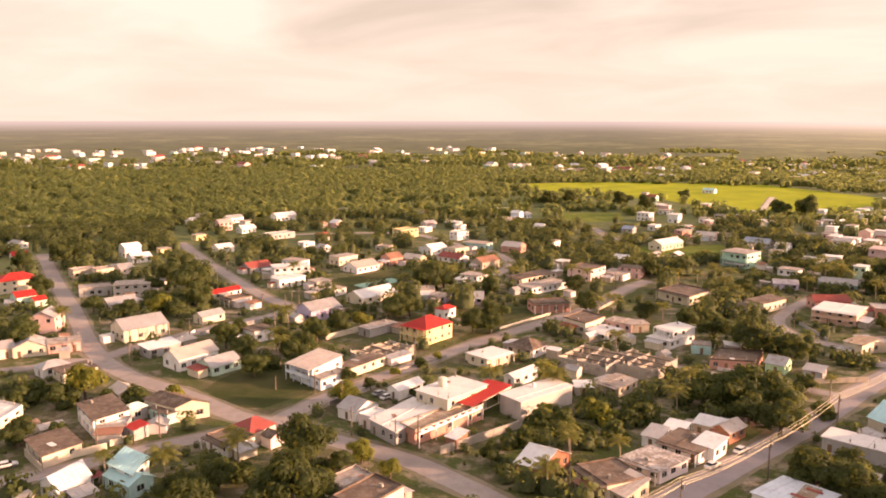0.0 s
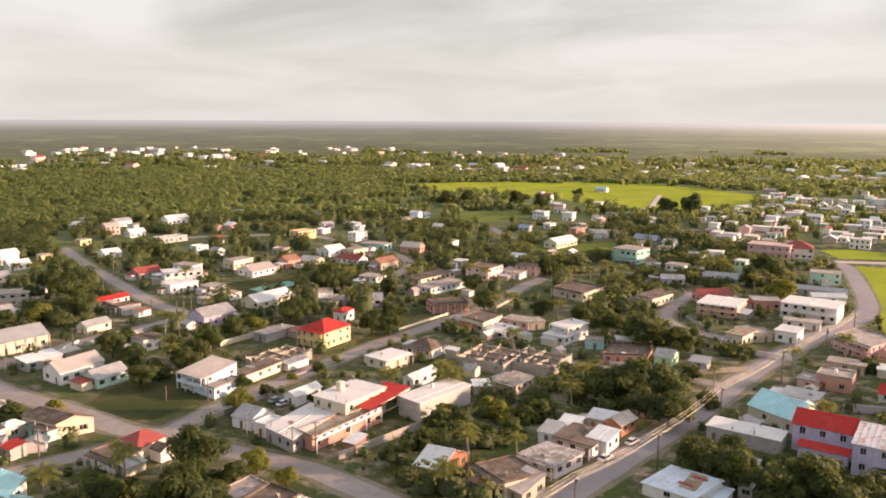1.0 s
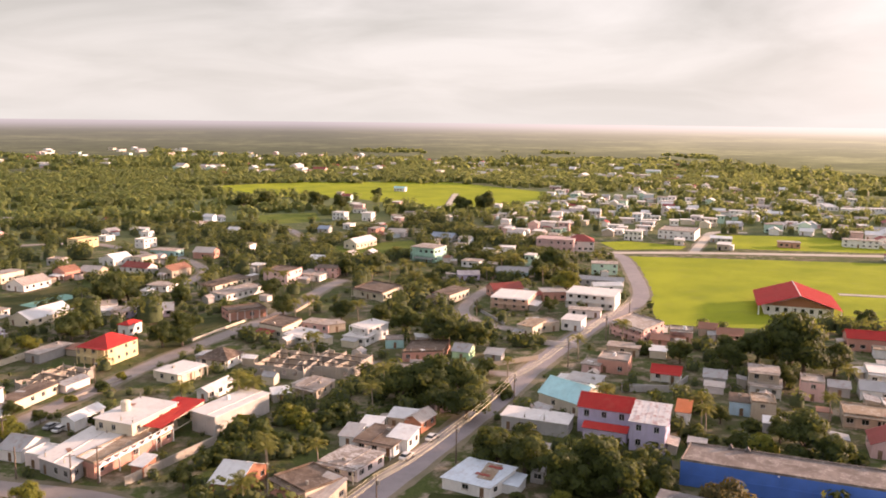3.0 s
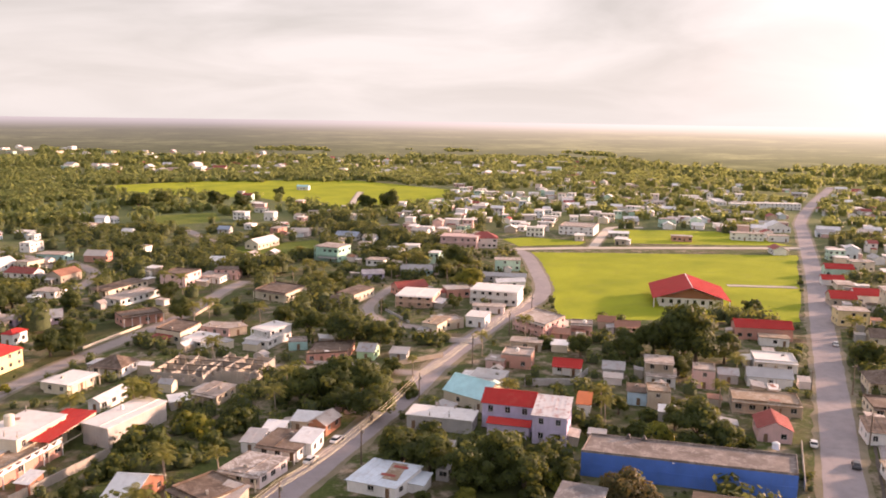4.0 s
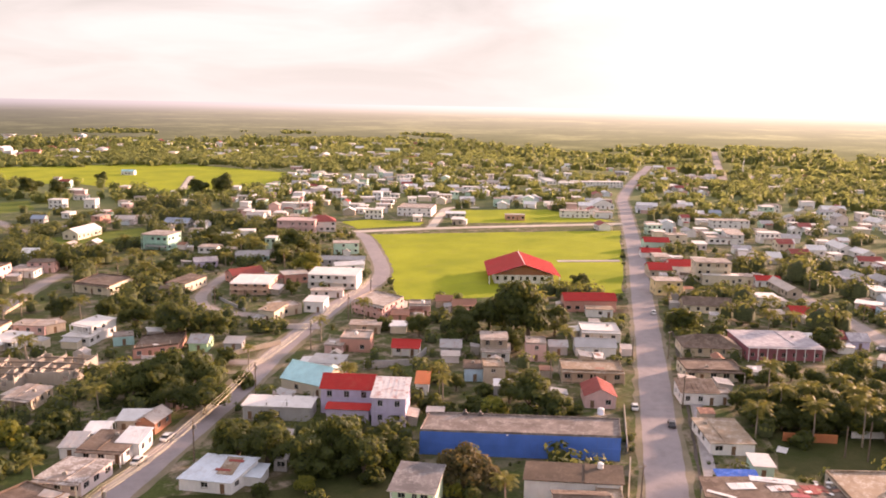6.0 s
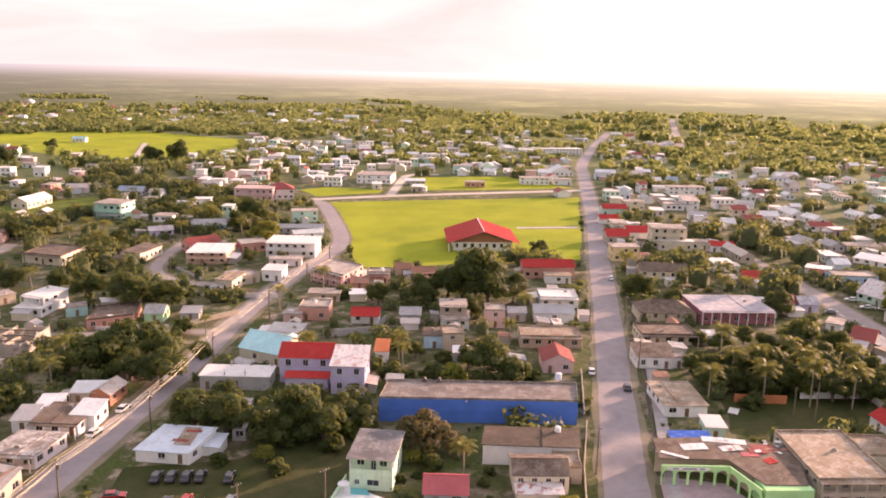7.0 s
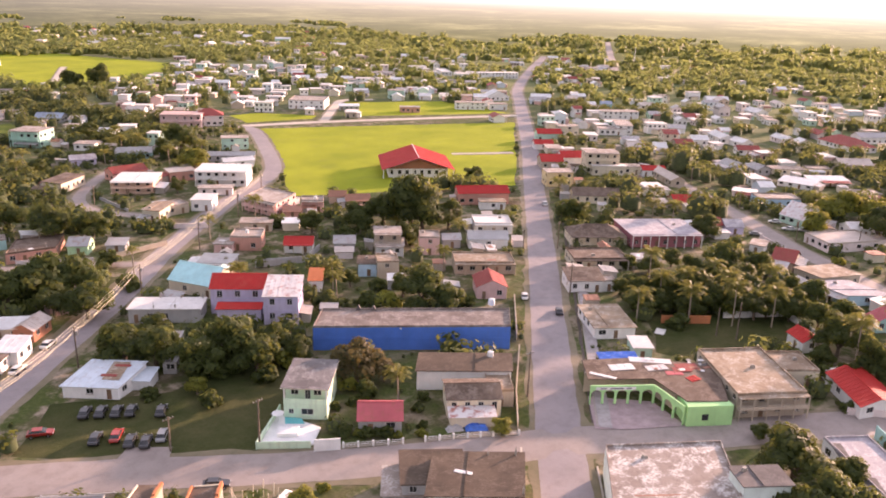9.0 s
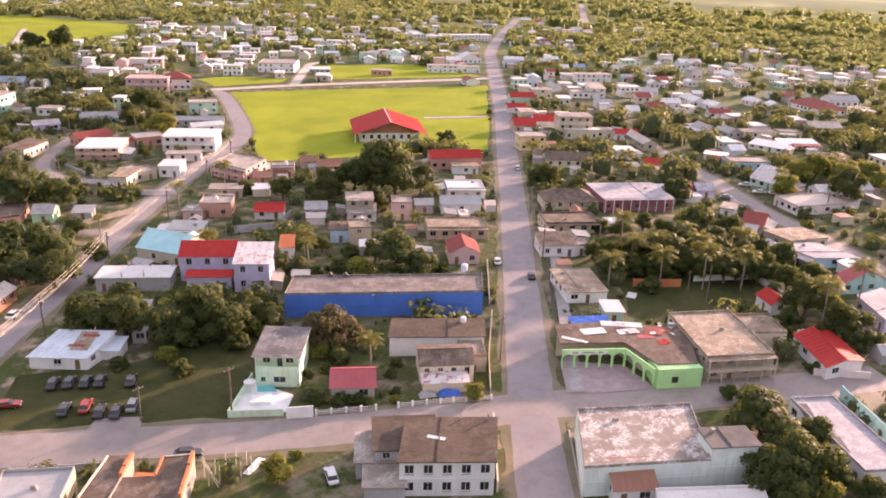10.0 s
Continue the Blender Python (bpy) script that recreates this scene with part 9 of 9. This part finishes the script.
for x, y, rot, w, d, z in rng.sample(FLATS, min(len(FLATS), 62)):
    a = radians(rot)
    u, v = rng.uniform(-0.34, 0.34) * w, rng.uniform(-0.34, 0.34) * d
    px, py = x + math.cos(a) * u - math.sin(a) * v, y + math.sin(a) * u + math.cos(a) * v
    what = rng.random()
    if what > 0.72:      # starter columns for a storey to come
        e = thing("column_stubs", x, y, rot, "row of short concrete columns with starter bars on a flat roof", "columns", "roof clutter", z)
        for k in range(rng.randrange(3, 6)):
            cx, cy = rng.choice((-0.46, -0.15, 0.15, 0.46)) * w, (-0.45 if k % 2 else 0.45) * d
            bm = bmesh.new()
            box(bm, cx - 0.12, cx + 0.12, cy - 0.12, cy + 0.12, 0.0, rng.uniform(0.5, 1.0))
            for sx in (-0.07, 0.07):
                for sy in (-0.07, 0.07):
                    tube(bm, (cx + sx, cy + sy, 0.4), (cx + sx * rng.uniform(0.6, 2.5), cy + sy, rng.uniform(1.2, 1.7)), 0.015, 0.015, 4)
            part("column", bm, M_CONC, e)
    if what < 0.12:
        water_tank(px, py, z, rng.uniform(0.45, 0.65), rng.uniform(0.8, 1.2), True)
    elif what < 0.65:
        e = thing("block_stack", px, py, rot + rng.uniform(-30, 30), "small stack of concrete blocks on a flat roof", "blocks", "roof clutter", z)
        for k in range(3):
            bm = bmesh.new()
            box(bm, -0.5 + 0.06 * k, 0.5 - 0.1 * k, -0.25, 0.25, 0.21 * k, 0.21 * k + 0.2)
            part("block", bm, M_CONC, e)
    else:
        roof_sheet(px, py, z, rot + rng.uniform(-25, 25), rng.uniform(1.2, 3.0), rng.uniform(0.7, 1.6), rng.choice(("roof_whitetin", "roof_whitetin", "roof_tin", "roof_rust")), "loose metal sheets lying on a flat roof")

# low yard walls and fences facing the dirt roads
rng = random.Random(55)
made = 0
for pts, hw in LANES[2:]:
    k = 3
    while k < len(pts) - 8 and made < 46:
        n = rng.randrange(4, 8)
        if k + n >= len(pts):
            break
        p, q = Vector((*pts[k], 0)), Vector((*pts[k + n], 0))
        k += n + rng.randrange(1, 5)
        if not (95 < p.length < 330) or (q - p).length < 6:
            continue
        t = (q - p).normalized()
        nrm = Vector((-t.y, t.x, 0)) * rng.choice((-1, 1)) * (hw + 2.0)
        p, q = p + nrm, q + nrm
        if all(free(*(p.lerp(q, f / 6)).xy, 0.3) for f in range(7)) and not any(math.hypot(p.x - qx, p.y - qy) < qr + 6 for qx, qy, qr in RESERVED):
            made += 1
            yard_wall(rng.choice((0.8, 1.0, 1.3)), rng.choice(("concrete", "tan", "grey", "cream", "pinkwhite")), [tuple(p.xy), tuple(q.xy)])

# coconut palms among the yards
rng = random.Random(91)
made = 0
for _ in range(900):
    if made >= 42:
        break
    x, y, r, a = sector(rng, 175, 430, -27, 74)
    if free(x, y, 1.6) and not any(math.hypot(x - qx, y - qy) < qr for qx, qy, qr in RESERVED) and not any(math.hypot(x - qx, y - qy) < 4 for qx, qy, qr in PLANTED):
        made += 1
        palm_tree(x, y, rng.uniform(3.0, 4.1), rng.uniform(5.5, 8.5))

# slim poles along the dirt roads
rng = random.Random(92)
for pts, hw in (LANES[5], LANES[6], LANES[9], LANES[12], LANES[14]):
    k = 4
    while k < len(pts) - 3:
        t = Vector((*(pts[k + 1] - pts[k]), 0)).normalized()
        px, py = pts[k][0] - t.y * (hw + 1.3), pts[k][1] + t.x * (hw + 1.3)
        k += rng.randrange(9, 13)
        if 130 < math.hypot(px, py) < 400 and free(px, py, 0.4, roads=False):
            pole(px, py, 7.0, rng.choice(("P", "P", "Q")))

# woods behind and around the town: thickets, clearings and crowns of every size
# open yards before the outlying houses, on the side of the town
YARDS = np.array([(x - 13 * x / math.hypot(x, y), y - 13 * y / math.hypot(x, y), max(w, d) / 2 + 5) for x, y, a, w, d in OUTLYING])
rng = random.Random(6)
spots = []
for _ in range(38000):
    x, y, r, a = sector(rng, 300, 1450, -33, 86)
    thick = noise.noise((x * 0.005, y * 0.005, 3.1)) + 0.6 * noise.noise((x * 0.016, y * 0.016, 7.7))
    dense = 0.72
    if any(a0 - 2 < a < a1 + 2 and r0 - 40 < r < r1 for a0, a1, r0, r1, n in FAR_QUARTERS[:10] if n > 40 and a0 > 10 and r0 < 900):
        dense = 0.3
    elif any(a0 < a < a1 and r0 < r < r1 for a0, a1, r0, r1, n in FAR_QUARTERS[4:7]):
        dense = 0.6
    elif r < 590 and a > -19 or r < 470:
        dense = 0.27
    elif a > 60:
        dense = 0.62
    if r > 850:
        dense *= max(0.0, 1 - (r - 850) / 650)
    if a > 42:      # thinning out towards the open plain in the east
        dense *= 1 - min(1.0, (a - 42) / 12) * max(0.0, min(1.0, (r - 820) / 360))
    if rng.random() > dense + thick * 0.75:
        continue
    s = rng.choice((1.8, 2.6, 3.4, 4.4, 5.6, 7.0)) * (1 + 0.2 * thick) * (1.0 if r < 430 else 1.25)
    tall = s * rng.uniform(1.1, 1.7) + 0.8
    if dense > 0.26 and r > 400:      # closed canopy: broad crowns of much the same height
        s = rng.uniform(3.2, 7.4)
        tall = 6.4 + 2.4 * noise.noise((x * 0.012, y * 0.012, 5.0)) + rng.uniform(-1.3, 1.6)
    if (np.hypot(YARDS[:, 0] - x, YARDS[:, 1] - y) < YARDS[:, 2] + s * 0.6).any():
        continue
    if free(x, y, s):
        spots.append((x, y, s, tall))
near_spots = [q for q in spots if math.hypot(q[0], q[1]) < 600]
far_spots = [q for q in spots if math.hypot(q[0], q[1]) >= 600]
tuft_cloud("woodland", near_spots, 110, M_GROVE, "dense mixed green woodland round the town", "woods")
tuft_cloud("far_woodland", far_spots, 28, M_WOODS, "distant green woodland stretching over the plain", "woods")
rng = random.Random(16)
spots = []
for _ in range(20000):
    x, y, r, a = sector(rng, 950, 1900, -33, 86)
    band = noise.noise((x * 0.0045, y * 0.0045, 11.3)) + 0.6 * noise.noise((x * 0.013, y * 0.013, 2.2))
    if band > -0.22 + (r - 950) / 1500 + 0.3 * max(0.0, min(1.0, (a - 35) / 20)) and rng.random() < 0.85:
        s = rng.uniform(4.0, 9.0)
        spots.append((x, y, s, s * rng.uniform(0.55, 0.8) + ground_height(r) * 1.2))
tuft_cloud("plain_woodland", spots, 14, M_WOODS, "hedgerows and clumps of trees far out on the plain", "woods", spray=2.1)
# trees and bushes in the yards, in uneven thickets
rng = random.Random(8)
spots = []
for _ in range(22000):
    x, y, r, a = sector(rng, 80, 460, -32, 88)
    wild = noise.noise((x * 0.022, y * 0.022, 9.0)) + 0.5 * noise.noise((x * 0.07, y * 0.07, 4.0))
    if rng.random() > 0.30 + 1.1 * wild:
        continue
    s = rng.choice((0.45, 0.6, 0.8, 1.0, 1.3, 1.7, 2.3, 2.9)) * (1.0 + 0.5 * max(0.0, wild))
    if free(x, y, s + 0.2):
        spots.append((x, y, s, s * rng.uniform(1.0, 1.7)))
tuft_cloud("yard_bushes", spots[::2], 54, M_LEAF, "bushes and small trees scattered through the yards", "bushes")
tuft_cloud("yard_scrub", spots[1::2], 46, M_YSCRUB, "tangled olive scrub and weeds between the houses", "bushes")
